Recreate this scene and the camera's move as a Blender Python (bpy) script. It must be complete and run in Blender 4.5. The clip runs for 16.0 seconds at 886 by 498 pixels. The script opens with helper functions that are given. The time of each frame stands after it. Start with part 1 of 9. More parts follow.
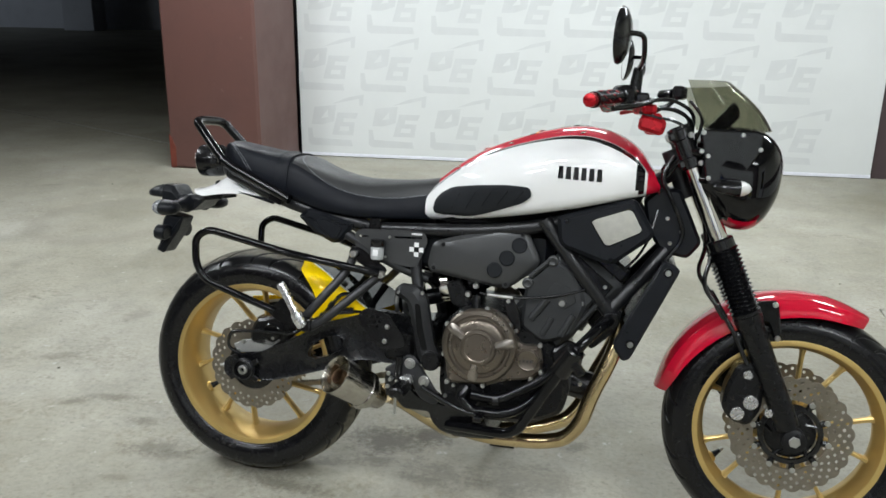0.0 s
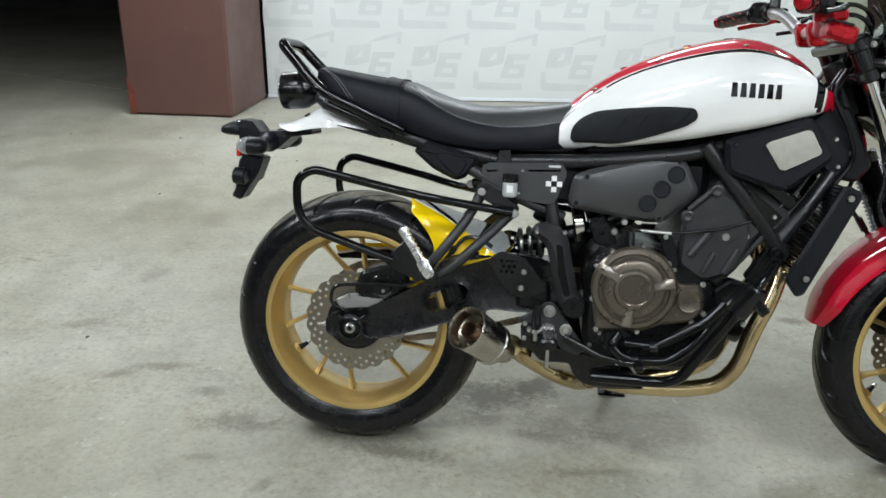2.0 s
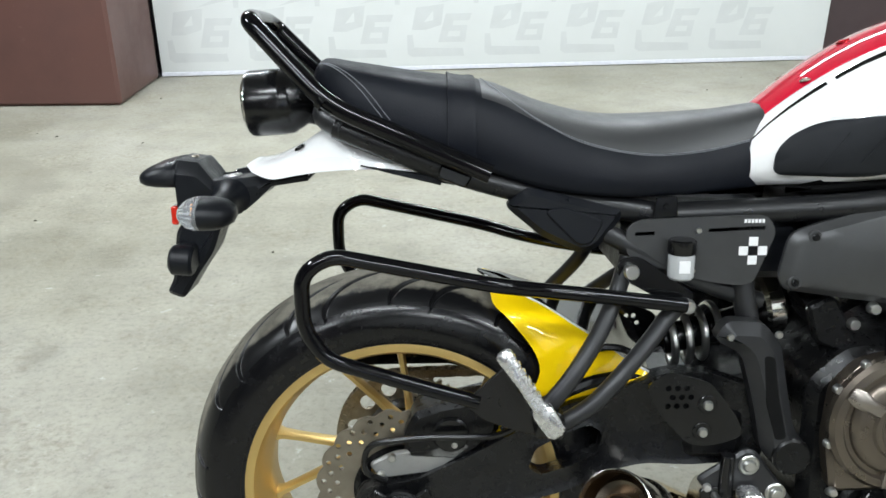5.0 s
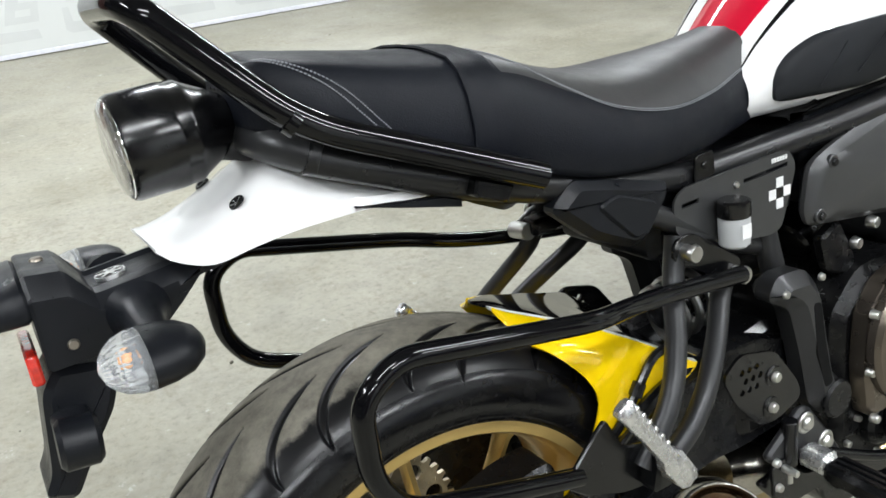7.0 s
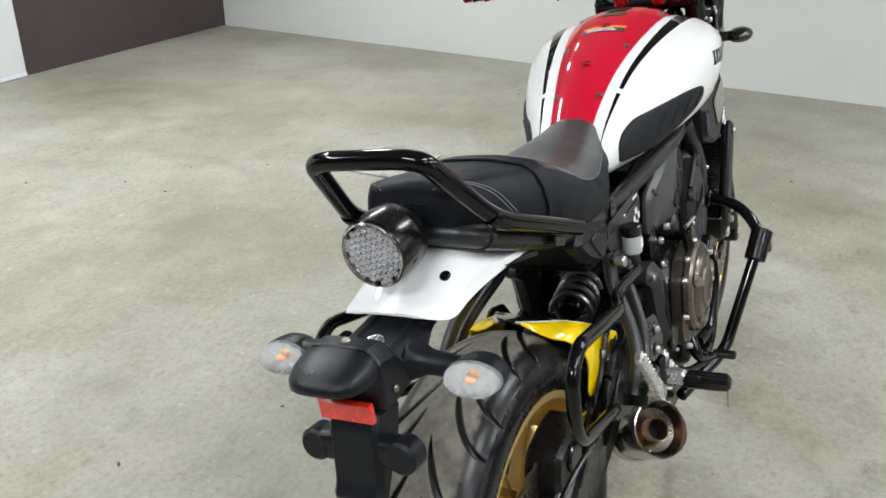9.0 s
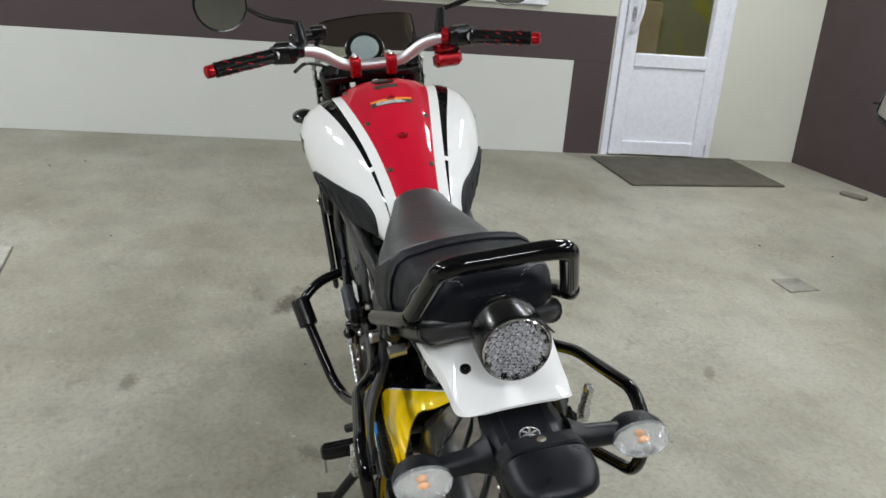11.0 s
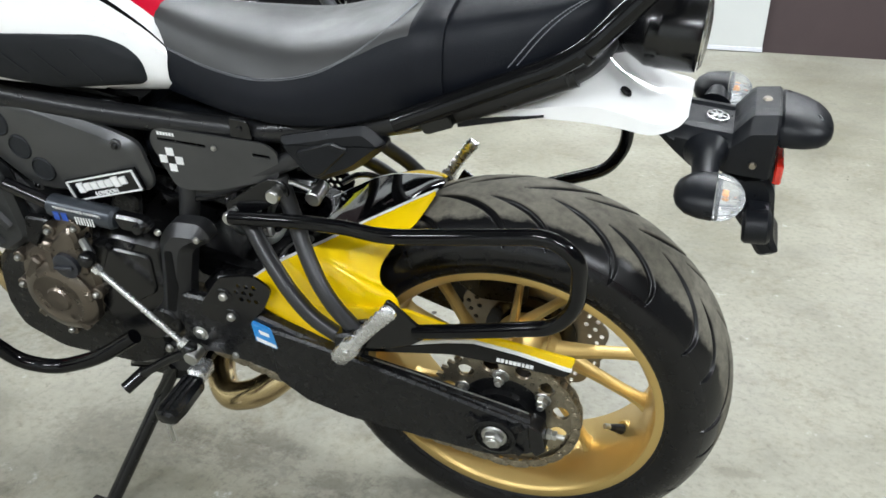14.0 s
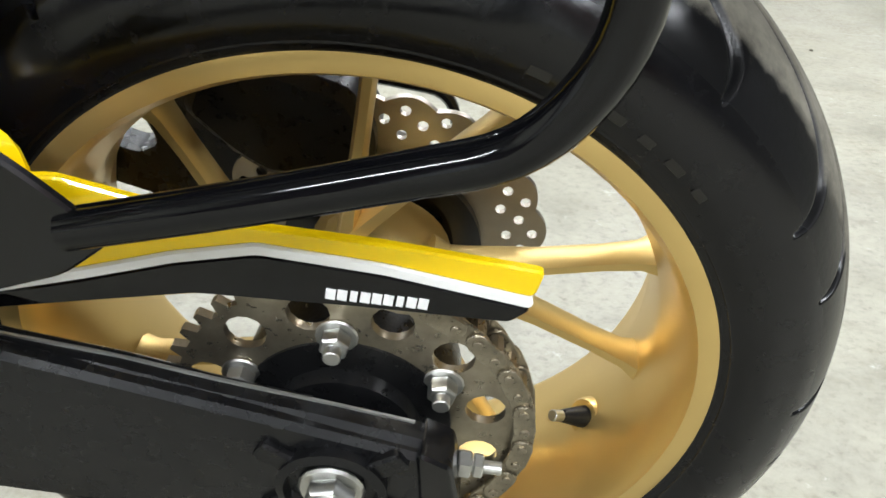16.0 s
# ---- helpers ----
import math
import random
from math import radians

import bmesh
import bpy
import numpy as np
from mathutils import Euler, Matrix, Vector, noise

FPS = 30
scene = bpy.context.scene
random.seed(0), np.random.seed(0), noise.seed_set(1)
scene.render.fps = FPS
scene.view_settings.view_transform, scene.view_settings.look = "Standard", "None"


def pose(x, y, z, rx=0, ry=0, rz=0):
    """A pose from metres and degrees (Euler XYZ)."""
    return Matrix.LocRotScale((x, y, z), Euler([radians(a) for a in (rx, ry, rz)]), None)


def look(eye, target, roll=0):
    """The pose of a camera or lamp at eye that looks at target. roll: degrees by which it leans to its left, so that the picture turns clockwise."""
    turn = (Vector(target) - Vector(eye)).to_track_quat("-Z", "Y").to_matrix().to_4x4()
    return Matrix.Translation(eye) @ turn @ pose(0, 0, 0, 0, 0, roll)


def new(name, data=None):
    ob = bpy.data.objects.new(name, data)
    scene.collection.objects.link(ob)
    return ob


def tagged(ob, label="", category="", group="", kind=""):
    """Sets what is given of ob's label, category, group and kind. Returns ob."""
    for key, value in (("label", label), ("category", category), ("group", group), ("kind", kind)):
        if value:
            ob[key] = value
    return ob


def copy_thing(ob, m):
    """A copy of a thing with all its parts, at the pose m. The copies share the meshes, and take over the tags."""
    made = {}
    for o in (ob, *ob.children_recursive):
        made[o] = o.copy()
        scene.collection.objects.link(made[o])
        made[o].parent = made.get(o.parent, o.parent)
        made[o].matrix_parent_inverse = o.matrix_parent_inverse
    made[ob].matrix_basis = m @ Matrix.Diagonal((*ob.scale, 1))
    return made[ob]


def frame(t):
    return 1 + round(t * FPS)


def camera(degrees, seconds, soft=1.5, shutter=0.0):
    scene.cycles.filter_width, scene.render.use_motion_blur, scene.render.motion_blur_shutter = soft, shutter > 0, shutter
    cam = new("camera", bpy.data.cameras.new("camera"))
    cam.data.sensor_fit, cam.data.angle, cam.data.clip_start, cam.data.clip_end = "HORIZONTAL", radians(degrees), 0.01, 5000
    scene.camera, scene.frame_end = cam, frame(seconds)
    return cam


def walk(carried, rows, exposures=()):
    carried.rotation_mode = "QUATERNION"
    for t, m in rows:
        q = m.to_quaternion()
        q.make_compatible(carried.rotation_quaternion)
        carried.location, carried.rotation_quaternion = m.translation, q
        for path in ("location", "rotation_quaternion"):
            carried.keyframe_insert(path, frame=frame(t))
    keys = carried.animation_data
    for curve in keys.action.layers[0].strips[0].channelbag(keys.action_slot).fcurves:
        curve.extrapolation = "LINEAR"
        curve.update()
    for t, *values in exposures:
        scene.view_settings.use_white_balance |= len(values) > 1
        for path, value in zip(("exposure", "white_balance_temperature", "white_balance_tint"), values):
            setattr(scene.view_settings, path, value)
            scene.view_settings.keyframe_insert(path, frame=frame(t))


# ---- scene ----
cam = camera(56.1, 16.0, soft=1.6)

PATH = [
    (0, (0.9934, -1.9443, 1.3295), (0.5551, -0.0878, 0.7283), 0.72),
    (0.5, (0.8669, -2.0492, 1.3171), (0.5330, -0.1711, 0.7161), -2.67),
    (1, (0.6816, -2.0875, 1.3103), (0.3578, -0.2143, 0.6888), -2.79),
    (1.5, (0.4978, -1.9927, 1.2945), (0.1725, -0.1298, 0.6435), -2.22),
    (2, (0.4391, -1.8211, 1.2285), (0.2090, 0.0306, 0.5086), 0.51),
    (2.5, (0.4497, -1.4999, 1.1295), (0.2517, 0.3230, 0.3309), 0.97),
    (3, (0.4075, -1.2444, 1.0690), (0.2227, 0.5767, 0.2631), -0.10),
    (3.5, (0.3650, -1.0937, 1.0788), (0.1940, 0.7139, 0.2401), -0.46),
    (4, (0.3038, -1.0416, 1.1268), (0.0641, 0.7778, 0.3315), 0.22),
    (4.2, (0.2732, -1.0419, 1.1347), (0.0278, 0.7759, 0.3374), 0.66),
    (6.3, (-0.2939, -0.6988, 1.1016), (0.5139, 0.8993, 0.2109), -2.07),
    (6.5, (-0.3063, -0.6462, 1.0904), (0.5775, 0.9023, 0.1842), -1.73),
    (7, (-0.3107, -0.5327, 1.0861), (0.6075, 0.9838, 0.1602), -2.45),
    (7.5, (-0.3734, -0.4958, 1.1020), (0.6405, 0.9485, 0.1607), -2.42),
    (8, (-0.5950, -0.4348, 1.1597), (0.7228, 0.7311, 0.2089), -1.88),
    (8.2, (-0.6724, -0.4328, 1.1970), (0.7381, 0.6607, 0.2943), -1.01),
    (10.3, (-1.2063, 0.1348, 1.2936), (0.6217, 0.3600, 0.5141), 2.66),
    (10.5, (-1.1197, 0.2297, 1.2738), (0.7400, 0.2912, 0.5406), 3.77),
    (11, (-1.0428, 0.4480, 1.2903), (0.7911, 0.0230, 0.6147), 4.56),
    (11.5, (-0.9319, 0.6702, 1.3078), (0.7577, -0.1661, 0.6402), 2.73),
    (12, (-0.7790, 0.7751, 1.2824), (0.6811, -0.4006, 0.5853), 3.06),
    (12.5, (-0.6201, 0.8866, 1.2857), (0.6722, -0.4376, 0.5264), 1.85),
    (13, (-0.4691, 1.0117, 1.2331), (0.6212, -0.4732, 0.4543), 1.41),
    (13.5, (-0.3180, 1.1338, 1.1216), (0.4503, -0.5370, 0.3353), 0.51),
    (14, (-0.2197, 1.1391, 1.0456), (0.3350, -0.5661, 0.1597), 0.75),
    (14.5, (-0.0902, 1.0835, 1.0026), (0.1955, -0.6693, 0.0830), 1.12),
    (15, (-0.0574, 0.9614, 0.9047), (0.0623, -0.8037, -0.0281), 2.51),
    (15.3, (-0.0669, 0.7283, 0.7481), (0.0756, -1.0169, -0.2182), 2.46),
    (15.5, (-0.0535, 0.6190, 0.6836), (0.0655, -1.1143, -0.3071), 3.36),
    (16, (-0.0656, 0.5612, 0.6299), (-0.0070, -1.1933, -0.3284), 3.75),
]

walk(cam, [(t, look(eye, target, roll)) for t, eye, target, roll in PATH],
     exposures=[(0.0, -0.1, 6350, 10), (2.0, -0.1, 6250, 8), (3.0, 0.42, 6200, 8), (3.6, 0.42, 6200, 8), (4.2, 0.17, 6200, 8), (7.0, 0.25, 6400, 11), (8.2, 0.27, 6400, 11), (10.4, -0.26, 6450, 12),
                (11.5, -0.12, 6450, 11), (12.5, 0.08, 6350, 11), (14.0, 0.33, 6300, 10), (15.2, 0.40, 6300, 10), (16.0, 0.66, 6350, 11)])

# ---- light ----
world = bpy.data.worlds.new("world")
scene.world = world
world.use_nodes = True
world.node_tree.nodes["Background"].inputs[0].default_value = (0.5, 0.55, 0.6, 1)
world.node_tree.nodes["Background"].inputs[1].default_value = 0.005


def area_lamp(name, m, sx, sy, watts, colour):
    d = bpy.data.lights.new(name, "AREA")
    d.shape, d.size, d.size_y, d.energy, d.color = "RECTANGLE", sx, sy, watts, colour
    ob = new(name, d)
    ob.matrix_world = m
    return ob


CEIL = 2.85
LAMP_SPOTS = [(-1.6, 2.8, 0), (-1.6, -2.8, 0), (0.7, 2.8, 0), (0.7, -2.8, 0), (3.0, 2.8, 0), (3.0, -2.7, 0), (-2.6, 0.2, 90), (1.9, -1.1, 0), (-0.5, -1.3, 0)]
for lx, ly, turn in LAMP_SPOTS:
    watts = 28 if abs(ly) < 1.5 and lx > -2 else 64 if ly > 0 else 38
    area_lamp("lamp_light", pose(lx, ly, CEIL - 0.13, 0, 0, turn), 1.2, 0.22, watts, (0.93, 0.975, 1.0))


# added unseen lamp for assumed window daylight on the back hall's far wall
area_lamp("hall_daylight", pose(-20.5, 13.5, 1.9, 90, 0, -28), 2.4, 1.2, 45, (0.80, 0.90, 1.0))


# ---- materials ----
def nodes_of(name):
    m = bpy.data.materials.new(name)
    m.use_nodes = True
    n, l = m.node_tree.nodes, m.node_tree.links
    return m, n, l, n["Principled BSDF"]


def coords(n, l, scale, kind="Object"):
    tc, mp = n.new("ShaderNodeTexCoord"), n.new("ShaderNodeMapping")
    mp.inputs["Scale"].default_value = scale if isinstance(scale, tuple) else (scale,) * 3
    l.new(tc.outputs[kind], mp.inputs[0])
    return mp.outputs[0]


def noise_node(n, l, vec, scale, detail=4, rough=0.6):
    t = n.new("ShaderNodeTexNoise")
    t.inputs["Scale"].default_value, t.inputs["Detail"].default_value, t.inputs["Roughness"].default_value = scale, detail, rough
    l.new(vec, t.inputs["Vector"])
    return t.outputs["Fac"]


def ramp(n, l, fac, stops):
    r = n.new("ShaderNodeValToRGB")
    while len(r.color_ramp.elements) < len(stops):
        r.color_ramp.elements.new(0.5)
    for e, (p, c) in zip(r.color_ramp.elements, stops):
        e.position = p
        e.color = (*c, 1) if len(c) == 3 else c
    l.new(fac, r.inputs[0])
    return r.outputs[0]


def fade(n, l, value, amount):
    """Falls from amount to nothing as the value grows from 1.3 to 2.3."""
    r = n.new("ShaderNodeMapRange")
    r.interpolation_type = "SMOOTHSTEP"
    for k, q in zip((1, 2, 3, 4), (1.3, 2.3, amount, 0.0)):
        r.inputs[k].default_value = q
    l.new(value, r.inputs[0])
    return r.outputs[0]


def grey(v):
    return (v, v, v)


def mix(n, l, fac, a, b, mode="MIX"):
    x = n.new("ShaderNodeMix")
    x.data_type, x.blend_type = "RGBA", mode
    for sock, val in ((x.inputs[0], fac), (x.inputs[6], a), (x.inputs[7], b)):
        if hasattr(val, "is_linked"):
            l.new(val, sock)
        elif isinstance(val, (int, float)):
            sock.default_value = val
        else:
            sock.default_value = (*val, 1)
    return x.outputs[2]


def bump(n, l, p, height, strength, dist):
    b = n.new("ShaderNodeBump")
    b.inputs["Strength"].default_value, b.inputs["Distance"].default_value = strength, dist
    l.new(height, b.inputs["Height"])
    l.new(b.outputs[0], p.inputs["Normal"])


def stuff(name, colour, rough=0.5, metal=0.0, coat=0.0, grain=0.0, grain_scale=400, mottle=0.12, mottle_scale=9, rough_var=0.1, spec=0.5):
    """A surface with slight mottling of colour and gloss, and a fine grain."""
    m, n, l, p = nodes_of(name)
    v = coords(n, l, 1.0)
    big = noise_node(n, l, v, mottle_scale, 5)
    dark = tuple(c * (1 - mottle) for c in colour)
    light = tuple(min(1, c * (1 + mottle)) for c in colour)
    l.new(ramp(n, l, big, [(0.3, dark), (0.7, light)]), p.inputs["Base Color"])
    fine = noise_node(n, l, v, grain_scale, 2)
    l.new(ramp(n, l, noise_node(n, l, v, mottle_scale * 3.7, 6), [(0.3, grey(max(0.02, rough - rough_var))), (0.7, grey(min(1, rough + rough_var)))]), p.inputs["Roughness"])
    p.inputs["Metallic"].default_value = metal
    p.inputs["Coat Weight"].default_value = coat
    p.inputs["Coat Roughness"].default_value = 0.04
    p.inputs["Specular IOR Level"].default_value = spec
    if grain:
        bump(n, l, p, fine, grain, 0.0006)
    return m


def glass(name, colour=(1, 1, 1), rough=0.02, ior=1.45):
    m, n, l, p = nodes_of(name)
    p.inputs["Base Color"].default_value = (*colour, 1)
    p.inputs["Transmission Weight"].default_value = 1
    p.inputs["Roughness"].default_value, p.inputs["IOR"].default_value = rough, ior
    return m


def glow(name, colour, power):
    m, n, l, p = nodes_of(name)
    p.inputs["Base Color"].default_value = (*colour, 1)
    p.inputs["Emission Color"].default_value = (*colour, 1)
    p.inputs["Emission Strength"].default_value = power
    return m


# old oil marks and painted bike shade on the floor: place, half lengths along and across, turn, strength
STAINS_AND_SHADE = [(1.88, 0.35, 0.16, 0.045, -20, 0.9), (0.32, 0.22, 0.17, 0.09, 10, 0.9), (0.46, 0.30, 0.10, 0.05, 40, 0.9), (-0.34, 0.0, 0.13, 0.05, 15, 0.6),
          (0.10, -0.08, 0.18, 0.04, -8, 0.6), (1.30, 0.84, 0.05, 0.03, 0, 0.6), (0.89, 0.33, 0.06, 0.03, 30, 0.6), (-1.0, 0.9, 0.10, 0.05, 70, 0.3), (2.35, -1.0, 0.30, 0.10, 15, 0.35), (1.2, -2.35, 0.34, 0.12, 5, 0.3),
          (-0.77, 0.19, 0.06, 0.035, 20, 0.55), (-0.66, 0.25, 0.09, 0.03, 10, 0.5), (-0.47, 0.13, 0.06, 0.03, 0, 0.5), (-0.27, -0.02, 0.09, 0.035, 25, 0.5), (0.16, 0.05, 0.10, 0.03, 15, 0.5),
          (0.32, 0.10, 0.07, 0.04, 0, 0.55), (0.48, 0.03, 0.10, 0.03, -12, 0.5), (-1.04, 0.49, 0.10, 0.03, 30, 0.3), (-0.18, -0.26, 0.05, 0.02, 60, 0.4), (-0.37, -0.17, 0.06, 0.02, 10, 0.35), (1.24, -1.05, 0.07, 0.02, -30, 0.5), (0.60, -0.10, 0.16, 0.02, 8, 0.4),
          # broad marks under the engine, partly painting in the bike's shade
          (0.43, 0.28, 0.10, 0.06, 10, 0.5), (0.75, 0.10, 0.22, 0.10, 5, 0.45), (0.52, 0.08, 0.14, 0.05, -10, 0.5), (1.05, -0.15, 0.16, 0.08, 20, 0.35)]


def concrete():
    m, n, l, p = nodes_of("worn concrete")
    v = coords(n, l, 1.0)
    a = noise_node(n, l, v, 0.9, 6, 0.62)
    b = noise_node(n, l, v, 5.5, 9, 0.72)
    c = noise_node(n, l, v, 60, 6, 0.72)
    base = ramp(n, l, a, [(0.3, (0.208, 0.197, 0.148)), (0.5, (0.30, 0.288, 0.232)), (0.72, (0.385, 0.374, 0.320))])
    mid = ramp(n, l, b, [(0.3, grey(0.70)), (0.48, grey(0.98)), (0.7, grey(1.14))])
    fine = ramp(n, l, c, [(0.30, grey(0.66)), (0.47, grey(1.0)), (0.7, grey(1.13))])
    col = mix(n, l, 0.9, base, mid, "MULTIPLY")
    col = mix(n, l, 0.85, col, fine, "MULTIPLY")
    # scattered darker scuffs, pale scratches and small spots
    s1 = ramp(n, l, noise_node(n, l, coords(n, l, (1.0, 1.6, 1)), 4.3, 6, 0.78), [(0.58, grey(0)), (0.72, grey(1))])
    s2 = ramp(n, l, noise_node(n, l, v, 0.75, 2, 0.5), [(0.42, grey(0)), (0.6, grey(1))])
    spots = mix(n, l, 1.0, s1, s2, "MULTIPLY")
    col = mix(n, l, spots, col, (0.15, 0.14, 0.105))
    s3 = ramp(n, l, noise_node(n, l, v, 17, 5, 0.75), [(0.62, grey(0)), (0.72, grey(0.75))])
    col = mix(n, l, s3, col, (0.52, 0.51, 0.47))
    s4 = ramp(n, l, noise_node(n, l, coords(n, l, (1.3, 1, 1)), 24, 4, 0.65), [(0.64, grey(0)), (0.70, grey(0.75))])
    col = mix(n, l, s4, col, (0.19, 0.175, 0.14))
    # oil marks of their own shape and the painted bike shade, their edges broken up by noise
    patch = ramp(n, l, noise_node(n, l, coords(n, l, (1.0, 1.25, 1)), 2.6, 7, 0.74), [(0.46, grey(0)), (0.60, grey(1))])
    speck = ramp(n, l, noise_node(n, l, v, 38, 7, 0.8), [(0.46, grey(0)), (0.60, grey(0.5))])
    col = mix(n, l, mix(n, l, 1.0, patch, speck, "MULTIPLY"), col, (0.175, 0.150, 0.098))
    crumb = n.new("ShaderNodeMath")
    crumb.operation = "MULTIPLY_ADD"
    l.new(noise_node(n, l, v, 52, 6, 0.8), crumb.inputs[0])
    crumb.inputs[1].default_value, crumb.inputs[2].default_value = 1.1, -0.55
    both_noises = n.new("ShaderNodeMath")
    both_noises.operation = "ADD"
    l.new(noise_node(n, l, v, 9, 6, 0.7), both_noises.inputs[0])
    l.new(crumb.outputs[0], both_noises.inputs[1])
    wob = both_noises.outputs[0]
    for x, y, rx, ry, turn, amount in STAINS_AND_SHADE:
        tc, mp = n.new("ShaderNodeTexCoord"), n.new("ShaderNodeMapping")
        mp.vector_type = "TEXTURE"
        mp.inputs["Location"].default_value = (x, y, 0)
        mp.inputs["Rotation"].default_value = (0, 0, radians(turn))
        mp.inputs["Scale"].default_value = (rx, ry, 1)
        l.new(tc.outputs["Object"], mp.inputs[0])
        ln = n.new("ShaderNodeVectorMath")
        ln.operation = "LENGTH"
        l.new(mp.outputs[0], ln.inputs[0])
        ad = n.new("ShaderNodeMath")
        ad.operation = "MULTIPLY_ADD"
        l.new(wob, ad.inputs[0])
        ad.inputs[1].default_value = 2.2
        l.new(ln.outputs["Value"], ad.inputs[2])
        col = mix(n, l, fade(n, l, ad.outputs[0], amount), col, (0.085, 0.075, 0.052))
    # a large ring left by something that stood there
    tc, mp = n.new("ShaderNodeTexCoord"), n.new("ShaderNodeMapping")
    mp.vector_type = "TEXTURE"
    mp.inputs["Location"].default_value, mp.inputs["Scale"].default_value = (-2.0, 2.18, 0), (0.42, 0.46, 1)
    l.new(tc.outputs["Object"], mp.inputs[0])
    ln = n.new("ShaderNodeVectorMath")
    ln.operation = "LENGTH"
    l.new(mp.outputs[0], ln.inputs[0])
    ad = n.new("ShaderNodeMath")
    ad.operation = "MULTIPLY_ADD"
    l.new(wob, ad.inputs[0])
    ad.inputs[1].default_value = 0.5
    l.new(ln.outputs["Value"], ad.inputs[2])
    half = n.new("ShaderNodeMath")
    half.operation = "MULTIPLY"
    l.new(ad.outputs[0], half.inputs[0])
    half.inputs[1].default_value = 0.5
    col = mix(n, l, ramp(n, l, half.outputs[0], [(0.45, grey(0.12)), (0.58, grey(0.45)), (0.63, grey(0.45)), (0.70, grey(0))]), col, (0.22, 0.205, 0.165))
    l.new(col, p.inputs["Base Color"])
    l.new(ramp(n, l, b, [(0.3, grey(0.42)), (0.7, grey(0.7))]), p.inputs["Roughness"])
    p.inputs["Specular IOR Level"].default_value = 0.4
    bump(n, l, p, c, 0.5, 0.004)
    return m


def painted_wall(name, colour, dirt=(0.35, 0.32, 0.27), amount=0.35, rough=0.6):
    m, n, l, p = nodes_of(name)
    v = coords(n, l, 1.0)
    a = noise_node(n, l, v, 2.2, 7, 0.65)
    f = ramp(n, l, a, [(0.5, grey(0)), (0.78, grey(amount))])
    g = ramp(n, l, noise_node(n, l, v, 17, 5, 0.7), [(0.66, grey(0)), (0.74, grey(amount))])
    col = mix(n, l, f, colour, tuple(c * 0.72 for c in colour))
    col = mix(n, l, g, col, dirt)
    l.new(col, p.inputs["Base Color"])
    l.new(ramp(n, l, a, [(0.3, grey(rough - 0.12)), (0.7, grey(rough + 0.1))]), p.inputs["Roughness"])
    bump(n, l, p, noise_node(n, l, v, 90, 5), 0.2, 0.003)
    return m


CONCRETE = concrete()
WALL_CREAM = painted_wall("cream wall paint", (0.60, 0.60, 0.52), amount=0.25)
WALL_WHITE = painted_wall("white wall paint", (0.62, 0.63, 0.60), amount=0.12)
WALL_BROWN = painted_wall("brown wall paint", (0.062, 0.042, 0.044), dirt=(0.10, 0.075, 0.07), amount=0.3, rough=0.55)
STEEL_BROWN = painted_wall("red-brown steel paint", (0.115, 0.054, 0.045), dirt=(0.27, 0.20, 0.17), amount=0.6, rough=0.42)
WALL_DARK = painted_wall("dim hall plaster", (0.34, 0.34, 0.325))
CEILING_PAINT = painted_wall("ceiling paint", (0.24, 0.24, 0.23))
VINYL = stuff("white banner vinyl", (0.66, 0.68, 0.67), 0.42, mottle=0.03, mottle_scale=2, rough_var=0.08)
PRINT_GREY = stuff("pale grey print", (0.595, 0.613, 0.608), 0.42, mottle=0.03, rough_var=0.05)
PRINT_YELLOW = stuff("yellow print", (0.75, 0.74, 0.02), 0.42, mottle=0.04)
PVC = stuff("white pvc", (0.76, 0.77, 0.83), 0.28, mottle=0.02, coat=0.2)
RUBBER_MAT = stuff("dark door mat", (0.075, 0.068, 0.05), 0.95, grain=1.0, grain_scale=260, mottle=0.25, mottle_scale=7)
PLATE_STEEL = stuff("dull grey plate", (0.20, 0.19, 0.16), 0.6, mottle=0.3, mottle_scale=14)
def stained_slab():
    """A pale slab with dark smeared footmarks."""
    m, n, l, p = nodes_of("stained pale slab")
    v = coords(n, l, 1.0)
    base = ramp(n, l, noise_node(n, l, v, 30, 6, 0.7), [(0.3, (0.36, 0.35, 0.30)), (0.7, (0.50, 0.49, 0.43))])
    f = ramp(n, l, noise_node(n, l, coords(n, l, (1, 1.4, 1)), 8.5, 5, 0.6), [(0.45, grey(0)), (0.62, grey(0.8))])
    l.new(mix(n, l, f, base, (0.13, 0.12, 0.09)), p.inputs["Base Color"])
    p.inputs["Roughness"].default_value = 0.6
    bump(n, l, p, noise_node(n, l, v, 120, 4), 0.2, 0.002)
    return m


TILE_WHITE = stained_slab()
LAMP_GLOW = glow("lamp diffuser", (1, 0.98, 0.94), 6)

PAINT_WHITE = stuff("pearl white paint", (0.83, 0.83, 0.82), 0.5, coat=1, mottle=0.015, rough_var=0.04, spec=0.06)
PAINT_RED = stuff("glossy red paint", (0.54, 0.003, 0.026), 0.5, coat=1, spec=0.06, mottle=0.04, rough_var=0.04)
PAINT_BLACK = stuff("gloss black paint", (0.003, 0.003, 0.0035), 0.06, spec=0.4, mottle=0.05, rough_var=0.04)
PAINT_YELLOW = stuff("glossy yellow paint", (0.92, 0.62, 0), 0.5, coat=1, mottle=0.02, rough_var=0.04, spec=0.06)
TUBE_BLACK = stuff("black powder-coated tube", (0.0028, 0.0029, 0.0036), 0.09, spec=0.32, mottle=0.15, mottle_scale=25, rough_var=0.03)
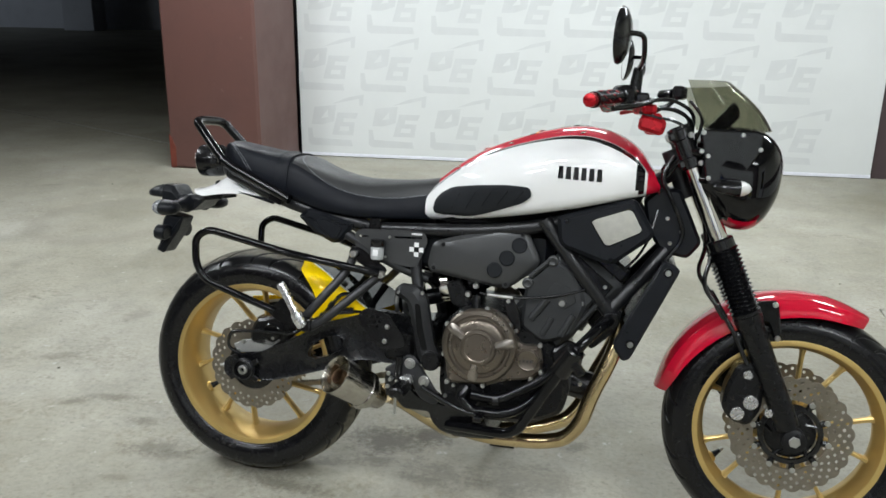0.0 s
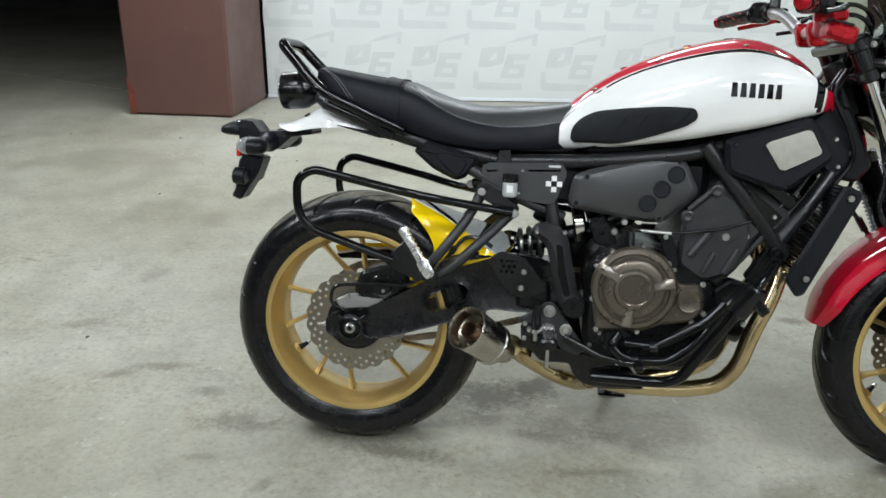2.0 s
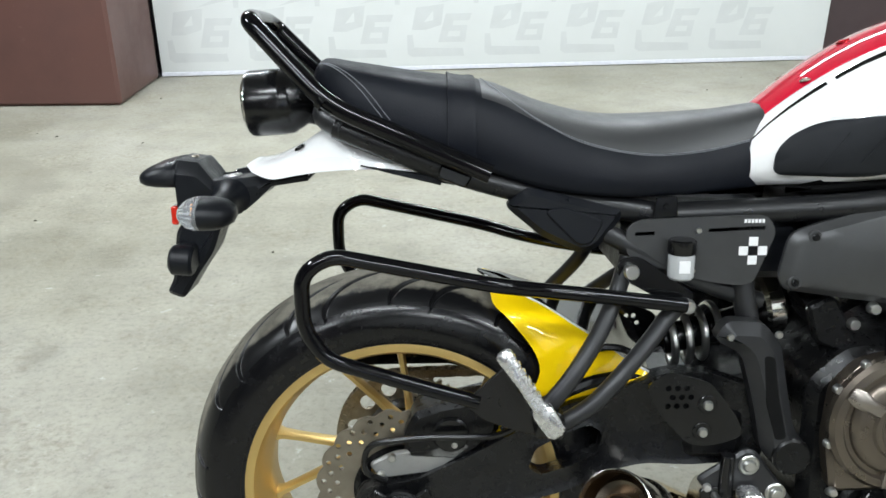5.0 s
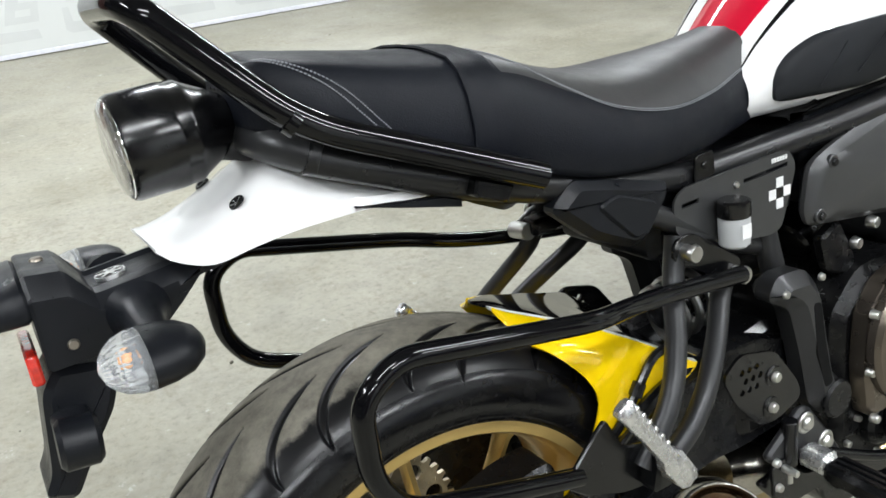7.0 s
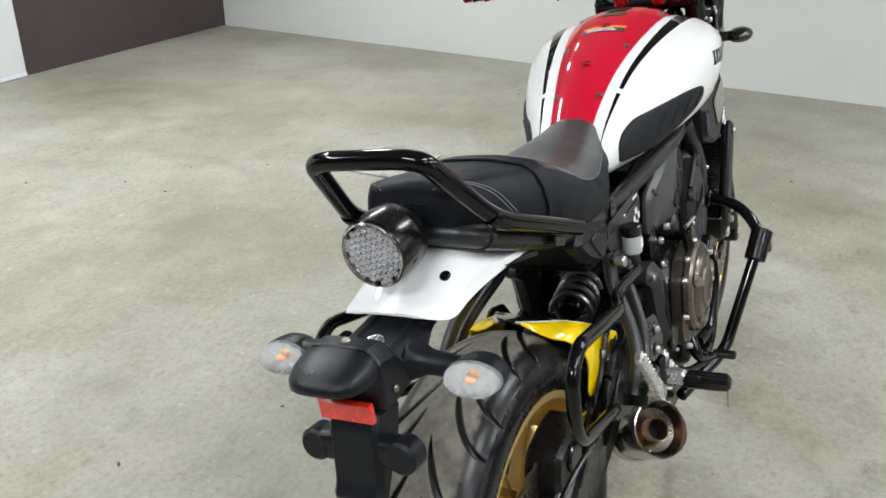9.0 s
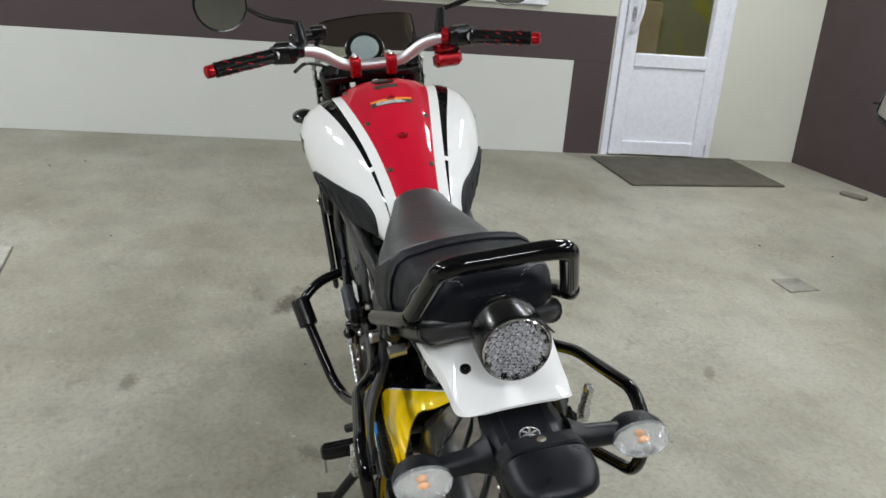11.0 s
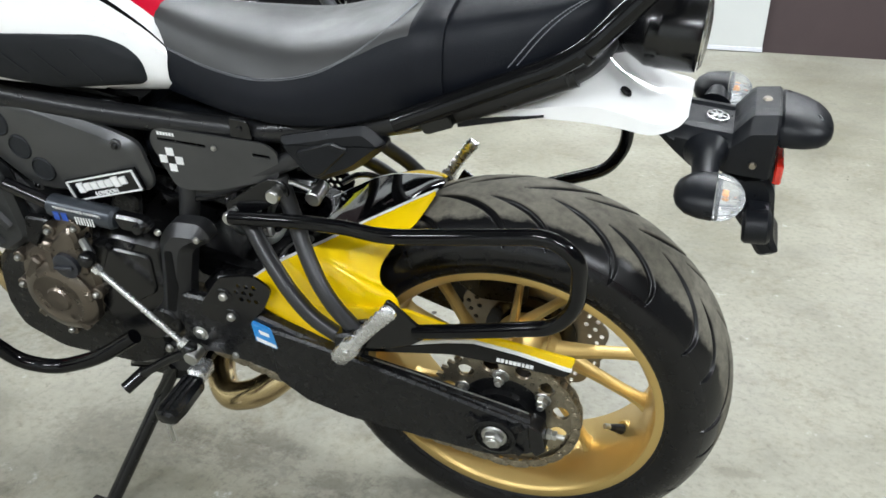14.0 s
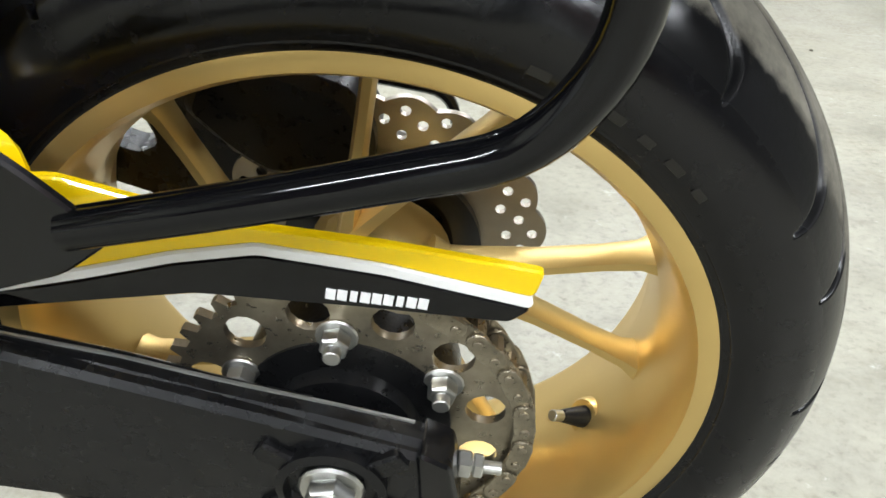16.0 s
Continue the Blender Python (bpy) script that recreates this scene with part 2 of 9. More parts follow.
SATIN_BLACK = stuff("satin black paint", (0.0035, 0.0036, 0.0042), 0.22, mottle=0.25, mottle_scale=18, rough_var=0.06, spec=0.5)
COVER_GREY = stuff("dark grey satin cover", (0.068, 0.069, 0.070), 0.35, metal=0.5, grain=0.12, mottle=0.1, mottle_scale=14, spec=0.5, rough_var=0.04)
FRAME_BLACK = stuff("satin black frame coat", (0.0110, 0.0113, 0.0125), 0.30, metal=0.15, grain=0.12, mottle=0.15, mottle_scale=14, spec=0.5, rough_var=0.04)
MATTE_GREY = stuff("matte dark grey coat", (0.030, 0.0305, 0.032), 0.36, metal=0.35, grain=0.15, mottle=0.15, mottle_scale=14, spec=0.5, rough_var=0.05)
PLASTIC = stuff("black textured plastic", (0.0066, 0.0076, 0.0100), 0.36, grain=0.35, grain_scale=900, mottle=0.2, mottle_scale=12, spec=0.26)
PLASTIC_PAD = stuff("soft black rubber pad", (0.014, 0.0155, 0.018), 0.55, grain=0.3, grain_scale=700, mottle=0.2, spec=0.2)
CAST_BLACK = stuff("black cast aluminium", (0.0060, 0.0061, 0.0066), 0.31, metal=0.15, grain=0.3, grain_scale=500, mottle=0.3, mottle_scale=22, spec=0.36)
ARM_COAT = stuff("satin black swingarm coat", (0.0062, 0.0064, 0.0072), 0.27, metal=0.1, grain=0.06, grain_scale=500, mottle=0.15, mottle_scale=14, rough_var=0.04, spec=0.42)
VINYL_SEAT = stuff("black seat vinyl", (0.0052, 0.0064, 0.0100), 0.50, grain=0.5, grain_scale=650, mottle=0.15, mottle_scale=8, rough_var=0.08, spec=0.20)
VINYL_TOP = stuff("smooth grey-black seat vinyl", (0.034, 0.035, 0.036), 0.43, grain=0.4, grain_scale=550, mottle=0.12, rough_var=0.06, spec=0.6)
THREAD = stuff("grey thread", (0.25, 0.26, 0.28), 0.7)
RUBBER = stuff("tyre rubber", (0.0042, 0.0042, 0.0050), 0.24, grain=0.15, grain_scale=300, mottle=0.3, mottle_scale=15, rough_var=0.08, spec=0.36)
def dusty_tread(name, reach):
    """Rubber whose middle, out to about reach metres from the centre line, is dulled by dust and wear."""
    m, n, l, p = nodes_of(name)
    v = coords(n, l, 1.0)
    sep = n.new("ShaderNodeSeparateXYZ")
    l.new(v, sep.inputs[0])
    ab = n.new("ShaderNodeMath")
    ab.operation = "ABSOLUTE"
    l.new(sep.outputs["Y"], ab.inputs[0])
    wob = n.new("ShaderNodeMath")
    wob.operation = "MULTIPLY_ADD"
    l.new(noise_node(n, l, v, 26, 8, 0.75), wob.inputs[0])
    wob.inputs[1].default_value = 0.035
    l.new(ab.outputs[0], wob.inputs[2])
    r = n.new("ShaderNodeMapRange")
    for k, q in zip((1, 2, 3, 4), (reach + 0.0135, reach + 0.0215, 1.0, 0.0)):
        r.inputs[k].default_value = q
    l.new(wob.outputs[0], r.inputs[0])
    # grooves go near-black here, painting in their shade as well as lacking dust
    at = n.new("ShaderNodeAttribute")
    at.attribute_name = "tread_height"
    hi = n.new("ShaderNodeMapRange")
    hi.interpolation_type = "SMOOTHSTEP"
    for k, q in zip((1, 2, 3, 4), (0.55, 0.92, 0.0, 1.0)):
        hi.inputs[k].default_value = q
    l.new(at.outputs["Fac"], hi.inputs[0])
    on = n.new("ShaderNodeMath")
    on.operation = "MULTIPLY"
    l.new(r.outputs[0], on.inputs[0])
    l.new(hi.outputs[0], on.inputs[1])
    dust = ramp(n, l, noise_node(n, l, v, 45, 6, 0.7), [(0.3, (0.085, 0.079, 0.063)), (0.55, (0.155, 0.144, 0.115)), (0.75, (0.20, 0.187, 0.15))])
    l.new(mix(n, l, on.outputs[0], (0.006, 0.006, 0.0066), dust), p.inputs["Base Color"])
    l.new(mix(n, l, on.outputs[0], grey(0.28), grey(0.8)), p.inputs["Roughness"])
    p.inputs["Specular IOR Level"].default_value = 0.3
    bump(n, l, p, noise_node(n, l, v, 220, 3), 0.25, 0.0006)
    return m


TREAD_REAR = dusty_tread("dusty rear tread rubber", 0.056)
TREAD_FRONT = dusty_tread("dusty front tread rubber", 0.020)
GOLD = stuff("gold wheel paint", (0.63, 0.45, 0.165), 0.36, metal=0.75, mottle=0.04, mottle_scale=5, rough_var=0.0)
CAST_GREY = stuff("dull cast aluminium", (0.30, 0.30, 0.29), 0.5, metal=0.6, mottle=0.1, mottle_scale=30)
STEEL = stuff("brushed disc steel", (0.31, 0.28, 0.235), 0.36, metal=1.0, mottle=0.1, mottle_scale=40, rough_var=0.05)
BOLT_STEEL = stuff("zinc bolt", (0.56, 0.56, 0.54), 0.34, metal=1.0, mottle=0.06, mottle_scale=60, rough_var=0.03)
CAN_STEEL = stuff("satin steel", (0.50, 0.475, 0.43), 0.2, metal=1.0, mottle=0.12, mottle_scale=22, rough_var=0.07)
CHROME = stuff("polished steel", (0.72, 0.70, 0.66), 0.09, metal=1.0, mottle=0.05, rough_var=0.05)
BRONZE_PIPE = stuff("heat-tinted steel pipe", (0.66, 0.52, 0.29), 0.2, metal=1.0, mottle=0.2, mottle_scale=12, rough_var=0.08)
ALU = stuff("bare aluminium", (0.66, 0.66, 0.66), 0.27, metal=0.85, mottle=0.04, mottle_scale=30, rough_var=0.03)
ALU_BAR = stuff("satin silver bar", (0.66, 0.65, 0.66), 0.42, metal=0.9, mottle=0.05, rough_var=0.03)
CYL_GREY = stuff("grey-black cast cylinder coat", (0.021, 0.0222, 0.023), 0.40, grain=0.4, grain_scale=500, mottle=0.25, mottle_scale=20, spec=0.5)
BRONZE = stuff("bronze-grey engine paint", (0.165, 0.14, 0.114), 0.29, metal=0.85, mottle=0.05, mottle_scale=12, rough_var=0.03)
RED_ANO = stuff("red anodised metal", (0.42, 0.008, 0.016), 0.28, metal=0.6, mottle=0.08)
CHAIN_STEEL = stuff("oily chain steel", (0.30, 0.265, 0.20), 0.33, metal=0.9, mottle=0.3, mottle_scale=70)
SPROCKET = stuff("worn sprocket steel", (0.34, 0.30, 0.225), 0.33, metal=0.9, mottle=0.3, mottle_scale=35)
CLEAR = glass("clear lens", (1, 1, 1), 0.05)
SMOKE = glass("smoked windscreen", (0.42, 0.42, 0.34), 0.03, 1.2)
AMBER = stuff("amber bulb", (0.80, 0.36, 0.13), 0.2)
REFLECTOR = stuff("silver reflector", (0.74, 0.74, 0.76), 0.18, metal=0.85, mottle=0.05)
SILVER_DISH = stuff("bright reflector dish", (0.85, 0.85, 0.85), 0.12, metal=1, mottle=0.1, mottle_scale=150)
RIBBED = stuff("ribbed clear plastic", (0.80, 0.82, 0.84), 0.05, mottle=0.05, mottle_scale=60)
RIBBED.node_tree.nodes["Principled BSDF"].inputs["Transmission Weight"].default_value = 0.85
RIBBED.node_tree.nodes["Principled BSDF"].inputs["IOR"].default_value = 1.25
RED_LENS = stuff("red reflector lens", (0.62, 0.022, 0.010), 0.12, coat=1.0, mottle=0.3, mottle_scale=120)
WHITE_PRINT = stuff("white print", (0.8, 0.8, 0.8), 0.4, mottle=0.02)
BLUE_PRINT = stuff("blue print", (0.02, 0.07, 0.35), 0.35)
BLUE_STICKER = stuff("light blue sticker", (0.03, 0.22, 0.55), 0.3)
ORANGE_PRINT = stuff("orange print", (0.85, 0.28, 0.02), 0.4)
FLUID = stuff("translucent reservoir plastic", (0.40, 0.41, 0.41), 0.35, mottle=0.08)
MESH_GREY = stuff("silver wire mesh", (0.50, 0.49, 0.44), 0.4, metal=0.5, mottle=0.1, mottle_scale=50)
# near-black that paints the shade in bores, slots, louvres and under the tank
RECESS_SHADE = stuff("painted recess shade", (0.006, 0.006, 0.006), 0.8, spec=0.1)
DASH_GLASS = stuff("pale display", (0.25, 0.30, 0.30), 0.12, coat=0.8)


# ---- mesh helpers ----
def finish(name, bm, material, parent=None, label="", angle=38):
    bmesh.ops.recalc_face_normals(bm, faces=bm.faces)
    lim = radians(angle)
    for f in bm.faces:
        f.smooth = True
    for e in bm.edges:
        e.smooth = len(e.link_faces) == 2 and e.calc_face_angle(3.2) < lim
    me = bpy.data.meshes.new(name)
    bm.to_mesh(me)
    bm.free()
    for m in material if isinstance(material, (list, tuple)) else [material]:
        me.materials.append(m)
    ob = new(name, me)
    if parent:
        ob.parent = parent
    if label:
        ob["label"] = label
    return ob


def part(name, bm, material, parent, label="", angle=38):
    return finish(name, bm, material, parent, label, angle)


def thing(name, label, category, m=None, group="", kind=""):
    e = new(name)
    e.empty_display_size = 0.1
    if m is not None:
        e.matrix_world = m
    return tagged(e, label, category, group, kind)


def fillet(pts, radius, steps=5, closed=False):
    """A line with its corners rounded."""
    pts = [Vector(p) for p in pts]
    n, out = len(pts), []
    for i, p in enumerate(pts):
        if not closed and i in (0, n - 1):
            out.append(p)
            continue
        a, b = pts[i - 1], pts[(i + 1) % n]
        u, v = (a - p), (b - p)
        d = min(radius, u.length * 0.45, v.length * 0.45)
        if d < 1e-5:
            out.append(p)
            continue
        s, e = p + u.normalized() * d, p + v.normalized() * d
        for k in range(steps + 1):
            t = k / steps
            out.append(s * (1 - t) ** 2 + p * 2 * t * (1 - t) + e * t * t)
    return out


def ring_faces(bm, rings, close=True, caps=True, closed_path=False):
    vs = [[bm.verts.new(p) for p in r] for r in rings]
    n = len(vs[0])
    pairs = list(zip(vs, vs[1:])) + ([(vs[-1], vs[0])] if closed_path else [])
    for a, b in pairs:
        for i in range(n if close else n - 1):
            j = (i + 1) % n
            bm.faces.new((a[i], a[j], b[j], b[i]))
    if caps and close and not closed_path:
        bm.faces.new(vs[0][::-1])
        bm.faces.new(vs[-1])
    return vs


def tube(pts, r, n=12, bend=0.03, bm=None, radii=None, closed=False, steps=5, oval=1.0):
    bm = bm or bmesh.new()
    line = fillet(pts, bend, steps, closed) if bend and len(pts) > 2 else [Vector(p) for p in pts]
    clean = [line[0]]
    for p in line[1:]:
        if (p - clean[-1]).length > 1e-5:
            clean.append(p)
    line = clean
    m = len(line)
    tang = []
    for i in range(m):
        if closed:
            t = line[(i + 1) % m] - line[i - 1]
        else:
            t = line[min(i + 1, m - 1)] - line[max(i - 1, 0)]
        tang.append(t.normalized())
    side = tang[0].orthogonal().normalized()
    rings = []
    for i in range(m):
        side = (side - tang[i] * side.dot(tang[i])).normalized()
        other = tang[i].cross(side)
        rr = r if radii is None else np.interp(i / (m - 1), np.linspace(0, 1, len(radii)), radii)
        rings.append([line[i] + side * math.cos(a) * rr + other * math.sin(a) * rr * oval for a in np.linspace(0, 2 * math.pi, n, endpoint=False)])
    ring_faces(bm, rings, closed_path=closed)
    return bm


def frame_of(axis):
    z = Vector(axis).normalized()
    x = z.orthogonal().normalized()
    return Matrix((x, z.cross(x), z)).transposed()


def lathe(profile, centre=(0, 0, 0), axis=(0, 1, 0), n=48, closed=False, bm=None, caps=False):
    """Turns (radius, along) pairs round an axis."""
    bm = bm or bmesh.new()
    f, c = frame_of(axis), Vector(centre)
    rings = [[c + f @ Vector((r * math.cos(a), r * math.sin(a), h)) for a in np.linspace(0, 2 * math.pi, n, endpoint=False)] for r, h in profile]
    ring_faces(bm, rings, caps=caps, closed_path=closed)
    return bm


def rod(a, b, r, r2=None, n=16, bevel=0.0, bm=None):
    """A round bar from a to b, with its edges eased."""
    a, b = Vector(a), Vector(b)
    r2 = r if r2 is None else r2
    h = (b - a).length
    e = min(bevel or 0.12 * min(r, r2), 0.4 * h)
    prof = [(max(r - e, 1e-4), 0), (r, e), (r2, h - e), (max(r2 - e, 1e-4), h)]
    return lathe(prof, a, b - a, n, bm=bm, caps=True)


def slab(outline, y0, y1, round_=0.006, bevel=0.002, bm=None, plane="xz", crown=0.0):
    """A plate: an outline with rounded corners, given a thickness and eased edges."""
    bm = bm or bmesh.new()
    pts = fillet([(p[0], 0, p[1]) for p in outline], round_, 3, closed=True) if round_ else [Vector((p[0], 0, p[1])) for p in outline]
    c = sum(pts, Vector()) / len(pts)
    m = len(pts)
    area = sum(pts[i].x * pts[(i + 1) % m].z - pts[(i + 1) % m].x * pts[i].z for i in range(m))
    sgn = 1 if area > 0 else -1

    def inset(d):
        res = []
        for i in range(m):
            t = (pts[(i + 1) % m] - pts[i - 1]).normalized()
            res.append(pts[i] + Vector((-t.z, 0, t.x)) * d * sgn)
        return res

    b = min(bevel, abs(y1 - y0) * 0.4)
    s = 1 if y1 > y0 else -1
    rings = []
    for d, y in ((b, y0), (0, y0 + s * b), (0, y1 - s * b), (b, y1)):
        rings.append([Vector((p.x, y, p.z)) for p in inset(d)])
    if crown:
        for q in (0.86, 0.7, 0.52, 0.32, 0.12):
            rings.append([Vector((c.x + (p.x - c.x) * q, y1 + s * crown * (1 - q * q), c.z + (p.z - c.z) * q)) for p in pts])
    if plane == "xy":
        rings = [[Vector((p.x, p.z, p.y)) for p in r] for r in rings]
    if plane == "yz":
        rings = [[Vector((p.y, p.x, p.z)) for p in r] for r in rings]
    ring_faces(bm, rings)
    return bm


def block(m, size, bevel=0.004, bm=None):
    """A box with eased edges at a pose."""
    sx, sy, sz = (v / 2 for v in size)
    b = min(bevel, sx * 0.45, sy * 0.45, sz * 0.45)
    own = slab([(-sx, -sz), (sx, -sz), (sx, sz), (-sx, sz)], -sy, sy, b * 1.5, b)
    own.transform(m)
    if bm is None:
        return own
    me = bpy.data.meshes.new("tmp")
    own.to_mesh(me)
    own.free()
    bm.from_mesh(me)
    bpy.data.meshes.remove(me)
    return bm


def holed(outer, holes, y0, y1, bm=None):
    """A flat plate in the xz plane with holes right through it."""
    bm = bm or bmesh.new()
    first = len(bm.verts)
    edges = []
    for loop in (outer, *holes):
        vs = [bm.verts.new((p[0], y0, p[1])) for p in loop]
        edges += [bm.edges.new((vs[i], vs[(i + 1) % len(vs)])) for i in range(len(vs))]
    faces = [g for g in bmesh.ops.triangle_fill(bm, edges=edges, use_beauty=True, use_dissolve=False)["geom"] if isinstance(g, bmesh.types.BMFace)]
    ext = bmesh.ops.extrude_face_region(bm, geom=faces)["geom"]
    for v in ext:
        if isinstance(v, bmesh.types.BMVert):
            v.co.y = y1
    return bm


def circle(cx, cz, r, n=10, phase=0.0):
    return [(cx + r * math.cos(phase + 2 * math.pi * k / n), cz + r * math.sin(phase + 2 * math.pi * k / n)) for k in range(n)]


def smooth_curve(pts, per=6):
    """A Catmull-Rom line through points."""
    p = [np.array(q, float) for q in pts]
    p = [2 * p[0] - p[1], *p, 2 * p[-1] - p[-2]]
    out = []
    for i in range(1, len(p) - 2):
        for k in range(per):
            t = k / per
            a, b, c, d = p[i - 1], p[i], p[i + 1], p[i + 2]
            out.append(0.5 * (2 * b + (c - a) * t + (2 * a - 5 * b + 4 * c - d) * t * t + (3 * b - a - 3 * c + d) * t ** 3))
    out.append(p[-2])
    return out


def catmull_table(xs, rows, steps):
    """Rows of values at xs, drawn out smoothly to more steps."""
    fine = smooth_curve([np.r_[x, r] for x, r in zip(xs, rows)], steps)
    return [(f[0], f[1:]) for f in fine]


# ---- the hall ----
def wall_slab(name, a, b, thick, z0, z1, material, label):
    """A wall between two plan points; its thickness lies to the right of the way from a to b."""
    a, b = Vector((*a, 0)), Vector((*b, 0))
    d = (b - a).normalized()
    nrm = Vector((d.y, -d.x, 0)) * thick
    bm = bmesh.new()
    ring_faces(bm, [[p + Vector((0, 0, z)) for p in (a, b, b + nrm, a + nrm)] for z in (z0, z1)])
    return tagged(finish(name, bm, material), label, "wall", kind="structure")


FRONT_A, FRONT_B = (4.34, -3.40), (4.91, 4.92)
RIGHT_B = (-1.75, -3.93)
LEFT_A = (-1.74, 4.37)


def along(a, b, u, off=0.0):
    """The plan point u metres from a towards b, off metres to the left of that way."""
    a, b = Vector(a), Vector(b)
    d = (b - a).normalized()
    return a + d * u + Vector((-d.y, d.x)) * off


def wall_frame(a, b):
    """A pose whose x runs along the wall, z up, and -y into the room (the room lies to the right of a to b)."""
    d = (Vector(b) - Vector(a)).normalized()
    return Matrix(((d.x, -d.y, 0, a[0]), (d.y, d.x, 0, a[1]), (0, 0, 1, 0), (0, 0, 0, 1)))


bm = bmesh.new()
bmesh.ops.create_grid(bm, x_segments=2, y_segments=2, size=1)
for v in bm.verts:
    v.co.x, v.co.y = v.co.x * 17 - 9, v.co.y * 16 + 7.5
floor = tagged(finish("floor", bm, CONCRETE), "worn stained grey-beige concrete garage floor", "floor", kind="structure")

# out of view; its height and grey tone are chosen for the light
bm = block(pose(-9, 7.5, CEIL + 0.1), (36, 33, 0.2), 0.01)
tagged(finish("ceiling", bm, CEILING_PAINT), "unseen plain grey hall ceiling", "ceiling", kind="structure")

# the front wall in pieces round the door
DOOR_U0, DOOR_U1, DOOR_H = 0.66, 1.49, 2.08
FL_FRONT = lambda u: tuple(along(FRONT_A, FRONT_B, u))
END_U = (Vector(FRONT_B) - Vector(FRONT_A)).length
wall_slab("wall_front_corner", FL_FRONT(0), FL_FRONT(DOOR_U0), 0.25, 0, CEIL, WALL_CREAM, "cream painted wall beside the door")
wall_slab("wall_front_lintel", FL_FRONT(DOOR_U0), FL_FRONT(DOOR_U1), 0.25, DOOR_H, CEIL, WALL_CREAM, "cream painted wall over the door")
wall_slab("wall_front", FL_FRONT(DOOR_U1), FL_FRONT(END_U), 0.25, 0, CEIL, WALL_CREAM, "cream painted wall with a brown band")
WF = wall_frame(FRONT_A, FRONT_B)


def wall_panel(name, frame_m, u0, u1, z0, z1, depth, material, label, kind="structure", bevel=0.002):
    # panels lie 1 mm into the wall and stand proud to the room side
    bm = slab([(u0, z0), (u1, z0), (u1, z1), (u0, z1)], -0.001, depth, 0.0, bevel)
    bm.transform(frame_m)
    return tagged(finish(name, bm, material), label, "wall panel", kind=kind)


wall_panel("wall_band_upper", WF, DOOR_U1 + 0.012, END_U - 0.01, 0.645, 0.955, 0.006, WALL_BROWN, "dark brown painted band on the wall")
wall_panel("wall_band_post", WF, DOOR_U1 + 0.012, 1.765, 0.0, 0.645, 0.006, WALL_BROWN, "dark brown painted strip beside the door")
wall_panel("wall_dado", WF, 1.765, END_U - 0.01, 0.0, 0.645, 0.010, WALL_WHITE, "white painted lower wall")
bm = slab([(2.0, 0.995), (3.2, 0.995), (3.2, 1.03), (2.0, 1.03)], -0.001, 0.05, 0.004, 0.004)
bm.transform(WF)
tagged(finish("window_sill", bm, PVC), "white window sill above the brown band", "window sill", kind="structure")

# side walls
wall_slab("wall_right", RIGHT_B, FRONT_A, 0.25, 0, CEIL, WALL_BROWN, "dark brown painted side wall")
wall_slab("wall_left", FRONT_B, LEFT_A, 0.25, 0, CEIL, WALL_BROWN, "brown painted wall behind the banner")
wall_slab("wall_far_right", (-9.0, -6.6), (-1.75, -6.6), 0.2, 0, CEIL, WALL_DARK, "dim wall of the next bay")
wall_slab("wall_return_right", (-1.75, -6.6), RIGHT_B, 0.2, 0, CEIL, WALL_DARK, "end of the side wall")
wall_slab("wall_back", (-9.0, 7.42), (-9.0, -6.6), 0.2, 0, CEIL, WALL_CREAM, "plain back wall of the hall")

# red-brown steel gate post
bm = bmesh.new()
block(pose(-2.065, 3.970, CEIL / 2), (0.74, 0.74, CEIL - 0.004), 0.018, bm)
post = tagged(finish("gate_post", bm, STEEL_BROWN), "scuffed red-brown painted steel gate post", "post", kind="structure")
bm = block(pose(-1.710, 4.33, CEIL / 2), (0.03, 0.09, CEIL - 0.004), 0.006)
part("edge_strip", bm, SATIN_BLACK, post, "dark steel edge strip beside the banner")
bm = slab([(0, 0.005), (0.045, 0.005), (0.05, 0.16), (0.02, 0.23), (0.0, 0.26)], -0.002, 0.003, 0.006, 0.001)
bm.transform(pose(-2.433, 3.60, 0, 0, 0, 180) @ Matrix.Scale(-1, 4, (1, 0, 0)))
part("rust_patch", bm, stuff("bare red primer", (0.16, 0.035, 0.02), 0.6, mottle=0.3), post, "patch of worn red primer")

# the dark hall behind the gate
DIM_WASH = painted_wall("dim whitewash", (0.55, 0.56, 0.6))
# added out of view to keep the lamps' light out of this hall
wall_slab("wall_gate_lintel", (-2.3, 4.30), (-9.0, 7.42), 0.2, 1.75, CEIL, WALL_DARK, "unseen wall added over the gateway to stop lamp light")
wall_slab("wall_dim_back", (-24.0, 20.2), (-2.2, 22.0), 0.2, 0, CEIL, DIM_WASH, "dim whitewashed far wall")
tagged(finish("hall_column", block(pose(-14.9, 19.9, CEIL / 2, 0, 0, 5), (0.95, 0.7, CEIL - 0.01), 0.02), DIM_WASH), "dim whitewashed concrete column in the back hall", "column", kind="structure")
wall_slab("wall_dim_side", (-2.2, 22.0), (-2.0, 4.5), 0.2, 0, CEIL, WALL_DARK, "dim side wall of the back hall")
wall_slab("wall_dim_left", (-24.0, 7.2), (-24.0, 20.2), 0.2, 0, CEIL, WALL_DARK, "dim side wall of the back hall")
wall_slab("wall_dim_front", (-9.0, 7.42), (-24.0, 7.2), 0.2, 0, CEIL, WALL_DARK, "dim wall beside the gateway")
bm = slab([(-2.36, 4.17), (-8.99, 7.24), (-8.98, 7.27), (-2.35, 4.20)], 0.0, 0.006, 0.0, 0.001, plane="xy")
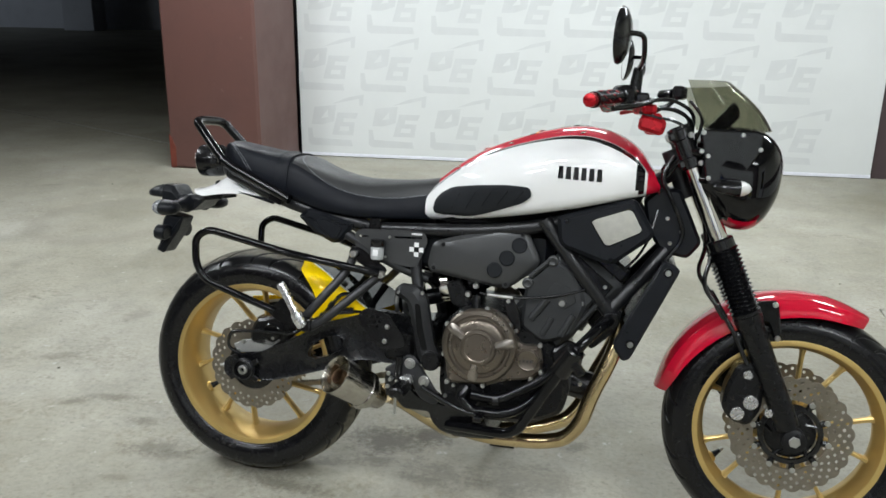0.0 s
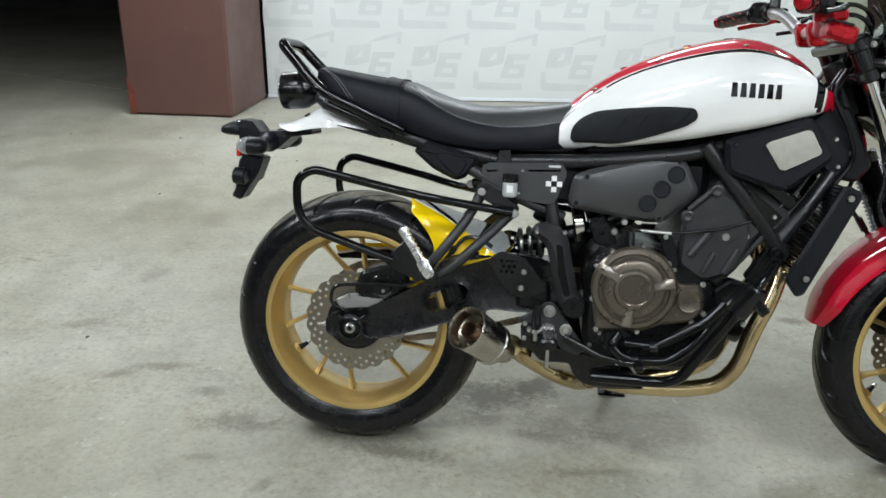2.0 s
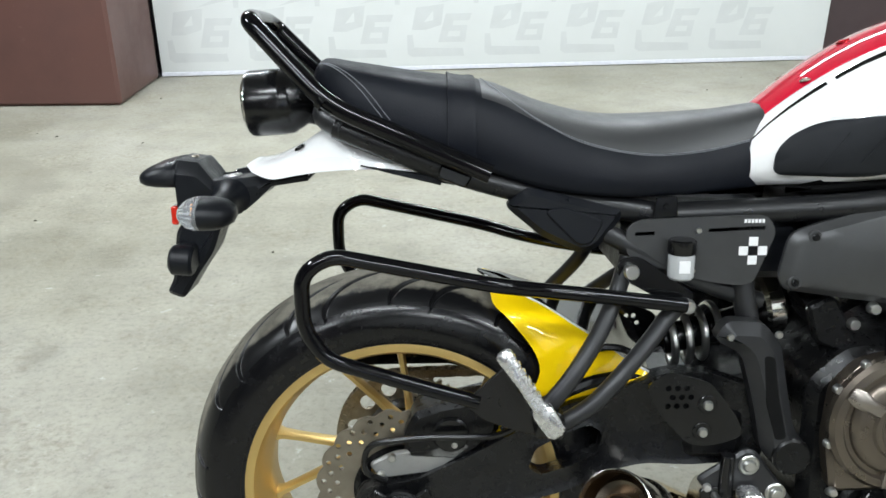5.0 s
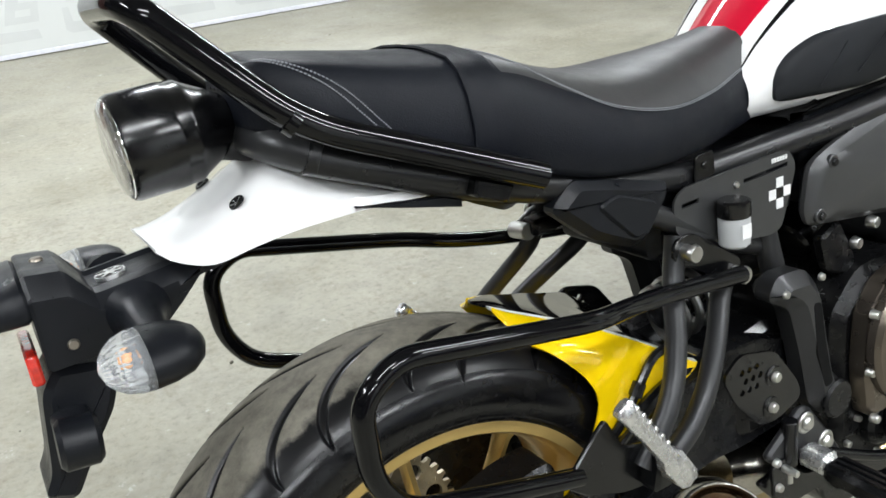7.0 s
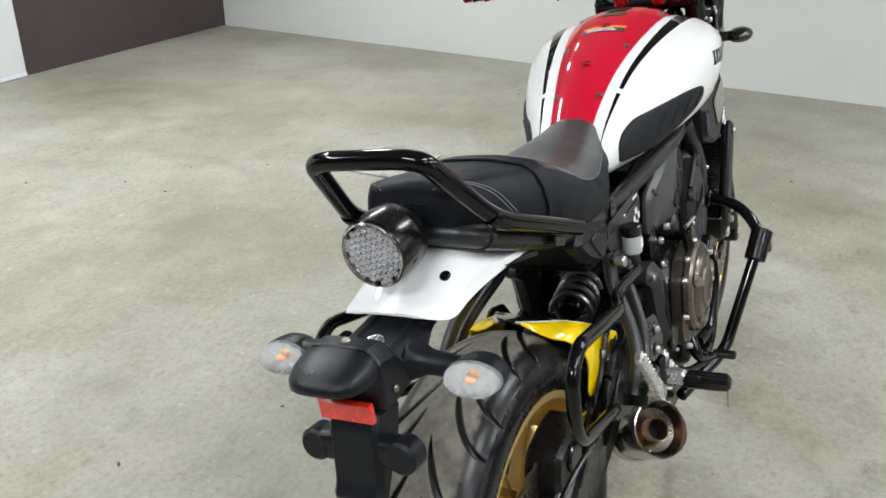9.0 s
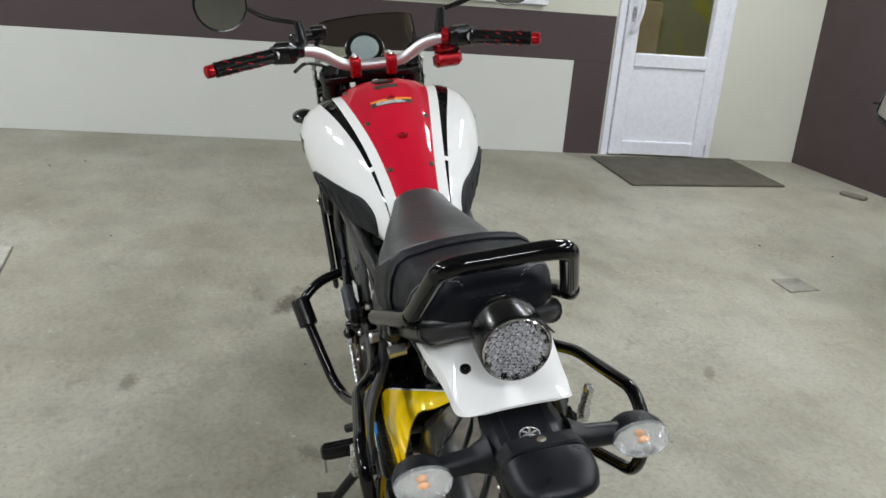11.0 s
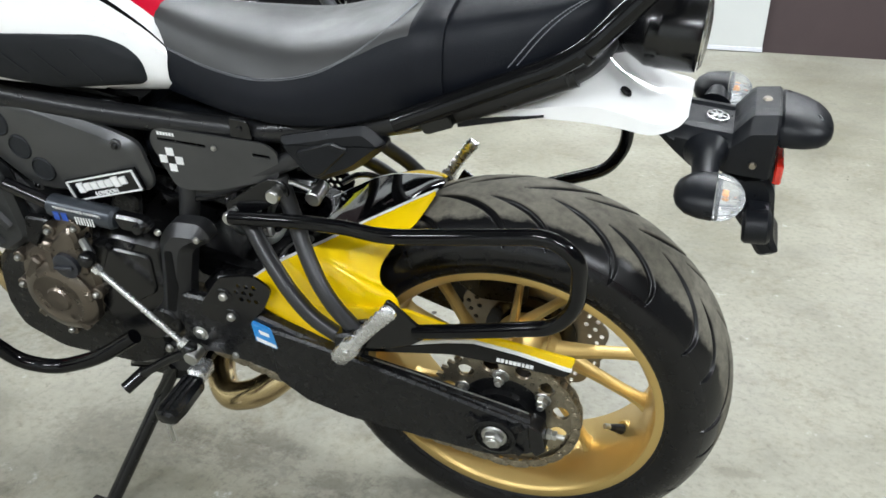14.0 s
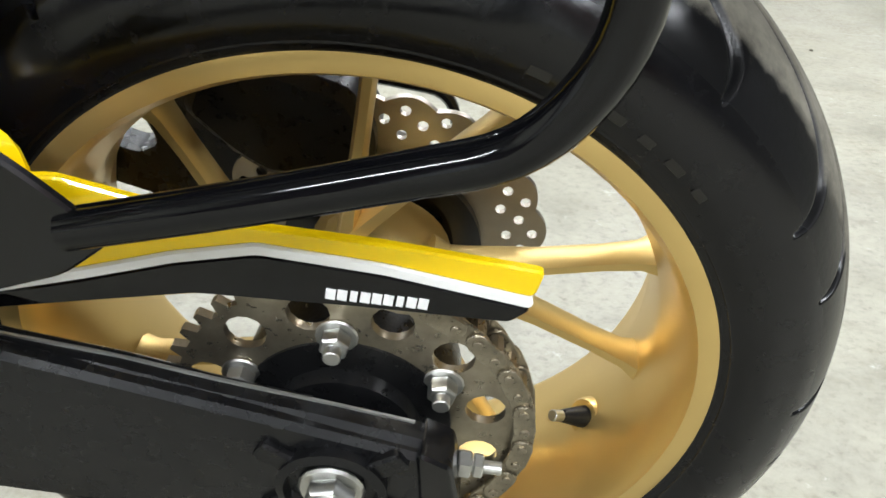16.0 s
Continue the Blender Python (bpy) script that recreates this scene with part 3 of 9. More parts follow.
tagged(finish("gate_rail", bm, stuff("worn steel rail", (0.34, 0.33, 0.29), 0.5, metal=0.3, mottle=0.4, mottle_scale=25)), "worn steel gate rail let into the floor", "rail", kind="structure")


# ---- banners ----
def print_unit(bm, u, z, s, y):
    shapes = [
        ([(0.0, 0.02), (0.0, 0.14), (0.035, 0.14), (0.045, 0.06), (0.36, 0.05), (0.37, 0.0), (0.03, 0.0)], []),
        ([(0.03, 0.17), (0.06, 0.31), (0.24, 0.33), (0.22, 0.20), (0.12, 0.17)], [[(0.11, 0.22), (0.17, 0.29), (0.17, 0.23)]]),
        ([(0.20, 0.09), (0.25, 0.27), (0.42, 0.27), (0.40, 0.225), (0.30, 0.225), (0.295, 0.195), (0.39, 0.195), (0.375, 0.09)], [[(0.26, 0.125), (0.34, 0.125), (0.345, 0.16), (0.27, 0.16)]]),
        ([(0.20, 0.335), (0.33, 0.39), (0.47, 0.42), (0.46, 0.33), (0.43, 0.33), (0.43, 0.385), (0.33, 0.362)], []),
    ]
    for outer, holes in shapes:
        tr = lambda pts: [(u + p[0] * s, z + p[1] * s) for p in pts]
        holed(tr(outer), [tr(h) for h in holes], y, y + 0.0012, bm)


def banner(name, frame_m, length, z1, label, yellow=False):
    e = thing(name, label, "banner", frame_m)
    rows = 4
    seams = [0.0, length * 0.32, length * 0.66, length] if yellow else [0.0, length]
    for a, b in zip(seams, seams[1:]):
        part("sheet", slab([(a + 0.002, 0.03), (b - 0.002, 0.03), (b - 0.002, z1), (a + 0.002, z1)], 0.008, 0.030, 0, 0.002), VINYL, e)
    bm = bmesh.new()
    for r in range(rows):
        z = 0.09 + r * 0.445
        u = 0.06 - (r % 2) * 0.06
        while u + 0.5 < length:
            print_unit(bm, u, z, 1.0, 0.0302)
            u += 0.503
    part("print", bm, PRINT_GREY, e, "pale grey repeated print")
    part("bottom_rail", slab([(0.0, 0.004), (length, 0.004), (length, 0.03), (0.0, 0.03)], 0.008, 0.032, 0, 0.003), PVC, e)
    if yellow:
        prints = [[(0.14, 0.56), (0.18, 0.36), (0.30, 0.28), (0.62, 0.28), (0.64, 0.36), (0.40, 0.40), (0.34, 0.48), (0.36, 0.60), (0.52, 0.74), (0.50, 0.82), (0.28, 0.74)],
                  [(1.45, 0.80), (1.60, 1.00), (2.24, 1.02), (2.20, 0.88), (1.80, 0.86), (1.70, 0.78)],
                  [(2.04, 0.29), (2.16, 0.42), (2.64, 0.40), (2.60, 0.29)]]
        for k in range(3):
            u = 2.41 + k * 0.12
            prints.append([(u, 0.44), (u + 0.08, 0.44), (u + 0.12, 0.62), (u + 0.04, 0.62)])
        for pts in prints:
            part("yellow_print", holed(pts, [], 0.0316, 0.0328), PRINT_YELLOW, e, "large yellow print")
    return e


d = Vector((4.91 - -1.70, 4.92 - 4.37)).normalized()
M_LEFT = Matrix(((d.x, d.y, 0, -1.69), (d.y, -d.x, 0, 4.37), (0, 0, 1, 0), (0, 0, 0, 1)))
banner("wall_banner", M_LEFT, 4.39, 2.2, "white vinyl wall banner with pale grey repeated print")
d = (Vector(RIGHT_B) - Vector(FRONT_A)).normalized()
M_RIGHT = Matrix(((d.x, -d.y, 0, 4.34), (d.y, d.x, 0, -3.40), (0, 0, 1, 0), (0, 0, 0, 1)))
M_RIGHT = M_RIGHT @ Matrix.Translation((1.06, 0, 0)) @ Matrix.Scale(-1, 4, (0, 1, 0))
banner("wall_banner", M_RIGHT, 3.75, 2.2, "white vinyl wall banner with grey and yellow print", yellow=True)


# ---- door ----
def door_leaf():
    e = thing("door_1", "white half-glazed plastic door with a bar handle, closed", "door", WF, kind="structure")
    a, b, h = DOOR_U0 + 0.002, DOOR_U1 - 0.002, DOOR_H - 0.002
    y0, y1 = -0.05, 0.012
    for name, pts in (("frame_jamb", [(a, 0), (a + 0.05, 0), (a + 0.05, h), (a, h)]), ("frame_jamb", [(b - 0.05, 0), (b, 0), (b, h), (b - 0.05, h)]),
                      ("frame_head", [(a + 0.05, h - 0.05), (b - 0.05, h - 0.05), (b - 0.05, h), (a + 0.05, h)])):
        part(name, slab(pts, y0, y1, 0.0, 0.004), PVC, e)
    l, r, t = a + 0.054, b - 0.054, h - 0.054
    s = 0.095
    for name, pts in (("stile", [(l, 0.012), (l + s, 0.012), (l + s, t), (l, t)]), ("stile", [(r - s, 0.012), (r, 0.012), (r, t), (r - s, t)]),
                      ("rail", [(l + s, 0.012), (r - s, 0.012), (r - s, 0.11), (l + s, 0.11)]), ("rail", [(l + s, 0.63), (r - s, 0.63), (r - s, 0.72), (l + s, 0.72)]),
                      ("rail", [(l + s, t - s), (r - s, t - s), (r - s, t), (l + s, t)])):
        part(name, slab(pts, y0 + 0.004, y1 + 0.016, 0.0, 0.006), PVC, e)
    part("panel", slab([(l + s - 0.004, 0.106), (r - s + 0.004, 0.106), (r - s + 0.004, 0.634), (l + s - 0.004, 0.634)], -0.02, 0.010, 0.0, 0.004), PVC, e)
    pane = part("pane", slab([(l + s - 0.004, 0.716), (r - s + 0.004, 0.716), (r - s + 0.004, t - s + 0.004), (l + s - 0.004, t - s + 0.004)], -0.02, -0.008, 0.0, 0.001), glass("door glass", (0.95, 0.95, 0.93), 0.0), e, "clear glass pane")
    pane.visible_shadow = False
    hx = r - 0.045
    part("handle", tube([(hx, y1 + 0.016, 0.86), (hx, 0.075, 0.87), (hx - 0.03, 0.09, 1.0), (hx - 0.03, 0.09, 1.25), (hx, 0.075, 1.36), (hx, y1 + 0.016, 1.37)], 0.015, 12, 0.05), PVC, e, "white bar handle")
    part("hinge", rod((l - 0.004, 0.03, 0.10), (l - 0.004, 0.03, 0.20), 0.012), PVC, e)
    part("hinge", rod((l - 0.004, 0.03, 1.75), (l - 0.004, 0.03, 1.85), 0.012), PVC, e)
    part("lock_plate", slab([(hx - 0.015, 0.93), (hx + 0.015, 0.93), (hx + 0.015, 1.03), (hx - 0.015, 1.03)], y1 + 0.015, y1 + 0.02, 0.004, 0.001), ALU, e)
    return e


door_leaf()
# the room behind the glass
wall_slab("wall_office_back", (6.6, -4.4), (6.8, 0.6), 0.1, 0, CEIL, painted_wall("olive office wall", (0.30, 0.30, 0.06)), "olive wall of the room behind the door")
wall_slab("wall_office_side", (4.7, -4.4), (6.6, -4.4), 0.1, 0, CEIL, WALL_CREAM, "side wall of the room behind the door")
wall_slab("wall_office_left", (6.8, 0.6), (4.9, 0.6), 0.1, 0, CEIL, WALL_CREAM, "side wall of the room behind the door")
bm = block(pose(6.2, -2.2, 0.5, 0, 0, 4), (0.6, 1.5, 1.0), 0.01)
tagged(finish("counter", bm, stuff("pale wood laminate", (0.55, 0.45, 0.26), 0.4)), "pale laminate counter behind the door glass", "counter")
# added lamp without a fitting, brightens the room behind the glass
area_lamp("lamp_light", pose(5.7, -2.0, 2.7), 0.8, 0.2, 14, (1.0, 0.97, 0.9))

# ---- things on the floor ----
bm = slab([(3.60, -1.80), (4.33, -1.80), (4.36, -2.90), (3.63, -2.89)], 0.0, 0.012, 0.01, 0.004, plane="xy")
tagged(finish("door_mat", bm, RUBBER_MAT), "worn dark olive door mat on the concrete", "mat")
bm = slab([(2.075, 1.803), (2.085, 1.425), (2.462, 1.455), (2.457, 1.853)], 0.0, 0.012, 0.004, 0.003, plane="xy")
tagged(finish("floor_slab", bm, TILE_WHITE), "dirty white square slab lying on the floor", "slab")
bm = slab([(2.06, -1.80), (2.07, -1.94), (1.93, -1.96), (1.91, -1.80)], 0.0, 0.006, 0.003, 0.002, plane="xy")
tagged(finish("drain_cover", bm, PLATE_STEEL), "small dull steel drain cover in the floor", "drain cover")
bm = block(pose(3.42, -3.24, 0.012, 4, 0, 28), (0.16, 0.06, 0.024), 0.006)
tagged(finish("wood_scrap", bm, stuff("grey wood", (0.16, 0.14, 0.11), 0.8)), "small grey wood scrap by the wall", "scrap")
rnd = random.Random(5)
bm = bmesh.new()
for k in range(90):
    cx, cy, s = rnd.uniform(-3, 4.2), rnd.uniform(-3.2, 4.2), rnd.uniform(0.002, 0.006)
    if abs(cy) < 0.3 and -0.5 < cx < 1.9:
        continue
    bmesh.ops.create_icosphere(bm, subdivisions=1, radius=s, matrix=pose(cx, cy, s * 0.5, 0, 0, rnd.uniform(0, 360)) @ Matrix.Diagonal((1.4, 1, 0.6, 1)))
tagged(finish("floor_grit", bm, stuff("dark grit", (0.10, 0.09, 0.07), 0.9)), "scattered dark grit on the concrete", "grit", kind="stuff")

# ---- ceiling lamps ----
lamp = thing("ceiling_light", "long white ceiling light fitting", "ceiling light", pose(*LAMP_SPOTS[0][:2], CEIL), group="ceiling lights")
part("body", block(pose(0, 0, -0.04), (1.3, 0.26, 0.08), 0.01), PVC, lamp)
part("diffuser", block(pose(0, 0, -0.095), (1.24, 0.22, 0.03), 0.008), LAMP_GLOW, lamp, "glowing white diffuser")
for lx, ly, turn in LAMP_SPOTS[1:]:
    copy_thing(lamp, pose(lx, ly, CEIL, 0, 0, turn))


# ---- the parked roadster; its own axes: x ahead, y to its left, z up its leaning middle ----
LEAN = 10.25
bike = thing("motorcycle", "white and red naked roadster motorcycle leaning on its side stand", "motorcycle", pose(0, 0, 0.0015, -LEAN))
RA, FA = Vector((0, 0, 0.315)), Vector((1.405, 0, 0.300))


def both(fn):
    for s in (-1, 1):
        fn(s)


def bolt(p, axis, r=0.007, h=0.006, parent=None, material=None):
    p, a = Vector(p), Vector(axis).normalized()
    r = r * 0.88
    bm = rod(p, p + a * h, r, r * 0.82, 14)
    f = frame_of(a)
    rings = [[p + a * d + f @ Vector((q * math.cos(k), q * math.sin(k), 0)) for k in np.linspace(0, 2 * math.pi, 6, endpoint=False)] for d, q in ((h + 0.0002, r * 0.5), (h - 0.0025, r * 0.48))]
    ring_faces(bm, rings)
    return part("bolt", bm, material or BOLT_STEEL, parent or bike)


def tyre_mesh(name, centre, prof, pitch_n, per, grooves, half, parent, label, tread):
    """A tyre turned from its section, with long curved grooves cut into the tread on both sides."""
    sec = smooth_curve(prof, per)
    r = np.array([q[0] for q in sec])
    y = np.array([q[1] for q in sec])
    dr, dy = np.gradient(r), np.gradient(y)
    ln = np.hypot(dr, dy)
    nr, ny = dy / ln, -dr / ln
    if nr[len(nr) // 2] < 0:
        nr, ny = -nr, -ny
    top = r.max()
    mid = int(np.argmax(r))
    arc = np.r_[0, np.cumsum(np.hypot(np.diff(r), np.diff(y)))]
    arc = arc - arc[mid]
    edge = np.interp(half * 0.999, np.abs(y[mid:mid + per * 5]), arc[mid:mid + per * 5])
    pitch = 2 * np.pi * top / grooves * 2
    u = np.arange(pitch_n) / pitch_n * pitch
    depth = np.zeros((pitch_n, len(y)))
    q = np.linspace(0, 1, 130)
    for kind, (lo, hi, sweep, w) in enumerate(((0.06, 0.86, 0.115, 0.0046), (0.16, 0.80, 0.095, 0.0042))):
        gu = sweep * (1 - (1 - q) ** 2.1)
        gv = edge * (lo + (hi - lo) * q ** 1.1)
        wide = w * np.clip(np.minimum(q * 5, (1 - q) * 3.5), 0.05, 1) ** 0.6
        for side in (-1, 1):
            for rep in range(-3, 4):
                off = (rep + 0.5 * kind + (0.25 if side > 0 else 0)) * pitch
                best = np.full(depth.shape, -1.0)
                for a, b, ww in zip(gu, gv, wide):
                    d = np.hypot(u[:, None] - off - a, arc[None, :] - side * b)
                    best = np.maximum(best, ww - d)
                s = np.clip(best / 0.0030 + 0.5, 0, 1)
                depth = np.maximum(depth, s * s * (3 - 2 * s) * 0.0055)
    reps = grooves // 2
    n = pitch_n * reps
    depth = np.tile(depth, (reps, 1))
    th = np.arange(n) / n * 2 * np.pi
    T, Y = np.meshgrid(th, y, indexing="ij")
    rad = r[None, :] - depth * nr
    yy = Y - depth * ny
    co = np.stack([centre[0] + rad * np.cos(T), centre[1] + yy, centre[2] + rad * np.sin(T)], -1).reshape(-1, 3)
    m = len(y)
    idx = np.arange(n * m).reshape(n, m)
    nx = np.roll(idx, -1, 0)
    quads = np.stack([idx[:, :-1], idx[:, 1:], nx[:, 1:], nx[:, :-1]], -1).reshape(-1, 4)
    me = bpy.data.meshes.new(name)
    me.from_pydata(co.tolist(), [], quads.tolist())
    me.materials.append(RUBBER)
    me.materials.append(tread)
    midy = (np.abs(y[:-1]) + np.abs(y[1:])) / 2 / half
    inner = np.broadcast_to((midy < 0.90)[None, :], (n, m - 1))
    me.polygons.foreach_set("material_index", inner.reshape(-1).astype(np.int32))
    me.polygons.foreach_set("use_smooth", np.ones(len(quads), bool))
    # height mask that darkens the grooves in the tread's colour
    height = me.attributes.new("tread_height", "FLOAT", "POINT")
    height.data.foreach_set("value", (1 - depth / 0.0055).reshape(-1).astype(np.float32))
    me.update()
    ob = new(name, me)
    ob.parent = parent
    ob["label"] = label
    return ob


def wheel(name, c, prof_half, spokes, phase, swept):
    h = prof_half
    prof = [(0.230, -h), (0.230, -h + 0.007), (0.222, -h + 0.010), (0.2145, -h + 0.028), (0.204, -h + 0.050 if h > 0.06 else -0.012), (0.204, h - 0.050 if h > 0.06 else 0.012),
            (0.2145, h - 0.028), (0.222, h - 0.010), (0.230, h - 0.007), (0.230, h), (0.2265, h + 0.0018), (0.2145, h + 0.0005), (0.2128, h - 0.003), (0.2098, h - 0.007), (0.2065, h - 0.032), (0.199, h - 0.050 if h > 0.06 else 0.010),
            (0.199, -h + 0.050 if h > 0.06 else -0.010), (0.2065, -h + 0.032), (0.2098, -h + 0.007), (0.2128, -h + 0.003), (0.2145, -h - 0.0005), (0.2265, -h - 0.0018)]
    rim = part(name, lathe(prof, c, (0, 1, 0), 96, closed=True), GOLD, bike, "gold painted cast wheel rim")
    hub = lathe([(0.020, -0.062), (0.040, -0.060), (0.054, -0.050), (0.048, -0.022), (0.046, 0.02), (0.054, 0.048), (0.044, 0.060), (0.020, 0.062)], c, (0, 1, 0), 32)
    part("hub", hub, GOLD, rim)
    for s in (-1, 1):
        # swept spokes that fork from one root, or a plain pair
        r0, a0, a1 = ((0.045, -38, -14) if s < 0 else (0.055, -42, 15)) if swept else (0.040, 4 * s, 15 * s)
        p0 = Vector((r0 * math.cos(radians(a0)), r0 * math.sin(radians(a0))))
        p1 = Vector((0.2005 * math.cos(radians(a1)), 0.2005 * math.sin(radians(a1))))
        span, lean = (p1 - p0).length, math.atan2(p1.y - p0.y, p1.x - p0.x)
        bm = bmesh.new()
        rings = []
        for q, w, t in ((0.0, 0.0095, 0.022), (0.2, 0.0070, 0.017), (0.5, 0.0054, 0.0120), (0.78, 0.0050, 0.0115), (0.93, 0.0056, 0.0130), (1.0, 0.0085, 0.018)):
            rings.append([Vector((q * span, t * b, w * a)) for a, b in ((-1, -0.55), (-0.55, -1), (0.55, -1), (1, -0.55), (1, 0.55), (0.55, 1), (-0.55, 1), (-1, 0.55))])
        ring_faces(bm, rings)
        first = part("spoke", bm, GOLD, rim, angle=50)
        for k in range(spokes // 2):
            ob = first if k == 0 else new("spoke", first.data)
            ob.parent = rim
            turn = Matrix.Rotation(-radians(phase + 72 * k), 4, "Y")
            ob.matrix_local = Matrix.Translation(c) @ turn @ Matrix.Translation((p0.x, 0, p0.y)) @ Matrix.Rotation(-lean, 4, "Y")
    va = radians(212)
    p = Vector(c) + Vector((math.cos(va) * 0.197, 0.006, math.sin(va) * 0.197))
    inw = -Vector((math.cos(va), -0.5, math.sin(va))).normalized()
    valve = part("valve", rod(p + inw * 0.020, p + inw * 0.036, 0.0045), BOLT_STEEL, rim, "steel tyre valve")
    part("valve_foot", lathe([(0.0, 0.026), (0.0048, 0.026), (0.0062, 0.018), (0.0085, 0.004), (0.0090, -0.004)], p, inw, 18), PLASTIC, valve, "black rubber valve foot")
    part("valve_boss", lathe([(0.0092, 0.001), (0.0135, 0.0012), (0.0150, -0.001), (0.0165, -0.010)], p, inw, 24), GOLD, valve)
    return rim


def wave_disc(name, c, r_out, r_in, y, material, parent, label, waves=20, rows=((0.86, 0.0), (0.93, 0.5), (0.77, 0.5)), per=24, hole=0.0042, amp=0.050):
    outer = [(c[0] + r_out * (1 + amp * (abs(math.sin(waves * a / 2)) - 0.6)) * math.cos(a), c[2] + r_out * (1 + amp * (abs(math.sin(waves * a / 2)) - 0.6)) * math.sin(a)) for a in np.linspace(0, 2 * math.pi, waves * 12, endpoint=False)]
    holes = [circle(c[0], c[2], r_in, 48)]
    for fr, ph in rows:
        for k in range(per):
            a = 2 * math.pi * (k + ph) / per
            holes.append(circle(c[0] + r_out * fr * math.cos(a), c[2] + r_out * fr * math.sin(a), hole, 8))
    return part(name, holed(outer, holes, y - 0.0025, y + 0.0025), material, parent, label)


# ---- rear wheel ----
rear = wheel("rear_wheel", RA, 0.078, 10, 105, True)
P_REAR = [(0.2215, -0.072), (0.2265, -0.0795), (0.245, -0.0885), (0.262, -0.0895), (0.280, -0.083), (0.2955, -0.068), (0.3075, -0.045), (0.3138, -0.020), (0.315, 0.0),
          (0.3138, 0.020), (0.3075, 0.045), (0.2955, 0.068), (0.280, 0.083), (0.262, 0.0895), (0.245, 0.0885), (0.2265, 0.0795), (0.2215, 0.072)]
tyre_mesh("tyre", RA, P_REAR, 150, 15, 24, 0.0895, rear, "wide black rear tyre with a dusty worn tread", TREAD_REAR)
for s in (-1, 1):
    bm = lathe([(0.2305, s * 0.0795), (0.2325, s * 0.0838), (0.2345, s * 0.0838), (0.2365, s * 0.0850)], RA, (0, 1, 0), 96)
    part("bead_line", bm, RUBBER, rear)
# raised maker's mark on the sidewall, as plain bars
MARK = stuff("raised rubber print", (0.0070, 0.0060, 0.0042), 0.42, spec=0.45)
for s in (-1, 1):
    for a0 in (112, 232, 352):
        for k in range(6):
            m = Matrix.Translation(RA) @ Matrix.Rotation(-radians(a0 + k * 5.0), 4, "Y") @ pose(0.2500, s * 0.0888, 0)
            part("sidewall_mark", block(m, (0.014, 0.0009, 0.009 if k % 2 else 0.012), 0.0004), MARK, rear)

disc = wave_disc("brake_disc", RA, 0.1235, 0.071, -0.070, STEEL, rear, "wavy drilled steel brake disc")
part("disc_carrier", holed(circle(0, 0.315, 0.076, 40), [circle(0.044 * math.cos(k * 1.2566), 0.315 + 0.044 * math.sin(k * 1.2566), 0.010, 12) for k in range(5)], -0.066, -0.058), SATIN_BLACK, rear)

# sprocket with teeth and round windows, on the other side
NT = 43
outer = []
for k in range(NT):
    a = 2 * math.pi * k / NT
    for da, r in ((-0.045, 0.1045), (-0.018, 0.1125), (0.018, 0.1125), (0.045, 0.1045)):
        outer.append((r * math.cos(a + da), 0.315 + r * math.sin(a + da)))
windows = [circle(0.086 * math.cos(radians(93 + 30 + 60 * k + d)), 0.315 + 0.086 * math.sin(radians(93 + 30 + 60 * k + d)), 0.0125, 14) for k in range(6) for d in (-14, 14)]
spr = part("sprocket", holed(outer, [circle(0, 0.315, 0.062, 40)] + windows, 0.105, 0.111), SPROCKET, bike, "worn rear sprocket with round windows")
part("carrier", lathe([(0.030, 0.06), (0.068, 0.062), (0.070, 0.088), (0.064, 0.1125), (0.046, 0.115), (0.044, 0.124), (0.028, 0.127), (0.014, 0.127)], RA, (0, 1, 0), 48), CAST_BLACK, spr, "black sprocket carrier")
for k in range(6):
    a = radians(87 + 60 * k)
    p = Vector((0.0690 * math.cos(a), 0.111, 0.315 + 0.0690 * math.sin(a)))
    bm = rod(p, p + Vector((0, 0.002, 0)), 0.0125)
    rod(p + Vector((0, 0.002, 0)), p + Vector((0, 0.012, 0)), 0.0092, 0.0088, n=6, bm=bm)
    rod(p + Vector((0, 0.012, 0)), p + Vector((0, 0.019, 0)), 0.0052, bm=bm)
    part("nut", bm, BOLT_STEEL, spr)

# chain: a loop of side-plate pairs and rollers round both sprockets
FS, FR = Vector((0.585, 0, 0.400)), 0.040


def chain_line():
    r1, r2 = 0.1086, FR
    d = Vector((FS.x - RA.x, FS.z - RA.z))
    base = math.atan2(d.y, d.x)
    off = math.acos((r1 - r2) / d.length)
    a_top, a_bot = base + off, base - off
    pts = []
    for a in np.linspace(a_top, a_bot + 2 * math.pi, 160):
        pts.append((RA.x + r1 * math.cos(a), RA.z + r1 * math.sin(a)))
    lo0 = np.array(pts[-1])
    lo1 = np.array((FS.x + r2 * math.cos(a_bot), FS.z + r2 * math.sin(a_bot)))
    for t in np.linspace(0, 1, 90)[1:]:
        sag = 0.016 * math.sin(math.pi * t)
        pts.append(tuple(lo0 + (lo1 - lo0) * t - np.array((0, sag))))
    for a in np.linspace(a_bot, a_top, 60)[1:] if a_top > a_bot else []:
        pts.append((FS.x + r2 * math.cos(a), FS.z + r2 * math.sin(a)))
    up0, up1 = np.array(pts[-1]), np.array(pts[0])
    for t in np.linspace(0, 1, 90)[1:]:
        pts.append(tuple(up0 + (up1 - up0) * t))
    return np.array(pts)


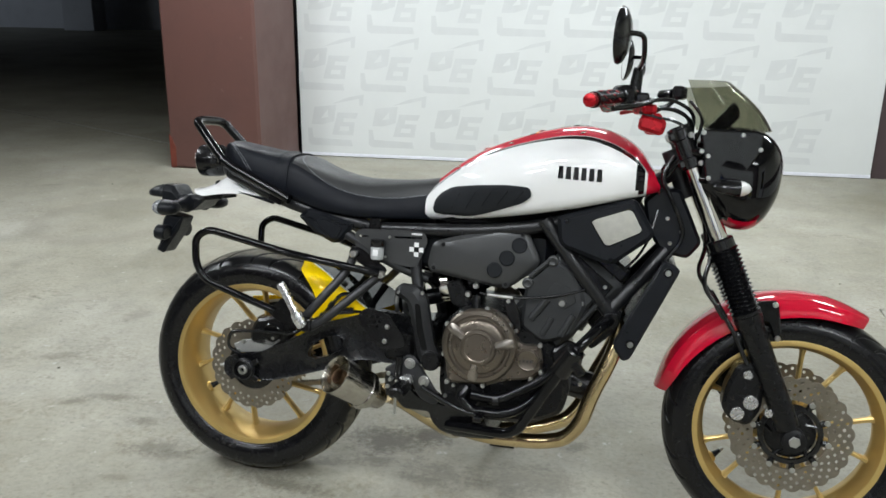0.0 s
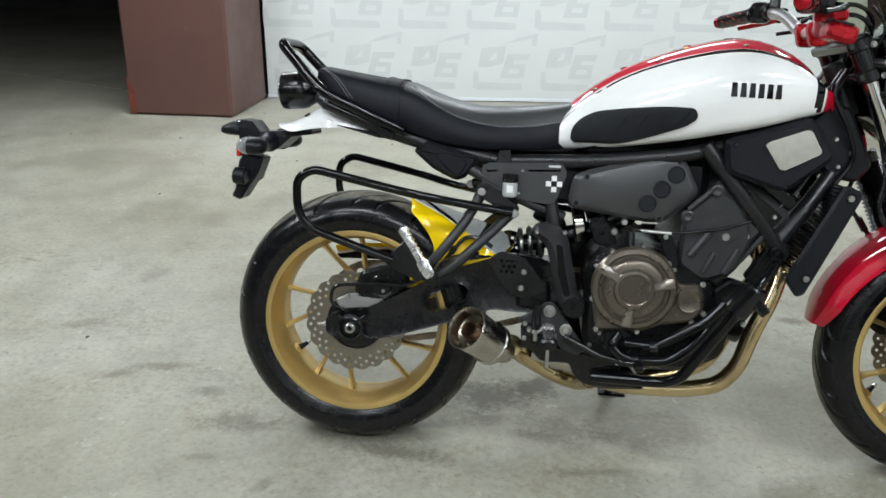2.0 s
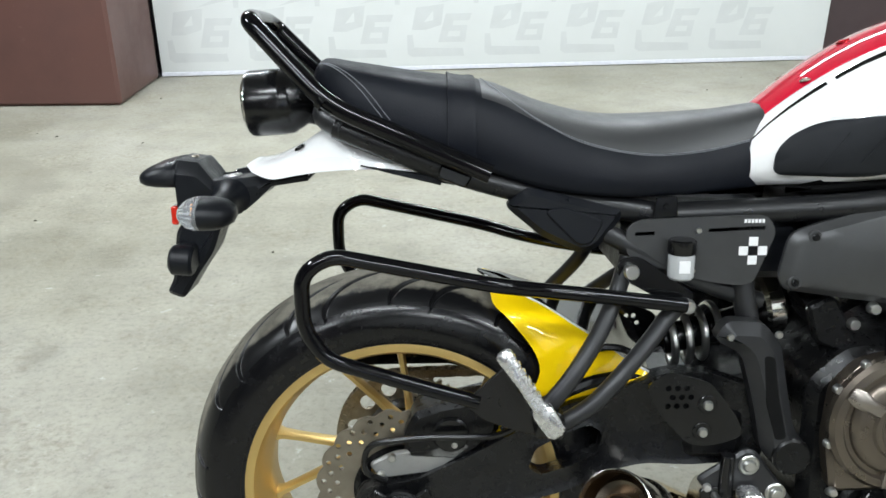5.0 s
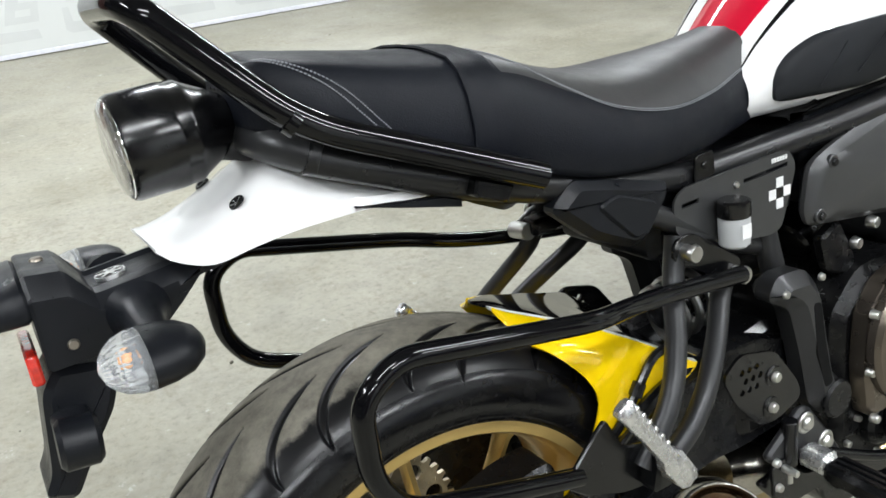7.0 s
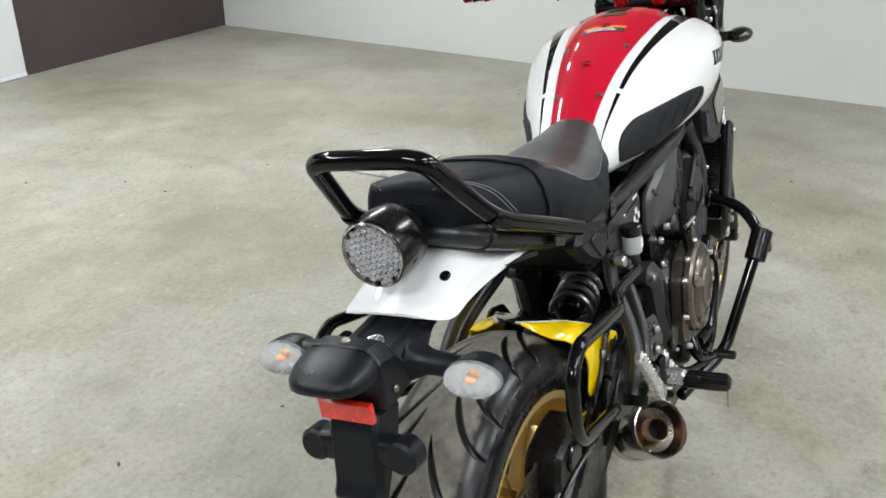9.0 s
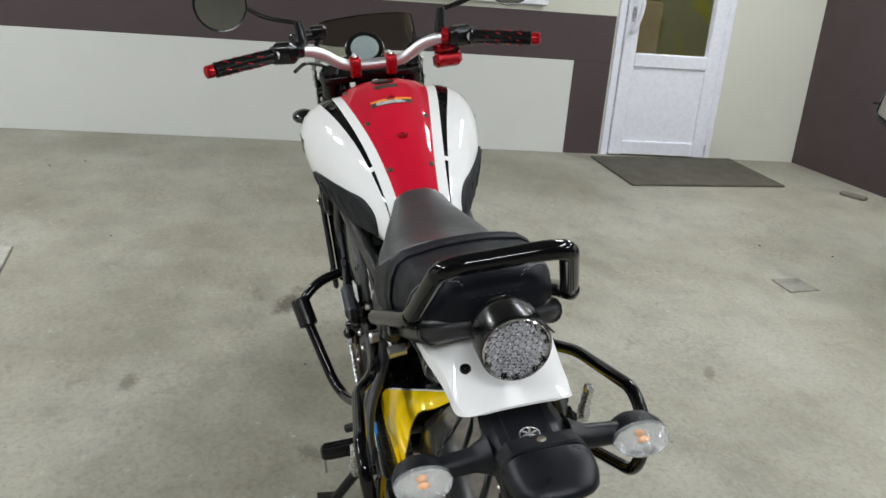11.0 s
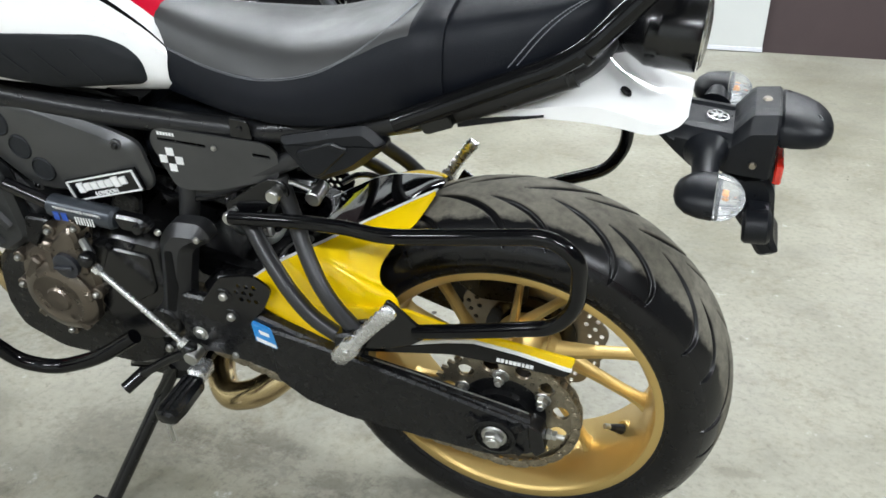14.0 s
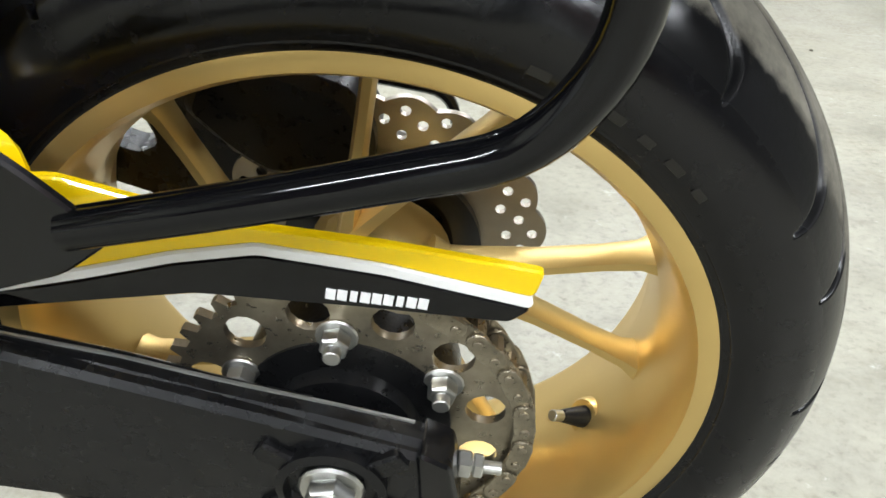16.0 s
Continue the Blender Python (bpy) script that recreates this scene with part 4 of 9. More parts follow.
def link_mesh(wide):
    bm = bmesh.new()
    y = 0.0088 if wide else 0.0066
    for s in (-1, 1):
        pts = [(0.008 + 0.0068 * math.cos(a), 0.0068 * math.sin(a)) for a in np.linspace(-1.7, 1.7, 6)] + [(-0.008 - 0.0068 * math.cos(a), -0.0068 * math.sin(a)) for a in np.linspace(-1.7, 1.7, 6)]
        slab(pts, s * y, s * (y + 0.0022), 0, 0.0005, bm)
    if wide:
        for x in (-0.008, 0.008):
            rod((x, -0.0125, 0), (x, 0.0125, 0), 0.0030, n=8, bm=bm)
    else:
        for x in (-0.008, 0.008):
            rod((x, -0.0066, 0), (x, 0.0066, 0), 0.0050, n=8, bm=bm)
    return bm


line = chain_line()
seg = np.r_[0, np.cumsum(np.hypot(*np.diff(line, axis=0).T))]
count = int(round(seg[-1] / 0.015875 / 2)) * 2
chain = part("chain", lathe([(0.030, 0.103), (0.040, 0.103), (0.040, 0.113), (0.030, 0.113)], FS, (0, 1, 0), 24, closed=True), SPROCKET, bike, "oily drive chain")
meshes = {}
for k in range(count):
    q = (k + 0.5) / count * seg[-1]
    x, z = np.interp(q, seg, line[:, 0]), np.interp(q, seg, line[:, 1])
    x2, z2 = np.interp((q + 0.004) % seg[-1], seg, line[:, 0]), np.interp((q + 0.004) % seg[-1], seg, line[:, 1])
    w = k % 2
    if w not in meshes:
        ob = part("chain_link", link_mesh(w), CHAIN_STEEL, chain)
        meshes[w] = ob.data
    else:
        ob = new("chain_link", meshes[w])
        ob.parent = chain
    ob.matrix_local = Matrix.Translation((x, 0.108, z)) @ Matrix.Rotation(-math.atan2(z2 - z, x2 - x), 4, "Y")

# ---- swingarm ----
ARM_R = [(0.50, 0.480), (0.42, 0.510), (0.365, 0.511), (0.328, 0.500), (0.279, 0.482), (0.224, 0.465), (0.163, 0.428), (0.09, 0.388), (0.022, 0.356), (-0.050, 0.344), (-0.064, 0.330), (-0.064, 0.300), (-0.052, 0.286), (0.005, 0.283), (0.08, 0.290), (0.149, 0.311), (0.234, 0.338), (0.289, 0.366), (0.334, 0.378), (0.40, 0.374), (0.50, 0.38)]
ARM_HOLE = [(0.176, 0.371), (0.187, 0.401), (0.225, 0.422), (0.258, 0.436), (0.279, 0.424), (0.271, 0.394), (0.233, 0.374), (0.194, 0.361)]
rounded_xz = lambda pts, q: [(p.x, p.z) for p in fillet([(a, 0, b) for a, b in pts], q, 4, closed=True)]
abm = holed(rounded_xz(ARM_R, 0.02), [rounded_xz(ARM_HOLE, 0.008)], -0.118, -0.090)
abm.normal_update()
for wide, deep in ((0.008, 0.0035), (0.009, 0.0018), (0.010, 0.0007)):
    bmesh.ops.inset_region(abm, faces=[f for f in abm.faces if f.calc_center_median().y < -0.117 and abs(f.normal.y) > 0.97], thickness=wide, depth=deep, use_even_offset=False)
    abm.normal_update()
arm = part("swingarm", abm, ARM_COAT, bike, "black cast swingarm, arched on one side")
ease = arm.modifiers.new("eased edge", "BEVEL")
ease.width, ease.segments, ease.limit_method, ease.angle_limit = 0.010, 4, "ANGLE", radians(50)
bm = slab([(0.50, 0.465), (0.40, 0.462), (0.33, 0.440), (0.25, 0.411), (0.194, 0.3985), (0.115, 0.3845), (0.066, 0.3715), (0.0, 0.358), (-0.053, 0.3455), (-0.068, 0.333), (-0.070, 0.302), (-0.052, 0.287), (0.051, 0.268), (0.12, 0.272), (0.189, 0.277), (0.235, 0.281), (0.302, 0.299), (0.351, 0.335), (0.50, 0.37)], 0.133, 0.1525, 0.008, 0.004)
part("left_arm", bm, ARM_COAT, arm)
bm = slab([(0.345, 0.432), (0.262, 0.417), (0.178, 0.3985), (0.109, 0.3815), (0.035, 0.3635), (-0.0665, 0.338), (-0.069, 0.302), (-0.050, 0.284), (0.0, 0.266), (0.050, 0.266), (0.120, 0.271), (0.189, 0.275), (0.235, 0.279), (0.300, 0.296), (0.345, 0.330)], 0.145, 0.1585, 0.006, 0.0035, crown=0.001)
part("arm_face", bm, ARM_COAT, arm)
part("end_cap", slab([(-0.050, 0.347), (-0.067, 0.338), (-0.0735, 0.300), (-0.060, 0.284), (-0.050, 0.300), (-0.047, 0.343)], 0.131, 0.161, 0.004, 0.002), SATIN_BLACK, arm)
seam = [(0.185, 0.142, 0.3972), (0.115, 0.141, 0.3848), (0.066, 0.140, 0.3718), (0.0, 0.139, 0.3583), (-0.044, 0.138, 0.3478)]
part("weld_seam", tube(seam, 0.0013, 6, 0.02), BOLT_STEEL, arm, "thin bare metal seam")
bm = block(pose(0.43, 0, 0.42), (0.10, 0.25, 0.09), 0.02)
part("cross_tube", bm, CAST_BLACK, arm)
part("axle", rod((0, -0.128, 0.315), (0, 0.162, 0.315), 0.012), BOLT_STEEL, arm, "steel axle")
for s, yb in ((-1, -0.124), (1, 0.156)):
    bm = lathe([(0.024, 0), (0.031, 0.001), (0.032, 0.010), (0.027, 0.012), (0.025, 0.006), (0.0, 0.006)], (0, yb, 0.315), (0, s, 0), 28)
    part("axle_boss", bm, CAST_BLACK, arm)
    if s < 0:
        part("axle_ring", lathe([(0.022, 0.004), (0.028, 0.005), (0.029, 0.014), (0.025, 0.016), (0.022, 0.012)], (0, yb, 0.315), (0, s, 0), 32, closed=True), SATIN_BLACK, arm)
        part("axle_nut", lathe([(0.0065, 0.004), (0.0125, 0.004), (0.0125, 0.015), (0.0105, 0.017), (0.0065, 0.017)], (0, yb, 0.315), (0, s, 0), 24, closed=True), BOLT_STEEL, arm)
        part("axle_bore", rod((0, yb + s * 0.005, 0.315), (0, yb + s * 0.008, 0.315), 0.0068), RECESS_SHADE, arm)
    else:
        bm = rod((0, yb + s * 0.006, 0.315), (0, yb + s * 0.010, 0.315), 0.0195)
        rod((0, yb + s * 0.010, 0.315), (0, yb + s * 0.020, 0.315), 0.0150, 0.0145, n=6, bm=bm)
        rod((0, yb + s * 0.020, 0.315), (0, yb + s * 0.024, 0.315), 0.008, bm=bm)
        part("axle_nut", bm, BOLT_STEEL, arm)
    for a in (35, 145, 215, 325):
        v = Vector((math.cos(radians(a)), 0, math.sin(radians(a))))
        bm = block(Matrix.Translation(Vector((0, yb + s * 0.004, 0.315)) + v * 0.036) @ Matrix.Rotation(-radians(a), 4, "Y"), (0.026, 0.008, 0.014), 0.003)
        part("boss_rib", bm, CAST_BLACK, arm)
    xe = -0.066 if s > 0 else -0.052
    bm = rod((xe - 0.030, yb - s * 0.018, 0.312), (xe + 0.02, yb - s * 0.018, 0.316), 0.004)
    rod((xe - 0.004, yb - s * 0.018, 0.3145), (xe - 0.012, yb - s * 0.018, 0.314), 0.0085, n=6, bm=bm)
    rod((xe - 0.013, yb - s * 0.018, 0.314), (xe - 0.019, yb - s * 0.018, 0.3135), 0.0075, n=6, bm=bm)
    part("chain_adjuster", bm, BOLT_STEEL, arm, "steel adjuster bolt")
bm = slab([(0.369, 0.441), (0.336, 0.429), (0.332, 0.395), (0.367, 0.405)], 0.1530, 0.1590, 0.004, 0.0003)
st = part("sticker", bm, BLUE_STICKER, arm, "small blue and white sticker")
bm = slab([(0.365, 0.414), (0.334, 0.404), (0.333, 0.397), (0.364, 0.406)], 0.1590, 0.1596, 0.0, 0.0002)
part("sticker_band", bm, WHITE_PRINT, st)
bm = slab([(0.359, 0.429), (0.342, 0.424), (0.342, 0.417), (0.357, 0.421)], 0.1590, 0.1596, 0.002, 0.0002)
part("sticker_mark", bm, WHITE_PRINT, st)

# rear brake: caliper over the disc
bm = slab([(0.004, 0.415), (0.020, 0.450), (0.075, 0.466), (0.122, 0.470), (0.140, 0.425), (0.110, 0.394), (0.082, 0.375), (0.006, 0.380)], -0.048, -0.108, 0.010, 0.008)
cal = part("rear_caliper", bm, CAST_BLACK, bike, "black rear brake caliper")
part("piston_cap", rod((0.070, -0.106, 0.420), (0.070, -0.114, 0.420), 0.026), SATIN_BLACK, cal)
bm = slab([(-0.03, 0.352), (0.05, 0.362), (0.10, 0.40), (0.085, 0.418), (0.05, 0.40), (-0.01, 0.392), (-0.045, 0.375)], -0.098, -0.108, 0.008, 0.003)
part("caliper_bracket", bm, CAST_GREY, cal, "dull cast caliper bracket")
for p in ((0.075, 0.405), (-0.012, 0.386), (-0.028, 0.360)):
    bolt((p[0], -0.108, p[1]), (0, -1, 0), 0.007, 0.006, cal)
part("brake_hose", tube([(-0.02, -0.112, 0.352), (-0.052, -0.122, 0.37), (-0.045, -0.125, 0.415), (0.03, -0.126, 0.424), (0.14, -0.13, 0.425), (0.20, -0.125, 0.47), (0.27, -0.115, 0.50), (0.34, -0.10, 0.50)], 0.0045, 8, 0.03), SATIN_BLACK, cal, "black rubber hose")
part("hose_sleeve", tube([(0.215, -0.123, 0.482), (0.255, -0.118, 0.498), (0.30, -0.11, 0.503)], 0.009, 8, 0.02), SATIN_BLACK, cal)

# ---- hugger and chain guard ----
def thick(ob, t, off=0.0):
    md = ob.modifiers.new("thickness", "SOLIDIFY")
    md.thickness, md.offset = t, off
    return ob


def ruled(top, low, across, swell):
    """A skin between two edges, swelling by swell(along, across) in between."""
    bm = bmesh.new()
    rows = []
    for i, (p, q) in enumerate(zip(top, low)):
        u = i / (len(top) - 1)
        rows.append([bm.verts.new(Vector(p).lerp(Vector(q), k / across) + swell(u, k / across)) for k in range(across + 1)])
    for r0, r1 in zip(rows, rows[1:]):
        for k in range(across):
            bm.faces.new((r0[k], r0[k + 1], r1[k + 1], r1[k]))
    return bm


def drawn(points, steps=4):
    return [Vector(p) for p in smooth_curve([np.array(p) for p in points], steps)]


# the stripe on each side, and the lower edge of each flank
STRIPE_L = drawn([(0.120, 0.021, 0.619), (0.148, 0.038, 0.610), (0.178, 0.053, 0.597), (0.205, 0.066, 0.5855), (0.240, 0.085, 0.570), (0.271, 0.099, 0.556), (0.286, 0.106, 0.550), (0.302, 0.114, 0.543), (0.318, 0.121, 0.536), (0.340, 0.126, 0.523), (0.376, 0.130, 0.494)])
EDGE_L = drawn([(0.120, 0.023, 0.6165), (0.128, 0.042, 0.603), (0.136, 0.064, 0.592), (0.149, 0.087, 0.583), (0.176, 0.101, 0.542), (0.1745, 0.110, 0.513), (0.148, 0.122, 0.501), (0.150, 0.127, 0.455), (0.205, 0.128, 0.424), (0.268, 0.1285, 0.393), (0.346, 0.129, 0.440)])
STRIPE_R = drawn([(0.1235, -0.020, 0.619), (0.148, -0.037, 0.609), (0.176, -0.052, 0.598), (0.208, -0.068, 0.5845), (0.240, -0.085, 0.567), (0.268, -0.092, 0.551), (0.297, -0.097, 0.532), (0.326, -0.100, 0.512), (0.345, -0.101, 0.501)])
EDGE_R = drawn([(0.1245, -0.022, 0.616), (0.129, -0.044, 0.602), (0.132, -0.066, 0.592), (0.152, -0.088, 0.577), (0.182, -0.100, 0.541), (0.193, -0.101, 0.508), (0.184, -0.101, 0.462), (0.255, -0.101, 0.462), (0.325, -0.101, 0.490)])


def flank(side):
    def swell(u, v):
        bow = 4 * v * (1 - v)
        return Vector((0, side * 0.008 * bow * min(1, 3 * u), 0.003 * bow * (1 - u)))
    return swell


hug = thick(part("hugger", ruled(STRIPE_L, EDGE_L, 6, flank(1)), PAINT_YELLOW, bike, "yellow and gloss black rear hugger", angle=80), 0.003)
thick(part("side_skirt", ruled(STRIPE_R, EDGE_R, 6, flank(-1)), PAINT_YELLOW, hug, angle=80), 0.003)
inner = []
for stripe in (STRIPE_L, STRIPE_R):
    part_way = [p + Vector((-0.002, -math.copysign(0.0065, p.y), 0.0026)) for p in stripe]
    thick(part("pinstripe", ruled(stripe, part_way, 1, lambda u, v: Vector()), PAINT_WHITE, hug, "thin white stripe"), 0.003)
    inner.append([part_way[round(i * (len(part_way) - 1) / 32)] for i in range(33)])
thick(part("centre_band", ruled(inner[0], inner[1], 10, lambda u, v: Vector((-0.008 * (1 - u) ** 6, 0, 0.004 - 0.008 * u)) * (4 * v * (1 - v)) ** 0.8), PAINT_BLACK, hug, "gloss black centre band", angle=80), 0.003)
# chain guard running back over the chain
def guard_strip(lo, hi, y, t, mat, label=""):
    pts = [(x, z) for x, z in lo] + [(x, z) for x, z in reversed(hi)]
    return part("chain_guard", slab(pts, y, y + t, 0.004, 0.0012), mat, hug, label)


TOPY = [(0.300, 0.470), (0.172, 0.492), (0.128, 0.496), (0.049, 0.477), (-0.026, 0.472), (-0.068, 0.467), (-0.104, 0.463)]
MIDY = [(0.300, 0.402), (0.200, 0.420), (0.128, 0.441), (0.078, 0.457), (0.036, 0.4665), (-0.027, 0.460), (-0.100, 0.446)]
MIDW = [(x, z - 0.0075) for x, z in MIDY]
LOWB = [(0.300, 0.386), (0.183, 0.407), (0.120, 0.420), (0.070, 0.430), (-0.014, 0.430), (-0.090, 0.428)]
guard_strip(MIDY, TOPY, 0.130, 0.006, PAINT_YELLOW, "yellow upper edge of the chain guard")
guard_strip(MIDW, MIDY, 0.130, 0.0065, PAINT_WHITE, "thin white stripe")
guard_strip(LOWB, MIDW, 0.130, 0.006, PAINT_BLACK, "gloss black chain guard")
for k in range(9):
    w = 0.0036 if k in (2, 6) else 0.0050
    part("decal_bar", block(Matrix.Translation((0.0005 - k * 0.0058, 0.1365, 0.4385 - k * 0.0002)) @ Matrix.Rotation(radians(-8), 4, "Y"), (w, 0.0008, 0.0068), 0.0002), WHITE_PRINT, hug)
part("hose_run", tube([(0.330, -0.112, 0.525), (0.300, -0.112, 0.546), (0.265, -0.112, 0.546), (0.240, -0.112, 0.514), (0.213, -0.112, 0.479), (0.172, -0.112, 0.455), (0.14, -0.115, 0.428)], 0.0052, 8, 0.025), SATIN_BLACK, hug, "black brake hose clipped to the hugger")
part("hose_clip", rod((0.243, -0.112, 0.520), (0.234, -0.112, 0.506), 0.0078), SATIN_BLACK, hug)
part("lower_tab", slab([(0.120, 0.415), (0.19, 0.415), (0.186, 0.435), (0.13, 0.445)], -0.092, -0.096, 0.004, 0.001), PAINT_YELLOW, hug)

# ---- frame ----
frm = part("frame", tube([(0.335, -0.092, 0.722), (0.60, -0.112, 0.735), (0.80, -0.135, 0.765), (0.98, -0.09, 0.845), (1.075, -0.03, 0.905)], 0.017, 12, 0.08), FRAME_BLACK, bike, "satin black tubular steel frame")
part("rail", tube([(0.335, 0.092, 0.722), (0.60, 0.112, 0.735), (0.80, 0.135, 0.765), (0.98, 0.09, 0.845), (1.075, 0.03, 0.905)], 0.017, 12, 0.08), FRAME_BLACK, frm)


def frame_side(s):
    part("down_tube", tube([(0.785, s * 0.137, 0.78), (0.87, s * 0.142, 0.675), (0.962, s * 0.125, 0.560)], 0.0185, 12, 0.05), FRAME_BLACK, frm)
    part("brace_tube", tube([(0.955, s * 0.125, 0.570), (1.02, s * 0.10, 0.650), (1.075, s * 0.06, 0.72)], 0.018, 12, 0.05), FRAME_BLACK, frm)
    part("subframe_rail", tube([(0.34, s * 0.095, 0.725), (0.20, s * 0.100, 0.750), (0.10, s * 0.100, 0.775), (0.0, s * 0.094, 0.812), (-0.075, s * 0.082, 0.842)], 0.0165, 12, 0.06), FRAME_BLACK, frm)
    part("seat_strut", tube([(0.49, s * 0.085, 0.60), (0.40, s * 0.105, 0.635), (0.27, s * 0.108, 0.705)], 0.013, 10, 0.05), MATTE_GREY, frm)
    part("mid_post", tube([(0.455, s * 0.085, 0.72), (0.46, s * 0.10, 0.63), (0.47, s * 0.105, 0.58)], 0.015, 10, 0.04), MATTE_GREY, frm)
    part("tab", slab([(0.333, 0.722), (0.365, 0.724), (0.363, 0.752), (0.336, 0.750)], s * 0.112, s * 0.116, 0.004, 0.001), SATIN_BLACK, frm)
    bolt((0.349, s * 0.116, 0.738), (0, s, 0), 0.005, 0.002, frm, SATIN_BLACK)
    # plastic joint shroud between seat rail and frame
    bm = slab([(0.140, 0.742), (0.170, 0.766), (0.205, 0.758), (0.292, 0.735), (0.290, 0.722), (0.262, 0.684), (0.240, 0.677), (0.187, 0.702)], s * 0.094, s * 0.126, 0.010, 0.009)
    sh = part("frame_shroud", bm, PLASTIC, bike, "black moulded frame shroud")
    bm = slab([(0.190, 0.735), (0.215, 0.742), (0.268, 0.722), (0.252, 0.692), (0.235, 0.690)], s * 0.124, s * 0.1295, 0.008, 0.004)
    part("shroud_facet", bm, PLASTIC, sh)
    # pivot plate with its vertical slot
    bm = slab([(0.430, 0.592), (0.478, 0.588), (0.503, 0.558), (0.517, 0.491), (0.530, 0.436), (0.552, 0.412), (0.542, 0.385), (0.514, 0.378), (0.488, 0.405), (0.471, 0.481), (0.452, 0.545), (0.414, 0.566)], s * 0.105, s * 0.156, 0.012, 0.015)
    pv = part("pivot_plate", bm, MATTE_GREY, frm, "cast dark grey pivot plate")
    # not cut in: a flush strip coloured as the slot's shade
    bm = slab([(0.476, 0.548), (0.490, 0.546), (0.500, 0.490), (0.515, 0.430), (0.500, 0.428), (0.484, 0.480)], s * 0.150, s * 0.1565, 0.006, 0.0005)
    part("slot", bm, RECESS_SHADE, pv)
    part("pivot_cap", rod((0.524, s * 0.150, 0.404), (0.524, s * 0.160, 0.404), 0.026), CAST_BLACK, pv)
    for x, z in ((0.432, 0.572), (0.494, 0.575)):
        bolt((x, s * 0.151, z), (0, s, 0), 0.006, 0.005, pv)
    # drilled heel guard
    holes = [circle(0.385 + 0.012 * i + 0.006 * (j % 2), 0.478 + 0.0125 * j, 0.0042, 8) for j in range(3) for i in range(-1, 2)]
    bm = holed([(p.x, p.z) for p in fillet([(0.325, 0, 0.506), (0.353, 0, 0.526), (0.410, 0, 0.511), (0.450, 0, 0.458), (0.458, 0, 0.434), (0.416, 0, 0.420), (0.384, 0, 0.423), (0.344, 0, 0.468)], 0.012, 3, closed=True)], [[(x - 0.018, z) for x, z in h] for h in holes], s * 0.150, s * 0.154)
    hg = part("heel_guard", bm, SATIN_BLACK, bike, "drilled black heel guard")
    for x, z in ((0.407, 0.480), (0.402, 0.442)):
        part("washer", rod((x, s * 0.153, z), (x, s * 0.156, z), 0.013), SATIN_BLACK, hg)
        bolt((x, s * 0.156, z), (0, s, 0), 0.008, 0.006, hg)
    # footrest hanger
    bm = slab([(0.400, 0.368), (0.465, 0.412), (0.480, 0.408), (0.522, 0.353), (0.555, 0.305), (0.540, 0.285), (0.500, 0.300), (0.470, 0.350), (0.418, 0.349)], s * 0.138, s * 0.150, 0.010, 0.004)
    hang = part("footrest_hanger", bm, MATTE_GREY, bike, "dark grey footrest hanger")
    for x, z in ((0.470, 0.390), (0.509, 0.348)):
        part("washer", rod((x, s * 0.149, z), (x, s * 0.153, z), 0.0145), BOLT_STEEL, hang)
        bolt((x, s * 0.153, z), (0, s, 0), 0.0105, 0.005, hang)
    bolt((0.415, s * 0.150, 0.358), (0, s, 0), 0.007, 0.006, hang)
    # folding footrest
    px, pz = (0.468, 0.345) if s < 0 else (0.474, 0.322)
    part("hinge_block", block(Matrix.Translation((px, s * 0.170, pz + 0.005)), (0.030, 0.040, 0.026), 0.006), ALU, hang, "silver footrest hinge")
    rings = []
    for t, w, h in ((0.0, 0.015, 0.011), (0.1, 0.0195, 0.013), (0.7, 0.0205, 0.013), (0.95, 0.018, 0.012), (1.0, 0.012, 0.008)):
        yy = s * (0.188 + 0.085 * t)
        rings.append([Vector((px + w * a, yy, pz + h * b)) for a, b in ((-1, -0.5), (-0.6, -1), (0.6, -1), (1, -0.5), (1, 0.5), (0.6, 1), (-0.6, 1), (-1, 0.5))])
    bm = bmesh.new()
    ring_faces(bm, rings)
    for k in range(3):
        block(Matrix.Translation((px - 0.010 + 0.010 * k, s * 0.230, pz + 0.0135)), (0.006, 0.070, 0.003), 0.001, bm)
    part("footrest", bm, SATIN_BLACK, hang, "black rubber footrest")
    part("feeler", tube([(px, s * 0.268, pz - 0.010), (px, s * 0.268, pz - 0.05)], 0.0035, 8, 0), BOLT_STEEL, hang, "steel feeler peg")


both(frame_side)
part("tail_loop", tube([(-0.060, -0.086, 0.838), (-0.090, -0.066, 0.852), (-0.098, 0, 0.858), (-0.090, 0.066, 0.852), (-0.060, 0.086, 0.838)], 0.0175, 12, 0.04), MATTE_GREY, frm, "tubular tail loop")
part("head_tube", rod((1.070, 0, 0.965), (1.120, 0, 0.85), 0.023), MATTE_GREY, frm)

# ---- pannier rails and passenger rests ----


